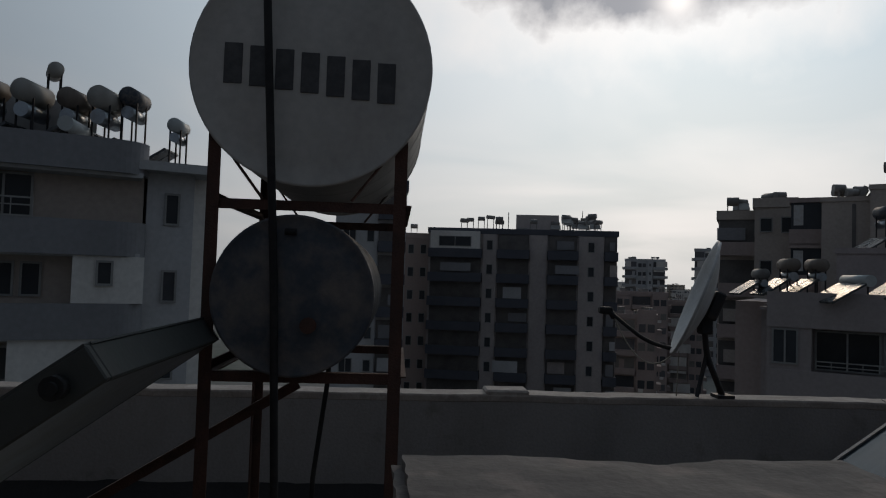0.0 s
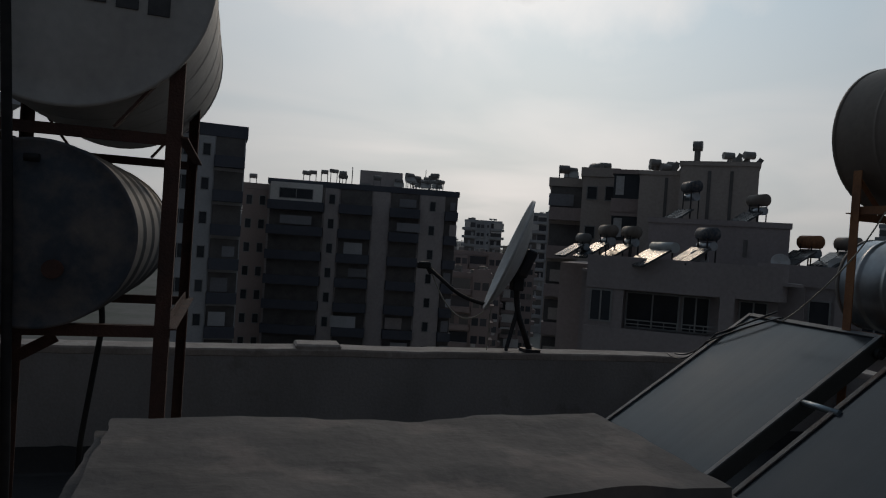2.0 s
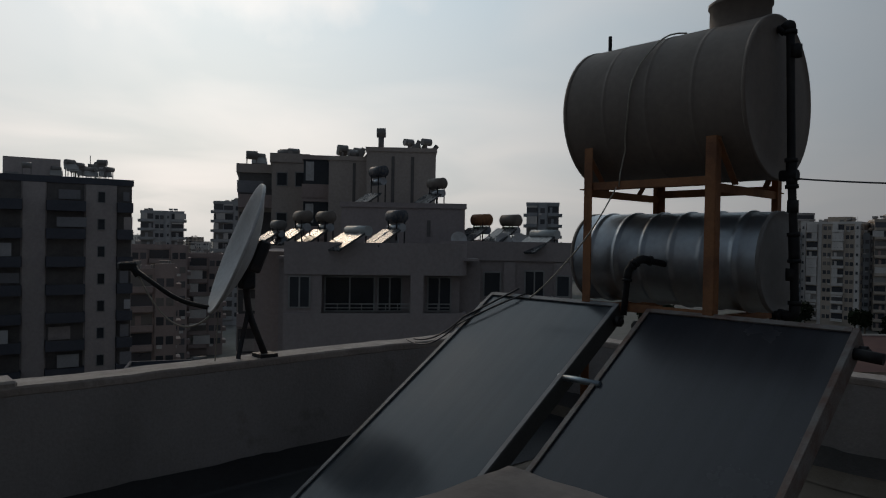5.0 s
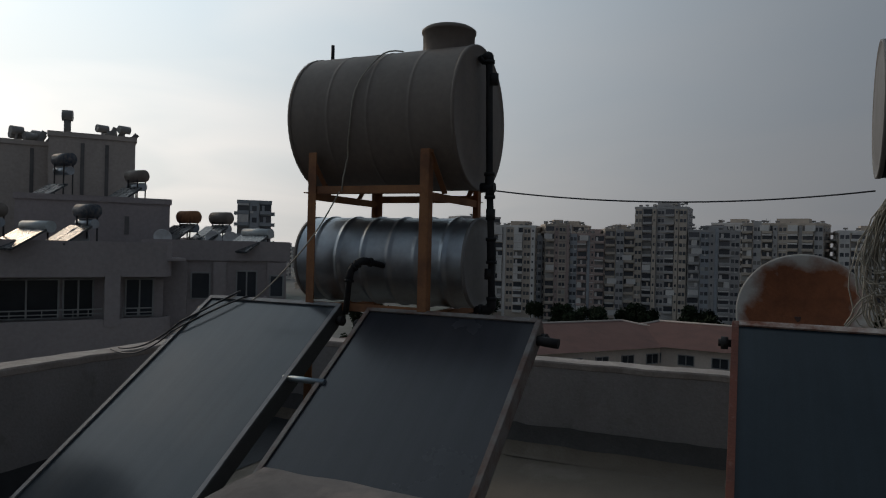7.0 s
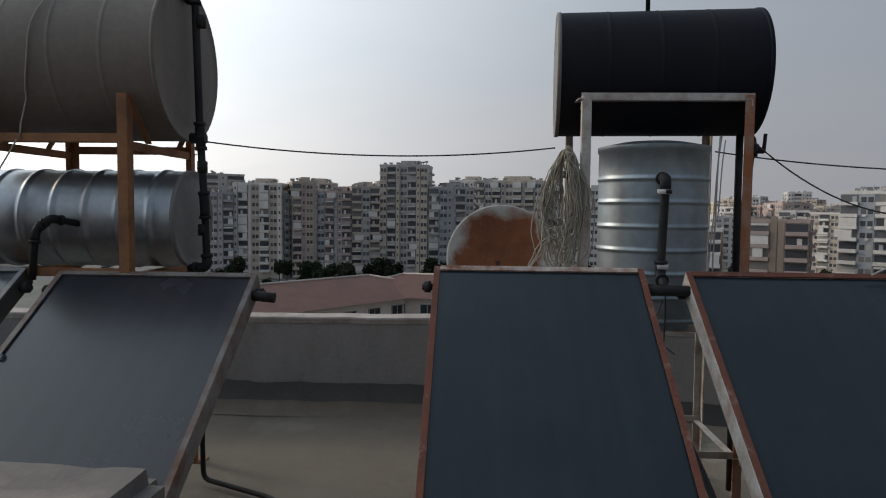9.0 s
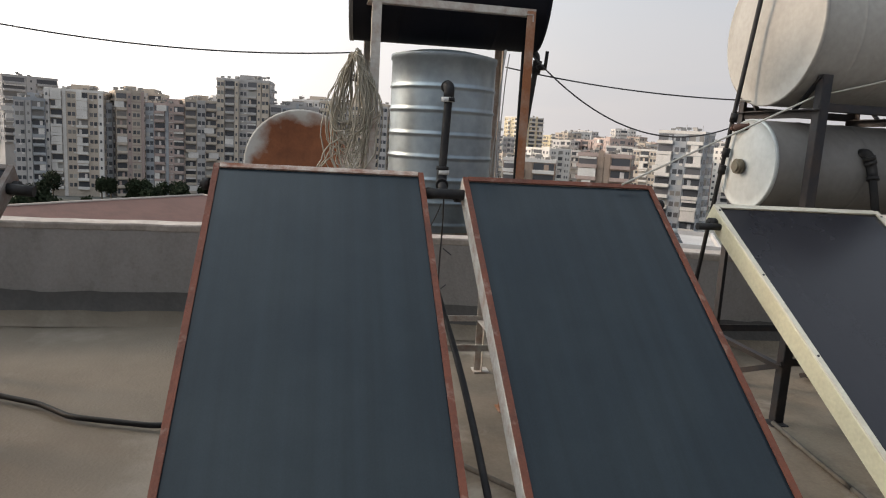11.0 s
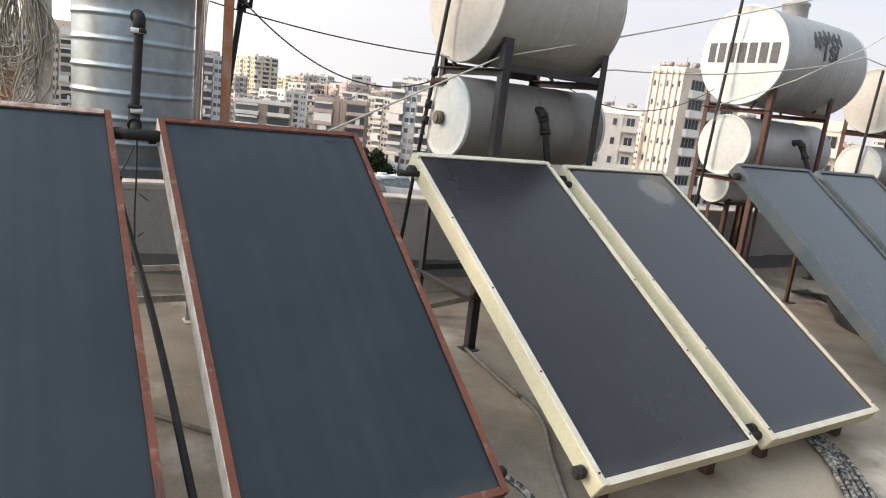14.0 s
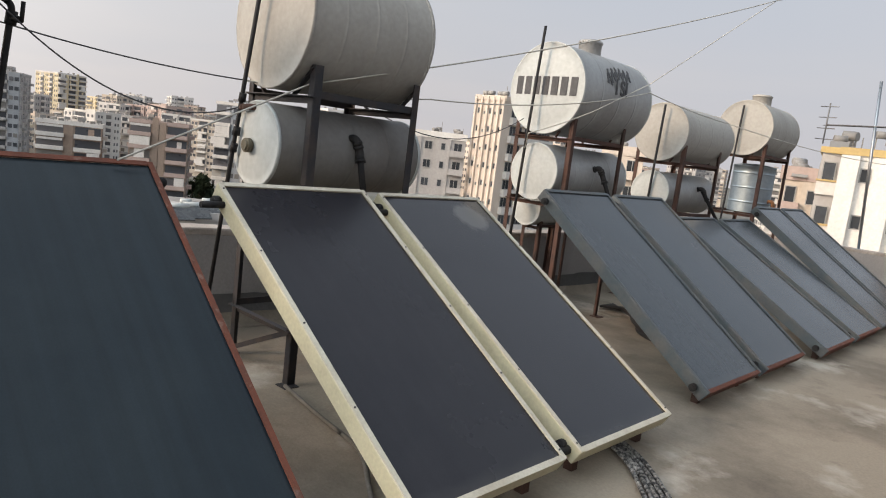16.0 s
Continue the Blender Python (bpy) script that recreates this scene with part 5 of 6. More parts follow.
def add_window(parent, x, y, z, w, h, turn=0.0, panes=2):
    """A casement window with its pane, set against a wall that looks along the parent's -y (turned by `turn` degrees)."""
    key = (round(w, 1), round(h, 1), panes)
    w, h = key[0], key[1]
    if key not in WINDOWS:
        t = 0.07
        xs = [-w / 2]
        for k in range(panes):
            l = -w / 2 + w * k / panes
            xs += [l + (t if k == 0 else t / 2), l + w / panes - (t if k == panes - 1 else t / 2)]
        xs.append(w / 2)
        b = bmesh.new()
        lattice(b, xs, [-h / 2, -h / 2 + t, h / 2 - t, h / 2], [(2 * k + 1, 1) for k in range(panes)], -0.07, 0.02)
        g = bmesh.new()
        box(g, (0, 0.0, 0), (w - t, 0.03, h - t))
        WINDOWS[key] = (mesh_of("window", b, M_wframe), mesh_of("pane", g, M_win))
    o = new("window", WINDOWS[key][0])
    o.parent, o.location, o.rotation_euler = parent, (x, y, z), (0, 0, radians(turn))
    p = new("pane", WINDOWS[key][1])
    p.parent = o


def ring(b, w, d, y_mid, z0, z1, t=0.2):
    """A parapet round a flat roof, in one piece."""
    xs, ys = [-w / 2, -w / 2 + t, w / 2 - t, w / 2], [y_mid - d / 2, y_mid - d / 2 + t, y_mid + d / 2 - t, y_mid + d / 2]
    n = len(b.verts)
    lattice(b, xs, ys, [(1, 1)], z0, z1)
    b.verts.ensure_lookup_table()
    for v in b.verts[n:]:
        v.co = Vector((v.co.x, v.co.z, v.co.y))


def balcony_tray(b, x, w, z, deep=1.1, h=0.95, y=0.0):
    """A balcony slab with its solid front and sides, in one piece."""
    o, t = w / 2, 0.1
    outer = [(-o, y), (-o, y - deep), (o, y - deep), (o, y)]
    inner = [(-o + t, y), (-o + t, y - deep + t), (o - t, y - deep + t), (o - t, y)]
    lo = [b.verts.new((x + p, q, z)) for p, q in outer]
    hi = [b.verts.new((x + p, q, z + h)) for p, q in outer]
    ih = [b.verts.new((x + p, q, z + h)) for p, q in inner]
    il = [b.verts.new((x + p, q, z + 0.15)) for p, q in inner]
    b.faces.new(lo)
    for k in range(3):
        b.faces.new((lo[k], lo[k + 1], hi[k + 1], hi[k]))
        b.faces.new((hi[k], hi[k + 1], ih[k + 1], ih[k]))
        b.faces.new((ih[k], ih[k + 1], il[k + 1], il[k]))
    b.faces.new(il[::-1])


def railing(b, w, x, y, z, h=0.95, step=0.45):
    """A light steel railing: top and bottom rail with uprights."""
    n = max(int(w / step), 2)
    xs, open_cells = [x - w / 2], []
    for k in range(n):
        l = x - w / 2 + w * k / n
        xs += [l + 0.03, l + w / n - 0.0]
    xs.append(x + w / 2 + 0.03)
    zs = [z, z + 0.05, z + h * 0.55, z + h * 0.55 + 0.04, z + h - 0.05, z + h]
    for k in range(n):
        for j in (1, 3):
            open_cells.append((2 * k + 1, j))
    lattice(b, xs, zs, open_cells, y - 0.02, y + 0.02)


class Boxes:
    """Gathers many plain boxes into one mesh."""

    def __init__(self):
        self.v, self.f = [], []

    def add(self, c, s, turn=0.0):
        n = len(self.v)
        cs, sn = math.cos(turn), math.sin(turn)
        for sx in (-0.5, 0.5):
            for sy in (-0.5, 0.5):
                for sz in (-0.5, 0.5):
                    px, py = sx * s[0], sy * s[1]
                    self.v.append((c[0] + px * cs - py * sn, c[1] + px * sn + py * cs, c[2] + sz * s[2]))
        self.f += [(n + p, n + q, n + r, n + t) for p, q, r, t in ((0, 1, 3, 2), (4, 6, 7, 5), (0, 4, 5, 1), (2, 3, 7, 6), (0, 2, 6, 4), (1, 5, 7, 3))]

    def link(self, name, mat, parent, many=True):
        if not self.v:
            return
        me = bpy.data.meshes.new(name)
        me.from_pydata(self.v, [], self.f)
        me.materials.append(mat)
        o = new(name, me)
        o.parent = parent
        if many:
            tagged(o, kind="stuff")


def far_block(cx, cy, w, d, z_top, floors, facing, wall, label, bays="bwsb", balc=None, second=None, tanks=3, pent=None, fh=2.9):
    """A distant block of flats: stacked balconies with dark sheets for their shade, bay fronts, floor bands, small
    windows and roof tanks.
    """
    m = Matrix.Translation((cx, cy, 0)) @ Matrix.Rotation(radians(180 - facing), 4, "Z")
    ob = thing("apartment_building", m, label, "building")
    rnd_ = random.Random(int(cx * 13 + cy * 7))
    z0, balc, second = GROUND_Z, balc or wall, second or wall
    body, glass, trays, fronts, shut, bands, roof = (Boxes() for _ in range(7))
    body.add((0, d / 2, (z0 + z_top) / 2), (w, d, z_top - z0))
    for sx in (-1, 1):
        roof.add((sx * w / 2, d / 2, z_top + 0.3), (0.3, d + 0.3, 0.8))
    for yy in (0, d):
        roof.add((0, yy, z_top + 0.3), (w - 0.3, 0.3, 0.8))
    if pent:
        px, pw, pd, ph = pent
        body.add((px, d * 0.45, z_top + ph / 2), (pw, pd, ph))
    lined = rnd_.random() < 0.55
    span = sum({"b": 1.5, "w": 1.3, "s": 0.7, "n": 0.5}[k] for k in bays)
    x0 = -w / 2
    for kind in bays:
        bw = w * {"b": 1.5, "w": 1.3, "s": 0.7, "n": 0.5}[kind] / span
        x = x0 + bw / 2
        x0 += bw
        out = rnd_.choice((0.0, 0.35, 0.9)) if kind in "ws" else 0.25 if kind == "n" else 0.0
        if out:
            rise = rnd_.choice((-0.2, -0.2, 0.5, 1.4))
            fronts.add((x, -out / 2 + 0.004, (z0 + z_top + rise) / 2), (bw * 0.88, out, z_top + rise - z0))
        for f in range(floors):
            zc = z_top - fh * f - 1.45
            if zc < z0 + 1:
                break
            if kind == "b":
                # wide dark sheet for the shaded balcony void, kept with the windows
                glass.add((x, -0.02, zc + 0.2), (bw * 0.92, 0.06, 1.9))
                trays.add((x, -0.55, zc - 0.98), (bw * 0.97, 1.1, 0.85))
                k = rnd_.random()
                if k < 0.22:
                    shut.add((x + rnd_.choice((-0.22, 0, 0.22)) * bw, -0.55, zc + 0.42), (bw * rnd_.choice((0.45, 0.9)), 0.95, 1.9))
                elif k < 0.55:
                    bands.add((x + rnd_.uniform(-0.3, 0.3) * bw, -0.08, zc), (bw * 0.22, 0.08, 1.7))
                elif k < 0.68:
                    shut.add((x, -1.0, zc + 1.0), (bw * 0.9, 0.3, 0.5))
            elif kind == "w":
                n = 2 if bw > 2.6 else 1
                for q in range(n):
                    glass.add((x + (q - (n - 1) / 2) * bw * 0.42, -out - 0.02, zc), (min(1.15, bw * 0.32 if n > 1 else bw * 0.6), 0.07, 1.25))
                if rnd_.random() < 0.3:
                    shut.add((x + rnd_.uniform(-0.3, 0.3) * bw, -out - 0.15, zc - 0.95), (0.75, 0.3, 0.5))
            elif kind == "s":
                glass.add((x, -out - 0.02, zc + 0.1), (0.6, 0.07, 0.9))
    n_side = max(int(d / 3.4), 1)
    for f in range(floors):
        zc = z_top - fh * f - 1.45
        if zc < z0 + 1:
            break
        if lined:
            bands.add((0, -0.06, zc - 1.42), (w + 0.1, 0.12, 0.2))
        for sg in (-1, 1):
            for k in range(n_side):
                y = d * (k + 0.5) / n_side
                if k % 2:
                    # the side balconies get the same dark sheet for their shade
                    glass.add((sg * (w / 2 + 0.01), y, zc + 0.2), (0.07, 2.7, 1.8))
                    trays.add((sg * (w / 2 + 0.5), y, zc - 0.95), (1.0, 2.9, 0.85))
                else:
                    glass.add((sg * (w / 2 + 0.01), y - 0.75, zc), (0.07, 0.8, 1.2))
                    glass.add((sg * (w / 2 + 0.01), y + 0.75, zc), (0.07, 0.8, 1.2))
    clutter = Boxes()
    for k in range(tanks * 2):
        x, y, z = rnd_.uniform(-w / 2 + 0.6, w / 2 - 0.6), rnd_.uniform(0.3, d * 0.7), z_top + rnd_.uniform(0.5, 1.5)
        clutter.add((x, y, z + 0.3), (1.2, 0.6, 0.6), rnd_.uniform(-0.6, 0.6))
        clutter.add((x, y, (z + z_top) / 2), (0.15, 0.5, z - z_top))
        if rnd_.random() < 0.25:
            clutter.add((x + 0.9, y, z_top + 1.2), (0.07, 0.07, 2.4))
    body.link("wall", wall, ob, False)
    roof.link("roof_parapet", balc, ob, False)
    fronts.link("bay_front", second, ob)
    glass.link("glazing", M_farwin_shade, ob)
    trays.link("balcony_relief", balc, ob)
    shut.link("enclosed_balcony", M_twhite, ob)
    bands.link("floor_band", M_twhite if rnd_.random() < 0.5 else second, ob)
    clutter.link("roof_clutter", M_tankfar, ob)
    return ob


def block(cx, cy, w, d, z_top, floors, facing, wall, label, bays="wwww", widths=None, balc_mat=None, fh=2.9, single=True, pent=None, parapet_h=0.9, win=(1.2, 1.3), tanks=0, trim=None, pil=0.35, infill=0.0, second=None, tank_z=0.35, loggia=False):
    """A flat-roofed block; cx, cy is the middle of the front, which looks towards the heading `facing` (degrees, clockwise from +y).
    bays, a letter each: b balcony, w window, s small window, n blind pier, c enclosed balcony."""
    if not single:
        return far_block(cx, cy, w, d, z_top, floors, facing, wall, label, bays, balc_mat, second, tanks, pent, fh)
    z0 = GROUND_Z
    m = Matrix.Translation((cx, cy, 0)) @ Matrix.Rotation(radians(180 - facing), 4, "Z")
    ob = thing("apartment_building", m, label, "building")
    rnd_ = random.Random(int(cx * 13 + cy * 7))
    b = bmesh.new()
    box(b, (0, d / 2, (z0 + z_top) / 2), (w, d, z_top - z0))
    part("wall", b, wall, ob)
    b = bmesh.new()
    ring(b, w + 0.3, d + 0.3, d / 2, z_top - 0.25, z_top + parapet_h - 0.1)
    part("roof_parapet", b, trim or balc_mat or wall, ob)
    if pent:
        px, pw, pd, ph = pent
        b = bmesh.new()
        box(b, (px, d * 0.45, z_top + ph / 2), (pw, pd, ph))
        part("stair_head", b, wall, ob)
    widths = widths or [1.0] * len(bays)
    total = sum(widths)
    x0 = -w / 2
    for kind, wd in zip(bays, widths):
        bw = w * wd / total
        x = x0 + bw / 2
        x0 += bw
        if kind in "ns" and pil:
            b = bmesh.new()
            box(b, (x, -pil / 2 + 0.002, (z0 + z_top - 0.3) / 2), (bw * 0.98, pil, z_top - 0.3 - z0))
            part("pier", b, wall, ob)
        for f in range(floors):
            zc = z_top - fh * f - 1.45
            if zc < z0 + 1:
                break
            y = -0.01
            if kind in "bc":
                bb = bmesh.new()
                balcony_tray(bb, x, bw * 0.98, zc - 1.42)
                part("balcony", bb, balc_mat or wall, ob)
                ww, wh, wz = min(bw * 0.55, 2.4), 2.0, zc - 0.25
                if kind == "c" or rnd_.random() < infill:
                    y = -1.02
                    b = bmesh.new()
                    box(b, (x, -0.53, zc + 0.46), (bw * 0.9, 0.98, 1.9))
                    part("enclosure", b, M_wwhite, ob)
                    ww, wh, wz = bw * 0.6, 1.1, zc + 0.3
            elif kind == "n":
                continue
            elif kind == "s":
                ww, wh, wz, y = 0.7, 1.1, zc, -pil - 0.005
            else:
                ww, wh, wz = min(win[0], bw * 0.75), win[1], zc
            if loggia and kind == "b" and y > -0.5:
                # dark sheet on the flat wall in place of the balcony's shade
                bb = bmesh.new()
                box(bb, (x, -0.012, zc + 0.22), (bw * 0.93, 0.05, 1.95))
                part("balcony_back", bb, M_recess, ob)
                if rnd_.random() < 0.62:
                    bb = bmesh.new()
                    box(bb, (x + rnd_.uniform(-0.18, 0.18) * bw, -rnd_.choice((0.15, 0.5, 1.02)), zc + 0.15), (bw * rnd_.choice((0.4, 0.55, 0.75)), 0.06, rnd_.choice((0.9, 1.2))))
                    part("balcony_screen", bb, rnd_.choice((wall, M_wband, M_wband, M_wgrey)), ob)
            else:
                add_window(ob, x, y, wz, ww, wh, panes=2 if ww > 0.9 else 1)
    n_side = max(int(d / 4), 1)
    for f in range(floors):
        zc = z_top - fh * f - 1.45
        if zc < z0 + 1:
            break
        for sg in (-1, 1):
            add_window(ob, sg * (w / 2 + 0.01), d * 0.5 / n_side, zc, 1.0, 1.2, 90 * sg)
    if tanks:
        b = bmesh.new()
        for k in range(tanks):
            x, y = rnd_.uniform(-w / 2 + 0.8, w / 2 - 0.8), rnd_.uniform(0.4, d * 0.5)
            z = z_top + tank_z + rnd_.choice((0, 0.3, 0.6))
            q = rnd_.uniform(-0.5, 0.5)
            rod(b, (x - 0.4, y + q * 0.8, z + 0.4), (x + 0.4, y - q * 0.8, z + 0.4), rnd_.uniform(0.22, 0.33), 12)
            for sx in (-0.35, 0.35):
                bar(b, (x + sx, y, z_top), (x + sx, y, z + 0.2), 0.08)
            if rnd_.random() < 0.6:
                box(b, (x, y - 0.7, z - 0.05), (1.1, 1.0, 0.06), Matrix.Rotation(0.6, 3, "X"))
            if rnd_.random() < 0.4:
                rod(b, (x + 1, y, z_top), (x + 1, y, z + rnd_.uniform(0.5, 2.0)), 0.04, 5)
        tagged(part("roof_clutter", b, M_tankfar, ob), kind="stuff")
    return ob


def heater(at, turn, label, tank_mat=None, s=1.0, two=True, up=0.0, panels=True):
    """A small roof solar heater: tank on a stand with a tilted collector."""
    ob = thing("solar_heater", Matrix.Translation(at) @ Matrix.Rotation(radians(turn), 4, "Z"), label, "solar heater", "solar heaters on the neighbouring roofs")
    b = bmesh.new()
    c = Matrix.Translation((-0.72 * s, 0, up + 1.75 * s)) @ Matrix.Rotation(radians(90), 4, "Y")
    lathe(b, [(0, -0.02), (0.4 * s, 0), (0.4 * s, 1.44 * s), (0, 1.46 * s)], c, 24)
    part("tank", b, tank_mat or M_tankfar, ob)
    if two:
        b = bmesh.new()
        rod(b, (-0.68 * s, 0, up + 1.05 * s), (0.68 * s, 0, up + 1.05 * s), 0.27 * s, 18)
        part("hot_tank", b, M_galvdark, ob)
    for sx in (-0.45, 0.45):
        for sy in (-0.3, 0.3):
            b = bmesh.new()
            bar(b, (sx * s, sy * s, 0), (sx * s, sy * s, up + 1.5 * s), 0.05)
            part("post", b, M_black, ob)
    for sx in (-0.5, 0.5) if panels else ():
        b = bmesh.new()
        box(b, (sx * s, -1.15 * s, 0.55 * s), (0.92 * s, 1.9 * s, 0.09), Matrix.Rotation(radians(32), 3, "X"))
        part("collector", b, M_heaterglass, ob)
    return ob


def heading(x, y):
    """The way from a building back to the roof."""
    return math.degrees(math.atan2(-x, -y))


def rounded_band(b, x0, x1, y, z0, z1, deep, r=0.9):
    """A balcony front whose right end curves back to the wall, as one piece with thickness."""
    pts = [(x0, y - deep), (x1 - r, y - deep)]
    pts += [(x1 - r + r * math.sin(a_), y - deep + r - r * math.cos(a_)) for a_ in (radians(10 * k) for k in range(1, 10))]
    pts.append((x1, y))
    rows = []
    for k, (px, py) in enumerate(pts):
        q = Vector(pts[min(k + 1, len(pts) - 1)]) - Vector(pts[max(k - 1, 0)])
        nrm = Vector((-q.y, q.x)).normalized() * 0.12
        rows.append([b.verts.new(v) for v in ((px, py, z0), (px, py, z1), (px + nrm.x, py + nrm.y, z1), (px + nrm.x, py + nrm.y, z0))])
    for p, q in zip(rows, rows[1:]):
        for k in range(4):
            b.faces.new((p[k], q[k], q[(k + 1) % 4], p[(k + 1) % 4]))
    b.faces.new(rows[0])
    b.faces.new(rows[-1][::-1])


def beige_neighbour():
    """The block with rounded grey balcony bands and a plain stair side."""
    m = Matrix.Translation((-10.45, 20.45, -0.22)) @ Matrix.Rotation(radians(180 - 156), 4, "Z")
    ob = thing("apartment_building", m, "beige apartment block with rounded grey balcony bands", "building")
    b = bmesh.new()
    box(b, (-2.0, 6.0, (GROUND_Z + 5.0) / 2), (8.8, 10.0, 5.0 - GROUND_Z))
    part("wall", b, M_wbeige, ob)
    b = bmesh.new()
    box(b, (3.25, 5.4, (GROUND_Z + 5.3) / 2), (1.5, 9.0, 5.3 - GROUND_Z))
    part("stair_wall", b, M_wgrey, ob)
    b = bmesh.new()
    box(b, (4.35, 6.2, (GROUND_Z + 5.3) / 2), (0.7, 9.0, 5.3 - GROUND_Z))
    part("end_wall", b, M_wwhite, ob)
    b = bmesh.new()
    box(b, (-0.9, 5.4, 5.15), (11.2, 10.6, 0.3))
    part("roof", b, M_wgrey, ob)
    b = bmesh.new()
    box(b, (-2.9, 5.0, 6.35), (7.6, 4.4, 2.2))
    part("stair_head", b, M_wgrey, ob)
    for k in range(9):
        z = 4.85 - 2.62 * k
        b = bmesh.new()
        rounded_band(b, -6.4, 2.5, 1.0, z - 0.05 if k == 0 else z - 0.1, z + 1.0, 1.1)
        part("balcony_front", b, M_wband, ob, "grey rendered balcony band")
        b = bmesh.new()
        box(b, (-2.0, 0.55, z - 0.08), (8.6, 0.9, 0.16))
        part("balcony_floor", b, M_wgrey, ob)
        zc = z - 0.8
        if k == 0:
            add_window(ob, -1.6, 0.99, zc - 0.15, 1.6, 1.5)
            b = bmesh.new()
            railing(b, 1.7, -1.6, -0.1, zc - 0.83, 0.6)
            part("railing", b, M_wframe, ob, "white steel railing")
        else:
            add_window(ob, -1.5, 0.99, zc - 0.1, 0.6, 1.1, panes=1)
            add_window(ob, -0.75 if k % 2 else -2.4, 0.99, zc - 0.1, 0.6, 1.1, panes=1)
            b = bmesh.new()
            box(b, (1.42 if k % 2 else 0.62, 0.5, z - 0.86), (2.05 if k % 2 else 3.65, 0.95, 1.5))
            part("enclosure", b, M_wwhite, ob, "white enclosed balcony")
            add_window(ob, 1.3 if k % 2 else 1.0, 0.02, zc + 0.15, 0.5, 0.8, panes=1)
        add_window(ob, 3.3, 0.89, zc - 0.25, 0.5, 1.1, panes=1)


beige_neighbour()
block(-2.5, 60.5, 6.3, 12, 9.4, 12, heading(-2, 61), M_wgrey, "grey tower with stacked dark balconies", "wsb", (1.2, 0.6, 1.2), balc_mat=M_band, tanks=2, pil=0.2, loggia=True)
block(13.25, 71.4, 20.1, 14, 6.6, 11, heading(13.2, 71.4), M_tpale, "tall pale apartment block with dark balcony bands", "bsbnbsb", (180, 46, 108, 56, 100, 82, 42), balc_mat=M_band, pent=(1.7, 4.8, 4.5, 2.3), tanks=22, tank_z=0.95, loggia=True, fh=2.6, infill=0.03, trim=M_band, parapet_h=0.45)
block(2.2, 77, 2.8, 10, 6.1, 11, heading(2, 77), M_wpink, "narrow pinkish wing of an apartment block", "ss", fh=2.6, tanks=1, parapet_h=0.5)


def stair_block(cx, cy, w, d, z_top, z_bot, wall, label, slots=(), tanks=0, seed=1):
    """A plain rendered stair block with tall dark slots, a thin coping and a few roof tanks."""
    ob = thing("stair_block", Matrix.Translation((cx, cy, 0)) @ Matrix.Rotation(radians(180 - heading(cx, cy)), 4, "Z"), label, "building")
    rnd_ = random.Random(seed)
    b = bmesh.new()
    box(b, (0, d / 2, (z_bot + z_top) / 2), (w, d, z_top - z_bot))
    part("wall", b, wall, ob)
    b = bmesh.new()
    ring(b, w + 0.16, d + 0.16, d / 2, z_top - 0.08, z_top + 0.2, 0.14)
    part("coping", b, wall, ob)
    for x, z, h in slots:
        # flat dark sheet in place of the slot's shaded depth
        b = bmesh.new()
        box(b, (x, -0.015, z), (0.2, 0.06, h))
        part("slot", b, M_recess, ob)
    for k in range(tanks):
        x, y = rnd_.uniform(-w / 2 + 0.4, w / 2 - 0.4), rnd_.uniform(0.3, 1.6)
        z = z_top + rnd_.uniform(0.45, 0.8)
        b = bmesh.new()
        rod(b, (x - 0.3, y - 0.15, z), (x + 0.3, y + 0.15, z), 0.24, 12)
        bar(b, (x, y, z_top), (x, y, z), 0.12)
        part("roof_tank", b, M_tankfar, ob)
        b = bmesh.new()
        bar(b, (x + 0.4, y, z_top + 0.1), (x + 0.75, y, z_top + rnd_.uniform(0.5, 0.9)), 0.05, 0.3)
        part("panel", b, M_tankfar, ob)
    return ob


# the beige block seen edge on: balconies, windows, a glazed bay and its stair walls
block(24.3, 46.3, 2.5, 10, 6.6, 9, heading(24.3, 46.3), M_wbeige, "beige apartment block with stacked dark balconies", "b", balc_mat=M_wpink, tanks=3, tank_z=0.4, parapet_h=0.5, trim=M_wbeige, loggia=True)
block(25.45, 43.4, 2.5, 9, 7.25, 9, heading(25.4, 43.4), M_wbeige, "beige apartment block with small windows", "ws", (1.2, 0.9), balc_mat=M_wpink, tanks=4, tank_z=0.3, parapet_h=0.5, trim=M_wbeige, pil=0.1, win=(0.8, 1.0))
glazed = thing("glazed_bay", Matrix.Translation((25.75, 40.3, 0)) @ Matrix.Rotation(radians(180 - heading(25.75, 40.3)), 4, "Z"), "glazed balcony bays with pale panes on a beige block", "balcony")
for k in range(4):
    z_ = 5.95 - 2.9 * k
    b = bmesh.new()
    box(b, (0, 0.6, z_ + 0.2), (1.75, 1.3, 1.75))
    part("pane", b, M_win, glazed)
    b = bmesh.new()
    box(b, (-0.45, -0.08, z_ + 0.25), (0.55, 0.06, 1.3))
    part("pale_pane", b, M_dish, glazed, "pale reflecting pane")
    for zz, hh in ((z_ - 1.15, 1.0), (z_ + 1.2, 0.3)):
        b = bmesh.new()
        box(b, (0, 0.55, zz), (1.95, 1.5, hh))
        part("sill_band", b, M_wpink, glazed)
stair_block(26.8, 37.9, 2.7, 6, 6.95, -25, M_wbeige, "plain beige stair wall of an apartment block", ((0.35, 5.2, 3.0),), 5, 3)
stair_block(28.95, 34.95, 4.6, 6, 7.5, -25, M_wbeige, "pale stair tower with tall dark slots", ((-0.55, 5.4, 3.4), (0.75, 5.4, 3.4)), 3, 5)
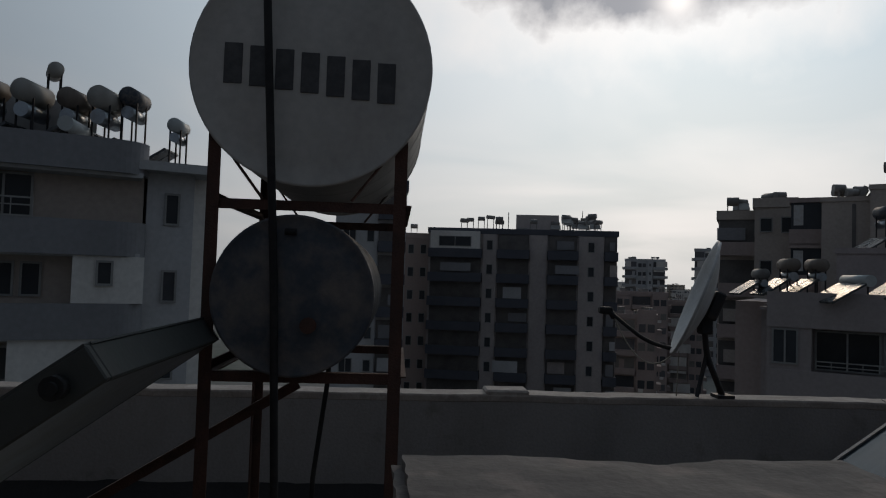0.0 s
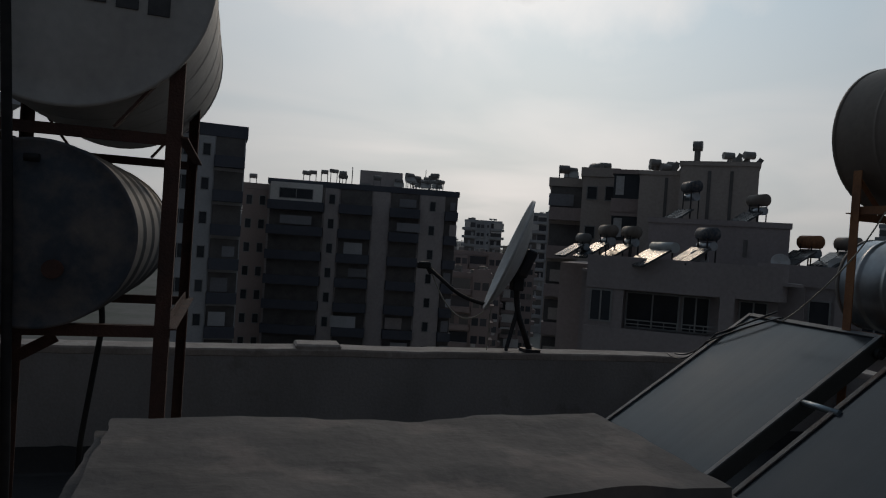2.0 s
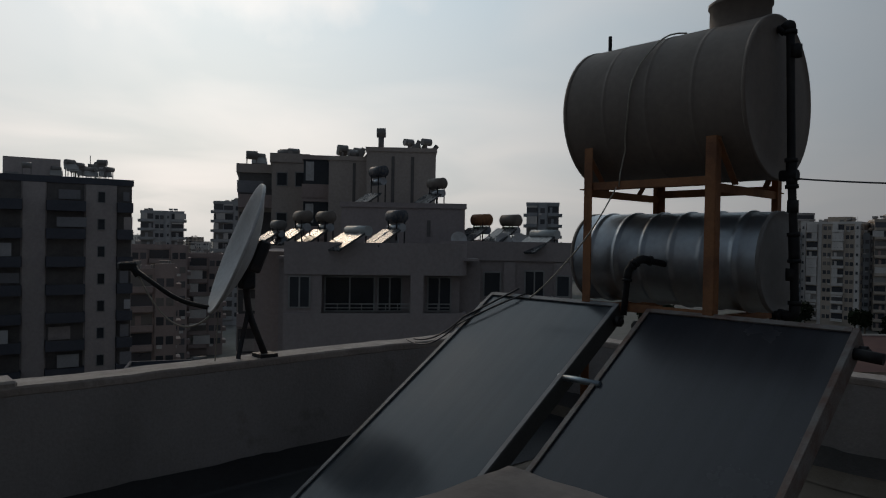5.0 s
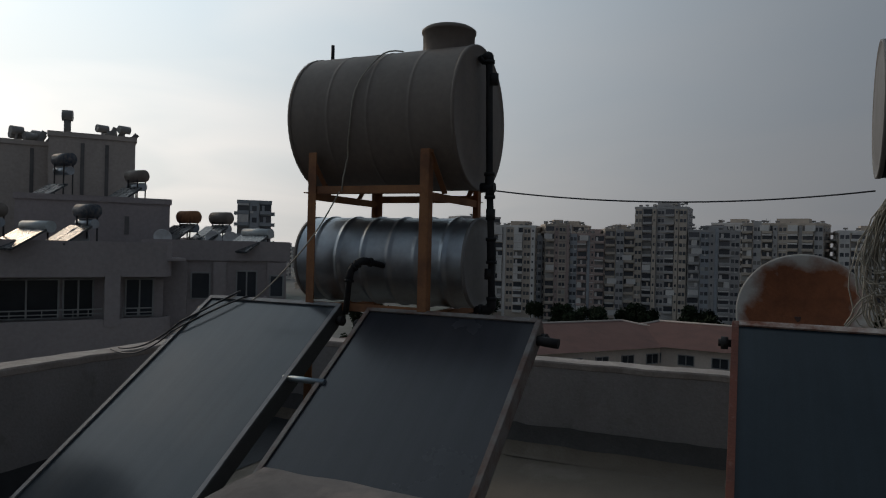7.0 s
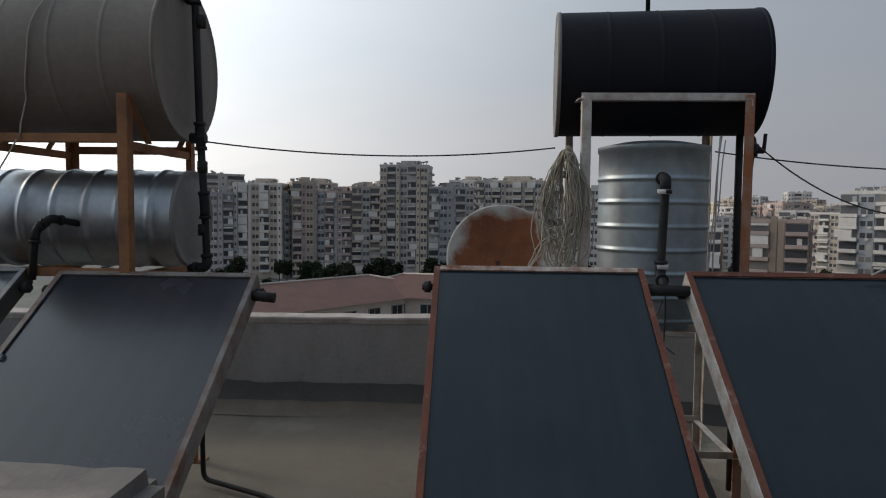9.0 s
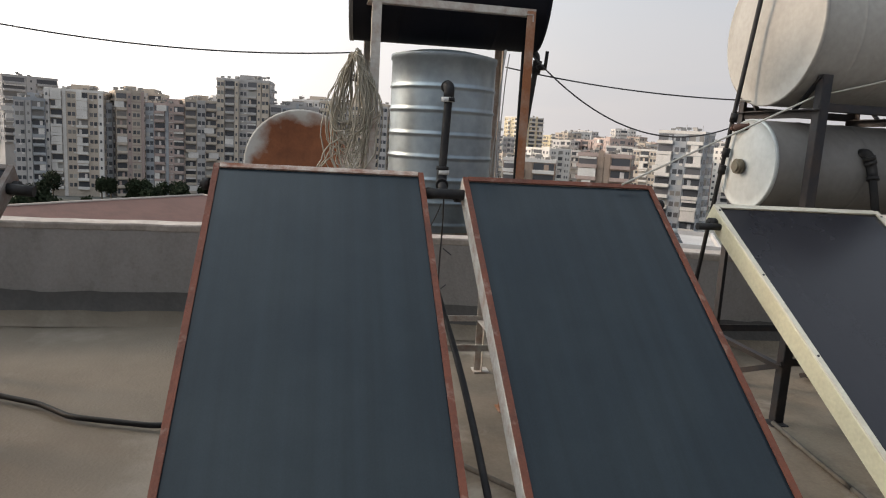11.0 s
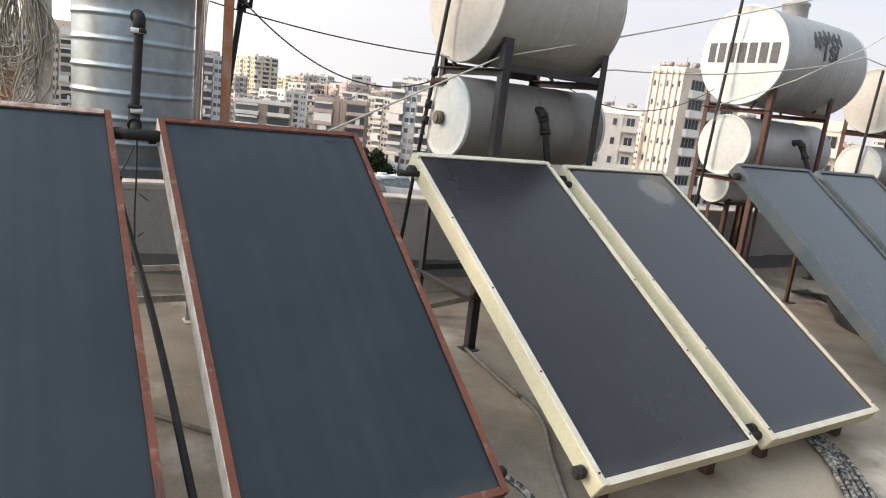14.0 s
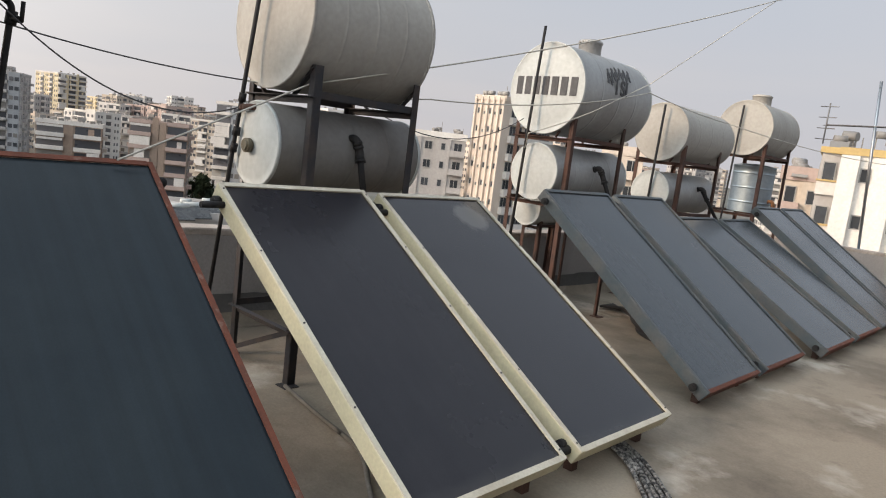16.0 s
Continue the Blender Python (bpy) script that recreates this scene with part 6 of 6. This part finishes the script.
stair_block(24.0, 28.6, 6.8, 6, 3.4, 0.4, M_wmauve, "grey flat-roofed stair head", ((1.4, 2.2, 0.9),), 0, 7)
block(83.4, 224.2, 13, 14, 9.0, 11, heading(87, 233), M_wgrey, "distant grey tower in the haze", single=False, tanks=3, bays="bwsb")
block(91.5, 194, 8, 12, 11.6, 12, heading(95, 198), M_wgrey, "distant grey slab of flats", single=False, tanks=2, bays="bbw")
block(139.8, 112.9, 8.3, 10, 11.2, 12, heading(140, 112), M_tblue, "distant blue-grey tower in the haze", single=False, bays="bwb")
block(46, 141, 22, 12, -1, 8, heading(46, 141), M_wpink, "distant low brownish block", single=False, tanks=4, bays="bwbwbw")
block(60, 150, 18, 12, -3, 8, heading(60, 150), M_wpink, "distant low brownish block", single=False, tanks=3, bays="wbwbw")
block(20, 110, 16, 12, -6, 6, heading(20, 110), M_wpink, "low brown block down the street", single=False, tanks=3, bays="wbwbw")
block(34, 105, 14, 12, -4, 7, heading(34, 105), M_wpink, "low brown block down the street", single=False, tanks=3, bays="bwbw")


def balcony_neighbour():
    """The grey block with a long railed balcony that curves at its corner."""
    m = Matrix.Translation((19.4, 24.9, 0)) @ Matrix.Rotation(radians(180 - 214), 4, "Z")
    ob = thing("apartment_building", m, "grey apartment block with a long railed balcony", "building")
    b = bmesh.new()
    box(b, (-0.2, 5.4, (GROUND_Z + 0.6) / 2), (8.6, 9.0, 0.6 - GROUND_Z))
    part("wall", b, M_wmauve, ob)
    b = bmesh.new()
    box(b, (0.2, 5.0, 0.66), (9.4, 9.8, 0.12))
    part("roof", b, M_wmauve, ob)
    b = bmesh.new()
    box(b, (-4.9, 6.5, (GROUND_Z + 0.9) / 2), (1.6, 9.0, 0.9 - GROUND_Z))
    part("side_wing", b, M_wpink, ob)
    b = bmesh.new()
    box(b, (-3.35, 0.5, (GROUND_Z + 0.4) / 2), (1.7, 1.0, 0.4 - GROUND_Z))
    part("pier", b, M_wmauve, ob)
    for k in range(7):
        z = 0.0 - 3.0 * k
        b = bmesh.new()
        rounded_band(b, -4.2, 4.4, 1.0, z - (0.1 if k == 0 else 0.65), z + 1.40 if k == 0 else z + 1.12, 1.1)
        part("balcony_front", b, M_wmauve, ob, "grey rendered balcony band")
        b = bmesh.new()
        box(b, (0.4, 0.55, z - 0.02), (7.0, 0.9, 0.16))
        part("balcony_floor", b, M_wmauve, ob)
        zc = z - 1.0
        add_window(ob, -3.5, -0.005, zc + 0.1, 1.0, 1.5)
        for x_, w_ in ((-1.2, 2.4), (0.7, 1.2), (3.1, 1.2)):
            add_window(ob, x_, 0.89, zc - 0.05, w_, 1.7)
        b = bmesh.new()
        box(b, (1.9, 0.0, zc - 0.05), (0.6, 0.3, 2.3))
        part("column", b, M_wmauve, ob)
        b = bmesh.new()
        railing(b, 3.9, -0.4, -0.05, zc - 0.92, 0.5, 0.5)
        part("railing", b, M_wframe, ob, "white steel railing")
        b = bmesh.new()
        railing(b, 1.2, 2.9, -0.05, zc - 0.92, 0.5, 0.5)
        part("railing", b, M_wframe, ob, "white steel railing")


balcony_neighbour()
block(25.6, 22.3, 6.4, 10, 0.85, 7, heading(26, 22), M_wmauve, "grey wing of an apartment block", "nwnbs", (1.6, 1.0, 0.5, 1.6, 0.8), parapet_h=0.8, pil=0.15)

block(19.0, 37.5, 15, 12, -8.0, 5, 205, M_band, "low dark building with a flat cluttered roof", "wbwbw", tanks=3, parapet_h=0.4)

# solar heaters on the neighbours' roofs
for hx, hy, hz, hs, hu, ht, htxt in (
        (17.25, 27.9, 1.2, 0.72, 0.12, M_brown, "brown solar heater on a neighbouring roof"), (18.15, 27.3, 1.2, 0.72, 0.12, M_brown, "brown solar heater on a neighbouring roof"),
        (16.3, 28.5, 1.2, 0.6, -0.1, M_greypaint, "grey solar heater on a neighbouring roof"), (20.95, 25.4, 1.2, 0.78, 0.12, M_blueend, "dark grey solar heater on a neighbouring roof"),
        (27.5, 26.0, 1.4, 0.82, -0.1, M_rustyel, "orange rusted solar heater tank on a stand"), (28.7, 24.9, 1.4, 0.82, -0.1, M_brown, "dark brown solar heater tank on a stand"),
        (25.2, 32.5, 3.4, 0.85, 0.75, M_blueend, "dark solar heater on a stair head"), (27.9, 30.2, 3.4, 0.85, 0.1, M_brown, "dark solar heater on a stair head"),
        (-9.35, 23.0, 5.05, 0.80, 0.95, M_blueend, "blue solar heater tank on the beige block"), (-10.1, 22.6, 5.05, 0.95, 0.5, M_beige, "large pale solar heater on the beige block"),
        (-11.0, 22.3, 5.05, 0.85, 0.55, M_brown, "brown solar heater on the beige block"), (-12.1, 21.7, 5.05, 0.9, 0.5, M_beige, "pale solar heater on the beige block"),
        (-13.2, 21.2, 5.05, 0.85, 0.6, M_brown, "brown solar heater on the beige block"), (-7.95, 23.4, 5.05, 0.62, 0.45, M_white, "small pale solar heater on the beige block")):
    heater((hx, hy, hz), -94, htxt, ht, hs, up=hu)
heater((-11.9, 22.6, 7.25), -60, "small pale tank on top of the stair head", M_beige, 0.62, False, -0.2, False)


def flat_heater(at, turn, label):
    """A low heater: tank lying right above its collectors."""
    ob = thing("solar_heater", Matrix.Translation(at) @ Matrix.Rotation(radians(turn), 4, "Z"), label, "solar heater", "solar heaters on the neighbouring roofs")
    b = bmesh.new()
    rod(b, (-0.9, 0, 0.95), (0.9, 0, 0.95), 0.24, 18)
    part("tank", b, M_white, ob)
    b = bmesh.new()
    box(b, (0, -0.9, 0.42), (1.9, 1.6, 0.09), Matrix.Rotation(radians(30), 3, "X"))
    part("collector", b, M_heaterglass, ob)
    for sx in (-0.7, 0.7):
        b = bmesh.new()
        bar(b, (sx, 0, 0), (sx, 0, 0.8), 0.05)
        part("post", b, M_black, ob)


flat_heater((19.1, 26.0, 1.0), -93, "low white solar heater on a neighbouring roof")
flat_heater((22.6, 42.6, -8.0), -95, "low bright solar heater on a lower roof")
flat_heater((24.0, 39.5, -8.0), -93, "low bright solar heater on a lower roof")
flat_heater((27.6, 21.6, 1.0), -97, "low white solar heater on a neighbouring roof")
flat_heater((-13.5, 21.0, 5.05), -85, "low white solar heater on the beige block")
flat_heater((-10.6, 21.5, 5.05), -85, "low white solar heater on the beige block")
for k, (x_, y_, z_) in enumerate(((20.4, 25.2, 0.8), (25.0, 25.2, 0.9), (27.4, 24.2, 0.9), (28.0, 23.6, 0.9))):
    o = dish((x_, y_, z_ + 0.75), (-0.5, -0.75, 0.45), 0.42, M_dish, M_black, "small grey satellite dish on a neighbouring roof")
    b = bmesh.new()
    rod(b, (x_ + 0.12, y_ + 0.16, z_), (x_ + 0.12, y_ + 0.16, z_ + 0.7), 0.03, 8)
    solid("dish_mast", b, M_black, "thin steel mast of a satellite dish", "mast")
b = bmesh.new()
rod(b, (28.5, 36.6, 7.5), (28.5, 36.6, 8.55), 0.2, 10)
rod(b, (28.3, 36.8, 8.8), (28.7, 36.4, 8.8), 0.33, 16)
solid("roof_tank", b, M_tankfar, "small tank on a post above the stair tower", "water tank")

# towers beyond the red roofs
rnd = random.Random(17)
for x, y, w, zt, mt, second_, txt, turn, bays in (
        (241.5, 90.3, 8.5, 5.6, M_tblue, M_tgrey, "blue-grey", 6, "wsb"), (245.7, 78.3, 17.4, 9.2, M_tbeige, M_twhite, "beige and white", 12, "sbnwbws"), (252, 68.2, 7, 4.9, M_tgrey, M_tblue, "grey", -6, "wb"),
        (250.2, 62.3, 8.8, 10.0, M_tbeige, M_tpink, "pinkish", -8, "bswn"), (252.7, 51.8, 12.9, 6.7, M_tpink, M_tblue, "pinkish", 14, "wbnsb"), (254.8, 40.3, 10.5, 8.6, M_tbeige, M_tgrey, "beige", -10, "bwb"),
        (256.7, 26.2, 18.2, 16.8, M_tgrey, M_tbeige, "tall grey", 8, "wbswbsw"), (257.9, 8.3, 17.4, 8.7, M_tgrey, M_tblue, "grey", -12, "bwsnbw"), (257.8, -13.0, 25.0, 11.3, M_tbeige, M_tgrey, "beige", 10, "bwbswbnbw"),
        (256, -38, 17, 9, M_tbeige, M_twhite, "beige", -8, "wbsbw"), (252, -56, 17, 8, M_tgrey, M_tblue, "grey", 12, "bwsbw"), (286, 68, 16, 11, M_tbeige, M_tgrey, "beige", 12, "bwsb"), (296, 40, 18, 10.5, M_twhite, M_tbeige, "white", -10, "bwsb"), (300, 3, 16, 13, M_tbeige, M_twhite, "beige", 10, "bwsb")):
    far_block(x, y, w, 16, zt, 13, heading(x, y) + turn, mt, txt + " high-rise apartment tower", bays, M_twhite if second_ is M_twhite else mt, second_, 7, (w * 0.1, w * 0.4, 6.0, 2.4))
for x, y, w, d, zt, mt, balc_, txt, turn, bays in (
        (459, -144, 20, 18, 17.4, M_tyellow, M_twhite, "yellow", -42, "bnbnb"), (167.2, -53, 13.0, 10, -3.4, M_tbrown, M_twhite, "brownish", 4, "bnb"), (156, -68.2, 12.4, 11, -1.0, M_tbrown, M_tpink, "brownish pink", 6, "bnnb"),
        (170.4, -95.5, 12.0, 12, 6.0, M_tblue, M_twhite, "grey and white", 14, "bwb"), (506, -241, 11, 12, 9.4, M_tbeige, M_tpink, "pinkish", 30, "wbw"), (384, -98, 14, 12, 3, M_tgrey, M_twhite, "grey", 34, "wbw"),
        (373, -135, 12, 12, 3, M_twhite, M_twhite, "white", 34, "wb"), (358, -172, 15, 12, 3, M_tbeige, M_twhite, "beige", 34, "wbw"), (343, -200, 13, 12, 6, M_tgrey, M_twhite, "grey", 30, "wbw"), (340, -128, 12, 12, -2, M_twhite, M_tgrey, "white", 25, "bsb"),
        (300, -150, 12, 12, 0.5, M_tbeige, M_twhite, "beige", 25, "wbw"), (285, -165, 10, 12, -3, M_tpink, M_twhite, "pinkish", 25, "bwb")):
    far_block(x, y, w, d, zt, 12, heading(x, y) + turn, mt, txt + " apartment block in the dense city", bays, balc_, mt, 4)
block(77.8, -78.8, 9.4, 12, 3.2, 10, heading(77, -78), M_tgrey, "grey apartment block with roof tanks", "swsb", tanks=6, trim=M_wwhite, pil=0.2)


def ribbed_tower():
    """The tall cream tower: a sunlit ribbed face with small windows and a face of wide windows over pale spandrels."""
    z1, z0 = 9.8, GROUND_Z
    ob = thing("apartment_building", Matrix.Translation((74.3, -83.2, 0)) @ Matrix.Rotation(radians(180 - 358), 4, "Z"), "tall cream apartment tower with upright ribs", "building")
    b = bmesh.new()
    box(b, (2.9, 7.2, (z0 + z1) / 2), (5.8, 14.4, z1 - z0))
    part("wall", b, M_wcream, ob)
    for x in (0.0, 1.2, 2.4, 3.55, 4.65, 5.6):
        b = bmesh.new()
        box(b, (x + 0.1, -0.17, (z0 + z1 + 0.5) / 2), (0.34, 0.34, z1 + 0.5 - z0))
        part("rib", b, M_wcream, ob)
    for k in range(12):
        z = z1 - 1.7 - 2.8 * k
        for x in (0.75, 3.05, 5.2):
            add_window(ob, x, -0.01, z, 0.5, 0.9, panes=1)
        for x in (1.9, 4.0):
            add_window(ob, x, -0.01, z - 0.3, 0.3, 0.5, panes=1)
        for y in (3.4, 7.4, 11.4):
            add_window(ob, 5.81, y, z + 0.1, 3.2, 1.5, 90, panes=4)
            b = bmesh.new()
            box(b, (6.15, y, z - 1.25), (0.7, 3.7, 1.1))
            part("spandrel", b, M_twhite, ob)
    b = bmesh.new()
    ring(b, 6.2, 14.8, 7.2, z1, z1 + 0.7)
    bmesh.ops.translate(b, verts=b.verts, vec=(2.9, 0, 0))
    part("roof_parapet", b, M_wcream, ob)
    b = bmesh.new()
    for x, y in ((0.8, 1.2), (2.1, 0.9), (3.6, 1.4), (4.8, 1.0)):
        rod(b, (x - 0.5, y, z1 + 1.15), (x + 0.5, y + 0.1, z1 + 1.15), 0.36, 12)
        bar(b, (x, y, z1), (x, y, z1 + 0.9), 0.1)
    for y in (3.0, 5.5, 8.0):
        rod(b, (5.0, y - 0.5, z1 + 1.25), (5.1, y + 0.5, z1 + 1.25), 0.4, 12)
        bar(b, (5.0, y, z1), (5.0, y, z1 + 0.9), 0.1)
    rod(b, (4.2, 2, z1), (4.2, 2, z1 + 2.4), 0.05, 5)
    tagged(part("roof_clutter", b, M_tankfar, ob), kind="stuff")


ribbed_tower()
block(40, -71, 4.5, 10, 3.4, 9, heading(40, -71), M_wcream, "cream apartment block behind the tanks", "wb", tanks=2)
block(17.0, -58.2, 3.0, 10, 2.6, 9, heading(17, -58), M_tbeige, "beige apartment block with brown balconies", "bs", balc_mat=M_tpink, tanks=4)
front = block(12.95, -51.4, 2.2, 12, 4.5, 9, heading(13, -51), M_tgrey, "grey apartment front with ochre-trimmed windows", "ww", tanks=4, trim=M_yellow, win=(1.1, 1.3), parapet_h=0.25)
for k in range(8):
    b = bmesh.new()
    box(b, (0, -0.12, 1.95 - 2.9 * k), (2.3, 0.24, 0.85))
    part("spandrel", b, M_twhite, front)
    b = bmesh.new()
    box(b, (0, -0.16, 2.46 - 2.9 * k), (2.4, 0.32, 0.12))
    part("ochre_band", b, M_yellow, front, "ochre painted band under the windows")
block(10.3, -50.0, 4.4, 12, 4.4, 9, heading(10, -52), M_wwhite, "white apartment block with tall piers", "nwnwn", (0.9, 0.7, 1.0, 0.7, 0.5), balc_mat=M_wwhite, tanks=5, pil=0.45, win=(0.65, 0.9), trim=M_yellow, parapet_h=0.3)
block(54.5, -28.4, 13, 10, -6.7, 5, heading(54, -28), M_tgrey, "lower flat roof crowded with solar panels", "wbwbw", parapet_h=0.5)
for k in range(5):
    flat_heater((53.0 + 0.9 * k, -24.4 - 1.9 * k, -6.7), -97, "low solar heater on the lower flat roof")
for k in range(3):
    heater((55.2 + 0.9 * k, -25.6 - 2.4 * k, -6.7), -97, "small pale solar heater on the lower flat roof", M_white, 0.6)

rnd = random.Random(5)
for k in range(150):
    az_, dist = radians(rnd.uniform(-25, 178)), rnd.uniform(330, 800)
    x, y = dist * math.sin(az_), dist * math.cos(az_)
    tall = rnd.uniform(-9, 16)
    if math.degrees(az_) < 60:
        tall = tall * 0.3 - 3
    block(x, y, rnd.uniform(11, 22), 14, tall, 9, heading(x, y) + rnd.uniform(-35, 35), rnd.choice((M_tgrey, M_tbeige, M_twhite, M_wcream, M_tpink, M_twhite)), "far apartment block in the hazy city", rnd.choice(("bwsb", "wbw", "sbwbs", "bsb", "wbsw")), single=False, tanks=3)


rnd = random.Random(29)
for k in range(130):
    az_, dist = radians(rnd.uniform(98, 152)), rnd.uniform(330, 900)
    x, y = dist * math.sin(az_), dist * math.cos(az_)
    block(x, y, rnd.uniform(11, 20), 13, rnd.uniform(-9, 6) + dist * 0.006, 8, heading(x, y) + rnd.uniform(35, 65), rnd.choice((M_twhite, M_wcream, M_tyellow, M_tpink, M_tbeige, M_tgrey)), "far sunlit apartment block in the dense city", rnd.choice(("bwsb", "wbw", "bsb", "wbsw")), single=False, tanks=3)


def school(cx, cy, w, d, z_eave, facing):
    """A long low building with a hipped red roof."""
    m = Matrix.Translation((cx, cy, 0)) @ Matrix.Rotation(radians(180 - facing), 4, "Z")
    ob = thing("school_building", m, "long cream building with a hipped red tiled roof", "building")
    b = bmesh.new()
    box(b, (0, d / 2, (z_eave + GROUND_Z) / 2), (w, d, z_eave - GROUND_Z))
    part("wall", b, M_wcream, ob)
    b = bmesh.new()
    o, r = 0.8, 1.7
    e = [b.verts.new(p) for p in ((-w / 2 - o, -o, z_eave), (w / 2 + o, -o, z_eave), (w / 2 + o, d + o, z_eave), (-w / 2 - o, d + o, z_eave))]
    t = [b.verts.new(p) for p in ((-w / 2 + d / 2, d / 2, z_eave + r), (w / 2 - d / 2, d / 2, z_eave + r))]
    b.faces.new((e[0], e[1], t[1], t[0]))
    b.faces.new((e[1], e[2], t[1]))
    b.faces.new((e[2], e[3], t[0], t[1]))
    b.faces.new((e[3], e[0], t[0]))
    b.faces.new(e[::-1])
    part("roof", b, M_tile, ob)
    w2, d2 = w / 2, d / 2
    for p, q in (((-w2 - o, -o, z_eave), (-w2 + d2, d2, z_eave + r)), ((w2 + o, -o, z_eave), (w2 - d2, d2, z_eave + r)), ((-w2 + d2, d2, z_eave + r), (w2 - d2, d2, z_eave + r))):
        b = bmesh.new()
        rod(b, p, q, 0.13, 8)
        part("ridge_cap", b, M_wbeige, ob, "pale mortared ridge tiles")
    for k in range(int(w / 3)):
        add_window(ob, -w / 2 + 3 * (k + 0.5), -0.01, z_eave - 1.15, 1.5, 1.0)


school(60.8, 12.4, 34, 13, -7.5, 219.8)
school(66.8, -4.5, 38, 13, -7.47, 276.9)


def tree(x, y, h, seed):
    """A tapered trunk with limbs and a ragged crown of many leaf clumps."""
    rnd = random.Random(seed)
    ob = thing("tree", (x, y, GROUND_Z), "dark green tree between the buildings", "tree", "trees between the buildings")
    b = bmesh.new()
    rod(b, (0, 0, 0), (0, 0, h * 0.55), 0.3, 8, 0.15)
    for k in range(5):
        a1 = rnd.uniform(0, 6.28)
        rod(b, (0, 0, h * rnd.uniform(0.3, 0.5)), (math.cos(a1) * h * 0.22, math.sin(a1) * h * 0.22, h * rnd.uniform(0.6, 0.75)), 0.12, 6, 0.05)
    part("trunk", b, M_bark, ob)
    vs, fs = [], []
    for k in range(750):
        d1 = Vector((rnd.gauss(0, 1), rnd.gauss(0, 1), rnd.gauss(0, 1))).normalized() * rnd.uniform(0.45, 1.0) * (0.8 + 0.4 * noise.noise(Vector((k * 0.1, seed, 0))))
        c = Vector((d1.x * h * 0.3, d1.y * h * 0.3, h * 0.66 + d1.z * h * 0.36))
        u = Vector((rnd.gauss(0, 1), rnd.gauss(0, 1), rnd.gauss(0, 1))).normalized()
        v = u.orthogonal().normalized()
        s = h * rnd.uniform(0.025, 0.055)
        n = len(vs)
        vs += [c - u * s, c + v * s * 0.7, c + u * s, c - v * s * 0.7]
        fs.append((n, n + 1, n + 2, n + 3))
    me = bpy.data.meshes.new("crown")
    me.from_pydata(vs, [], fs)
    me.materials.append(M_leaf)
    o = new("crown", me)
    o.parent = ob
    return ob


rnd = random.Random(11)
TREES = [tree(0, 0, rnd.uniform(6.5, 10.5), k) for k in range(5)]
for t_ in TREES:
    t_.location = (rnd.uniform(190, 230), rnd.uniform(-30, 80), GROUND_Z)
for k in range(260):
    dist, az_ = rnd.uniform(110, 240), radians(rnd.uniform(58, 118))
    copy_thing(rnd.choice(TREES), Matrix.Translation((dist * math.sin(az_), dist * math.cos(az_), GROUND_Z)) @ Matrix.Rotation(rnd.uniform(0, 6.28), 4, "Z"))
for k in range(16):
    dist, az_ = rnd.uniform(60, 120), radians(rnd.uniform(10, 34))
    copy_thing(rnd.choice(TREES), Matrix.Translation((dist * math.sin(az_), dist * math.cos(az_), GROUND_Z)) @ Matrix.Rotation(rnd.uniform(0, 6.28), 4, "Z"))
for k in range(14):
    copy_thing(rnd.choice(TREES), Matrix.Translation((118 + rnd.uniform(-14, 14), -62 + rnd.uniform(-9, 9), GROUND_Z)) @ Matrix.Rotation(rnd.uniform(0, 6.28), 4, "Z"))
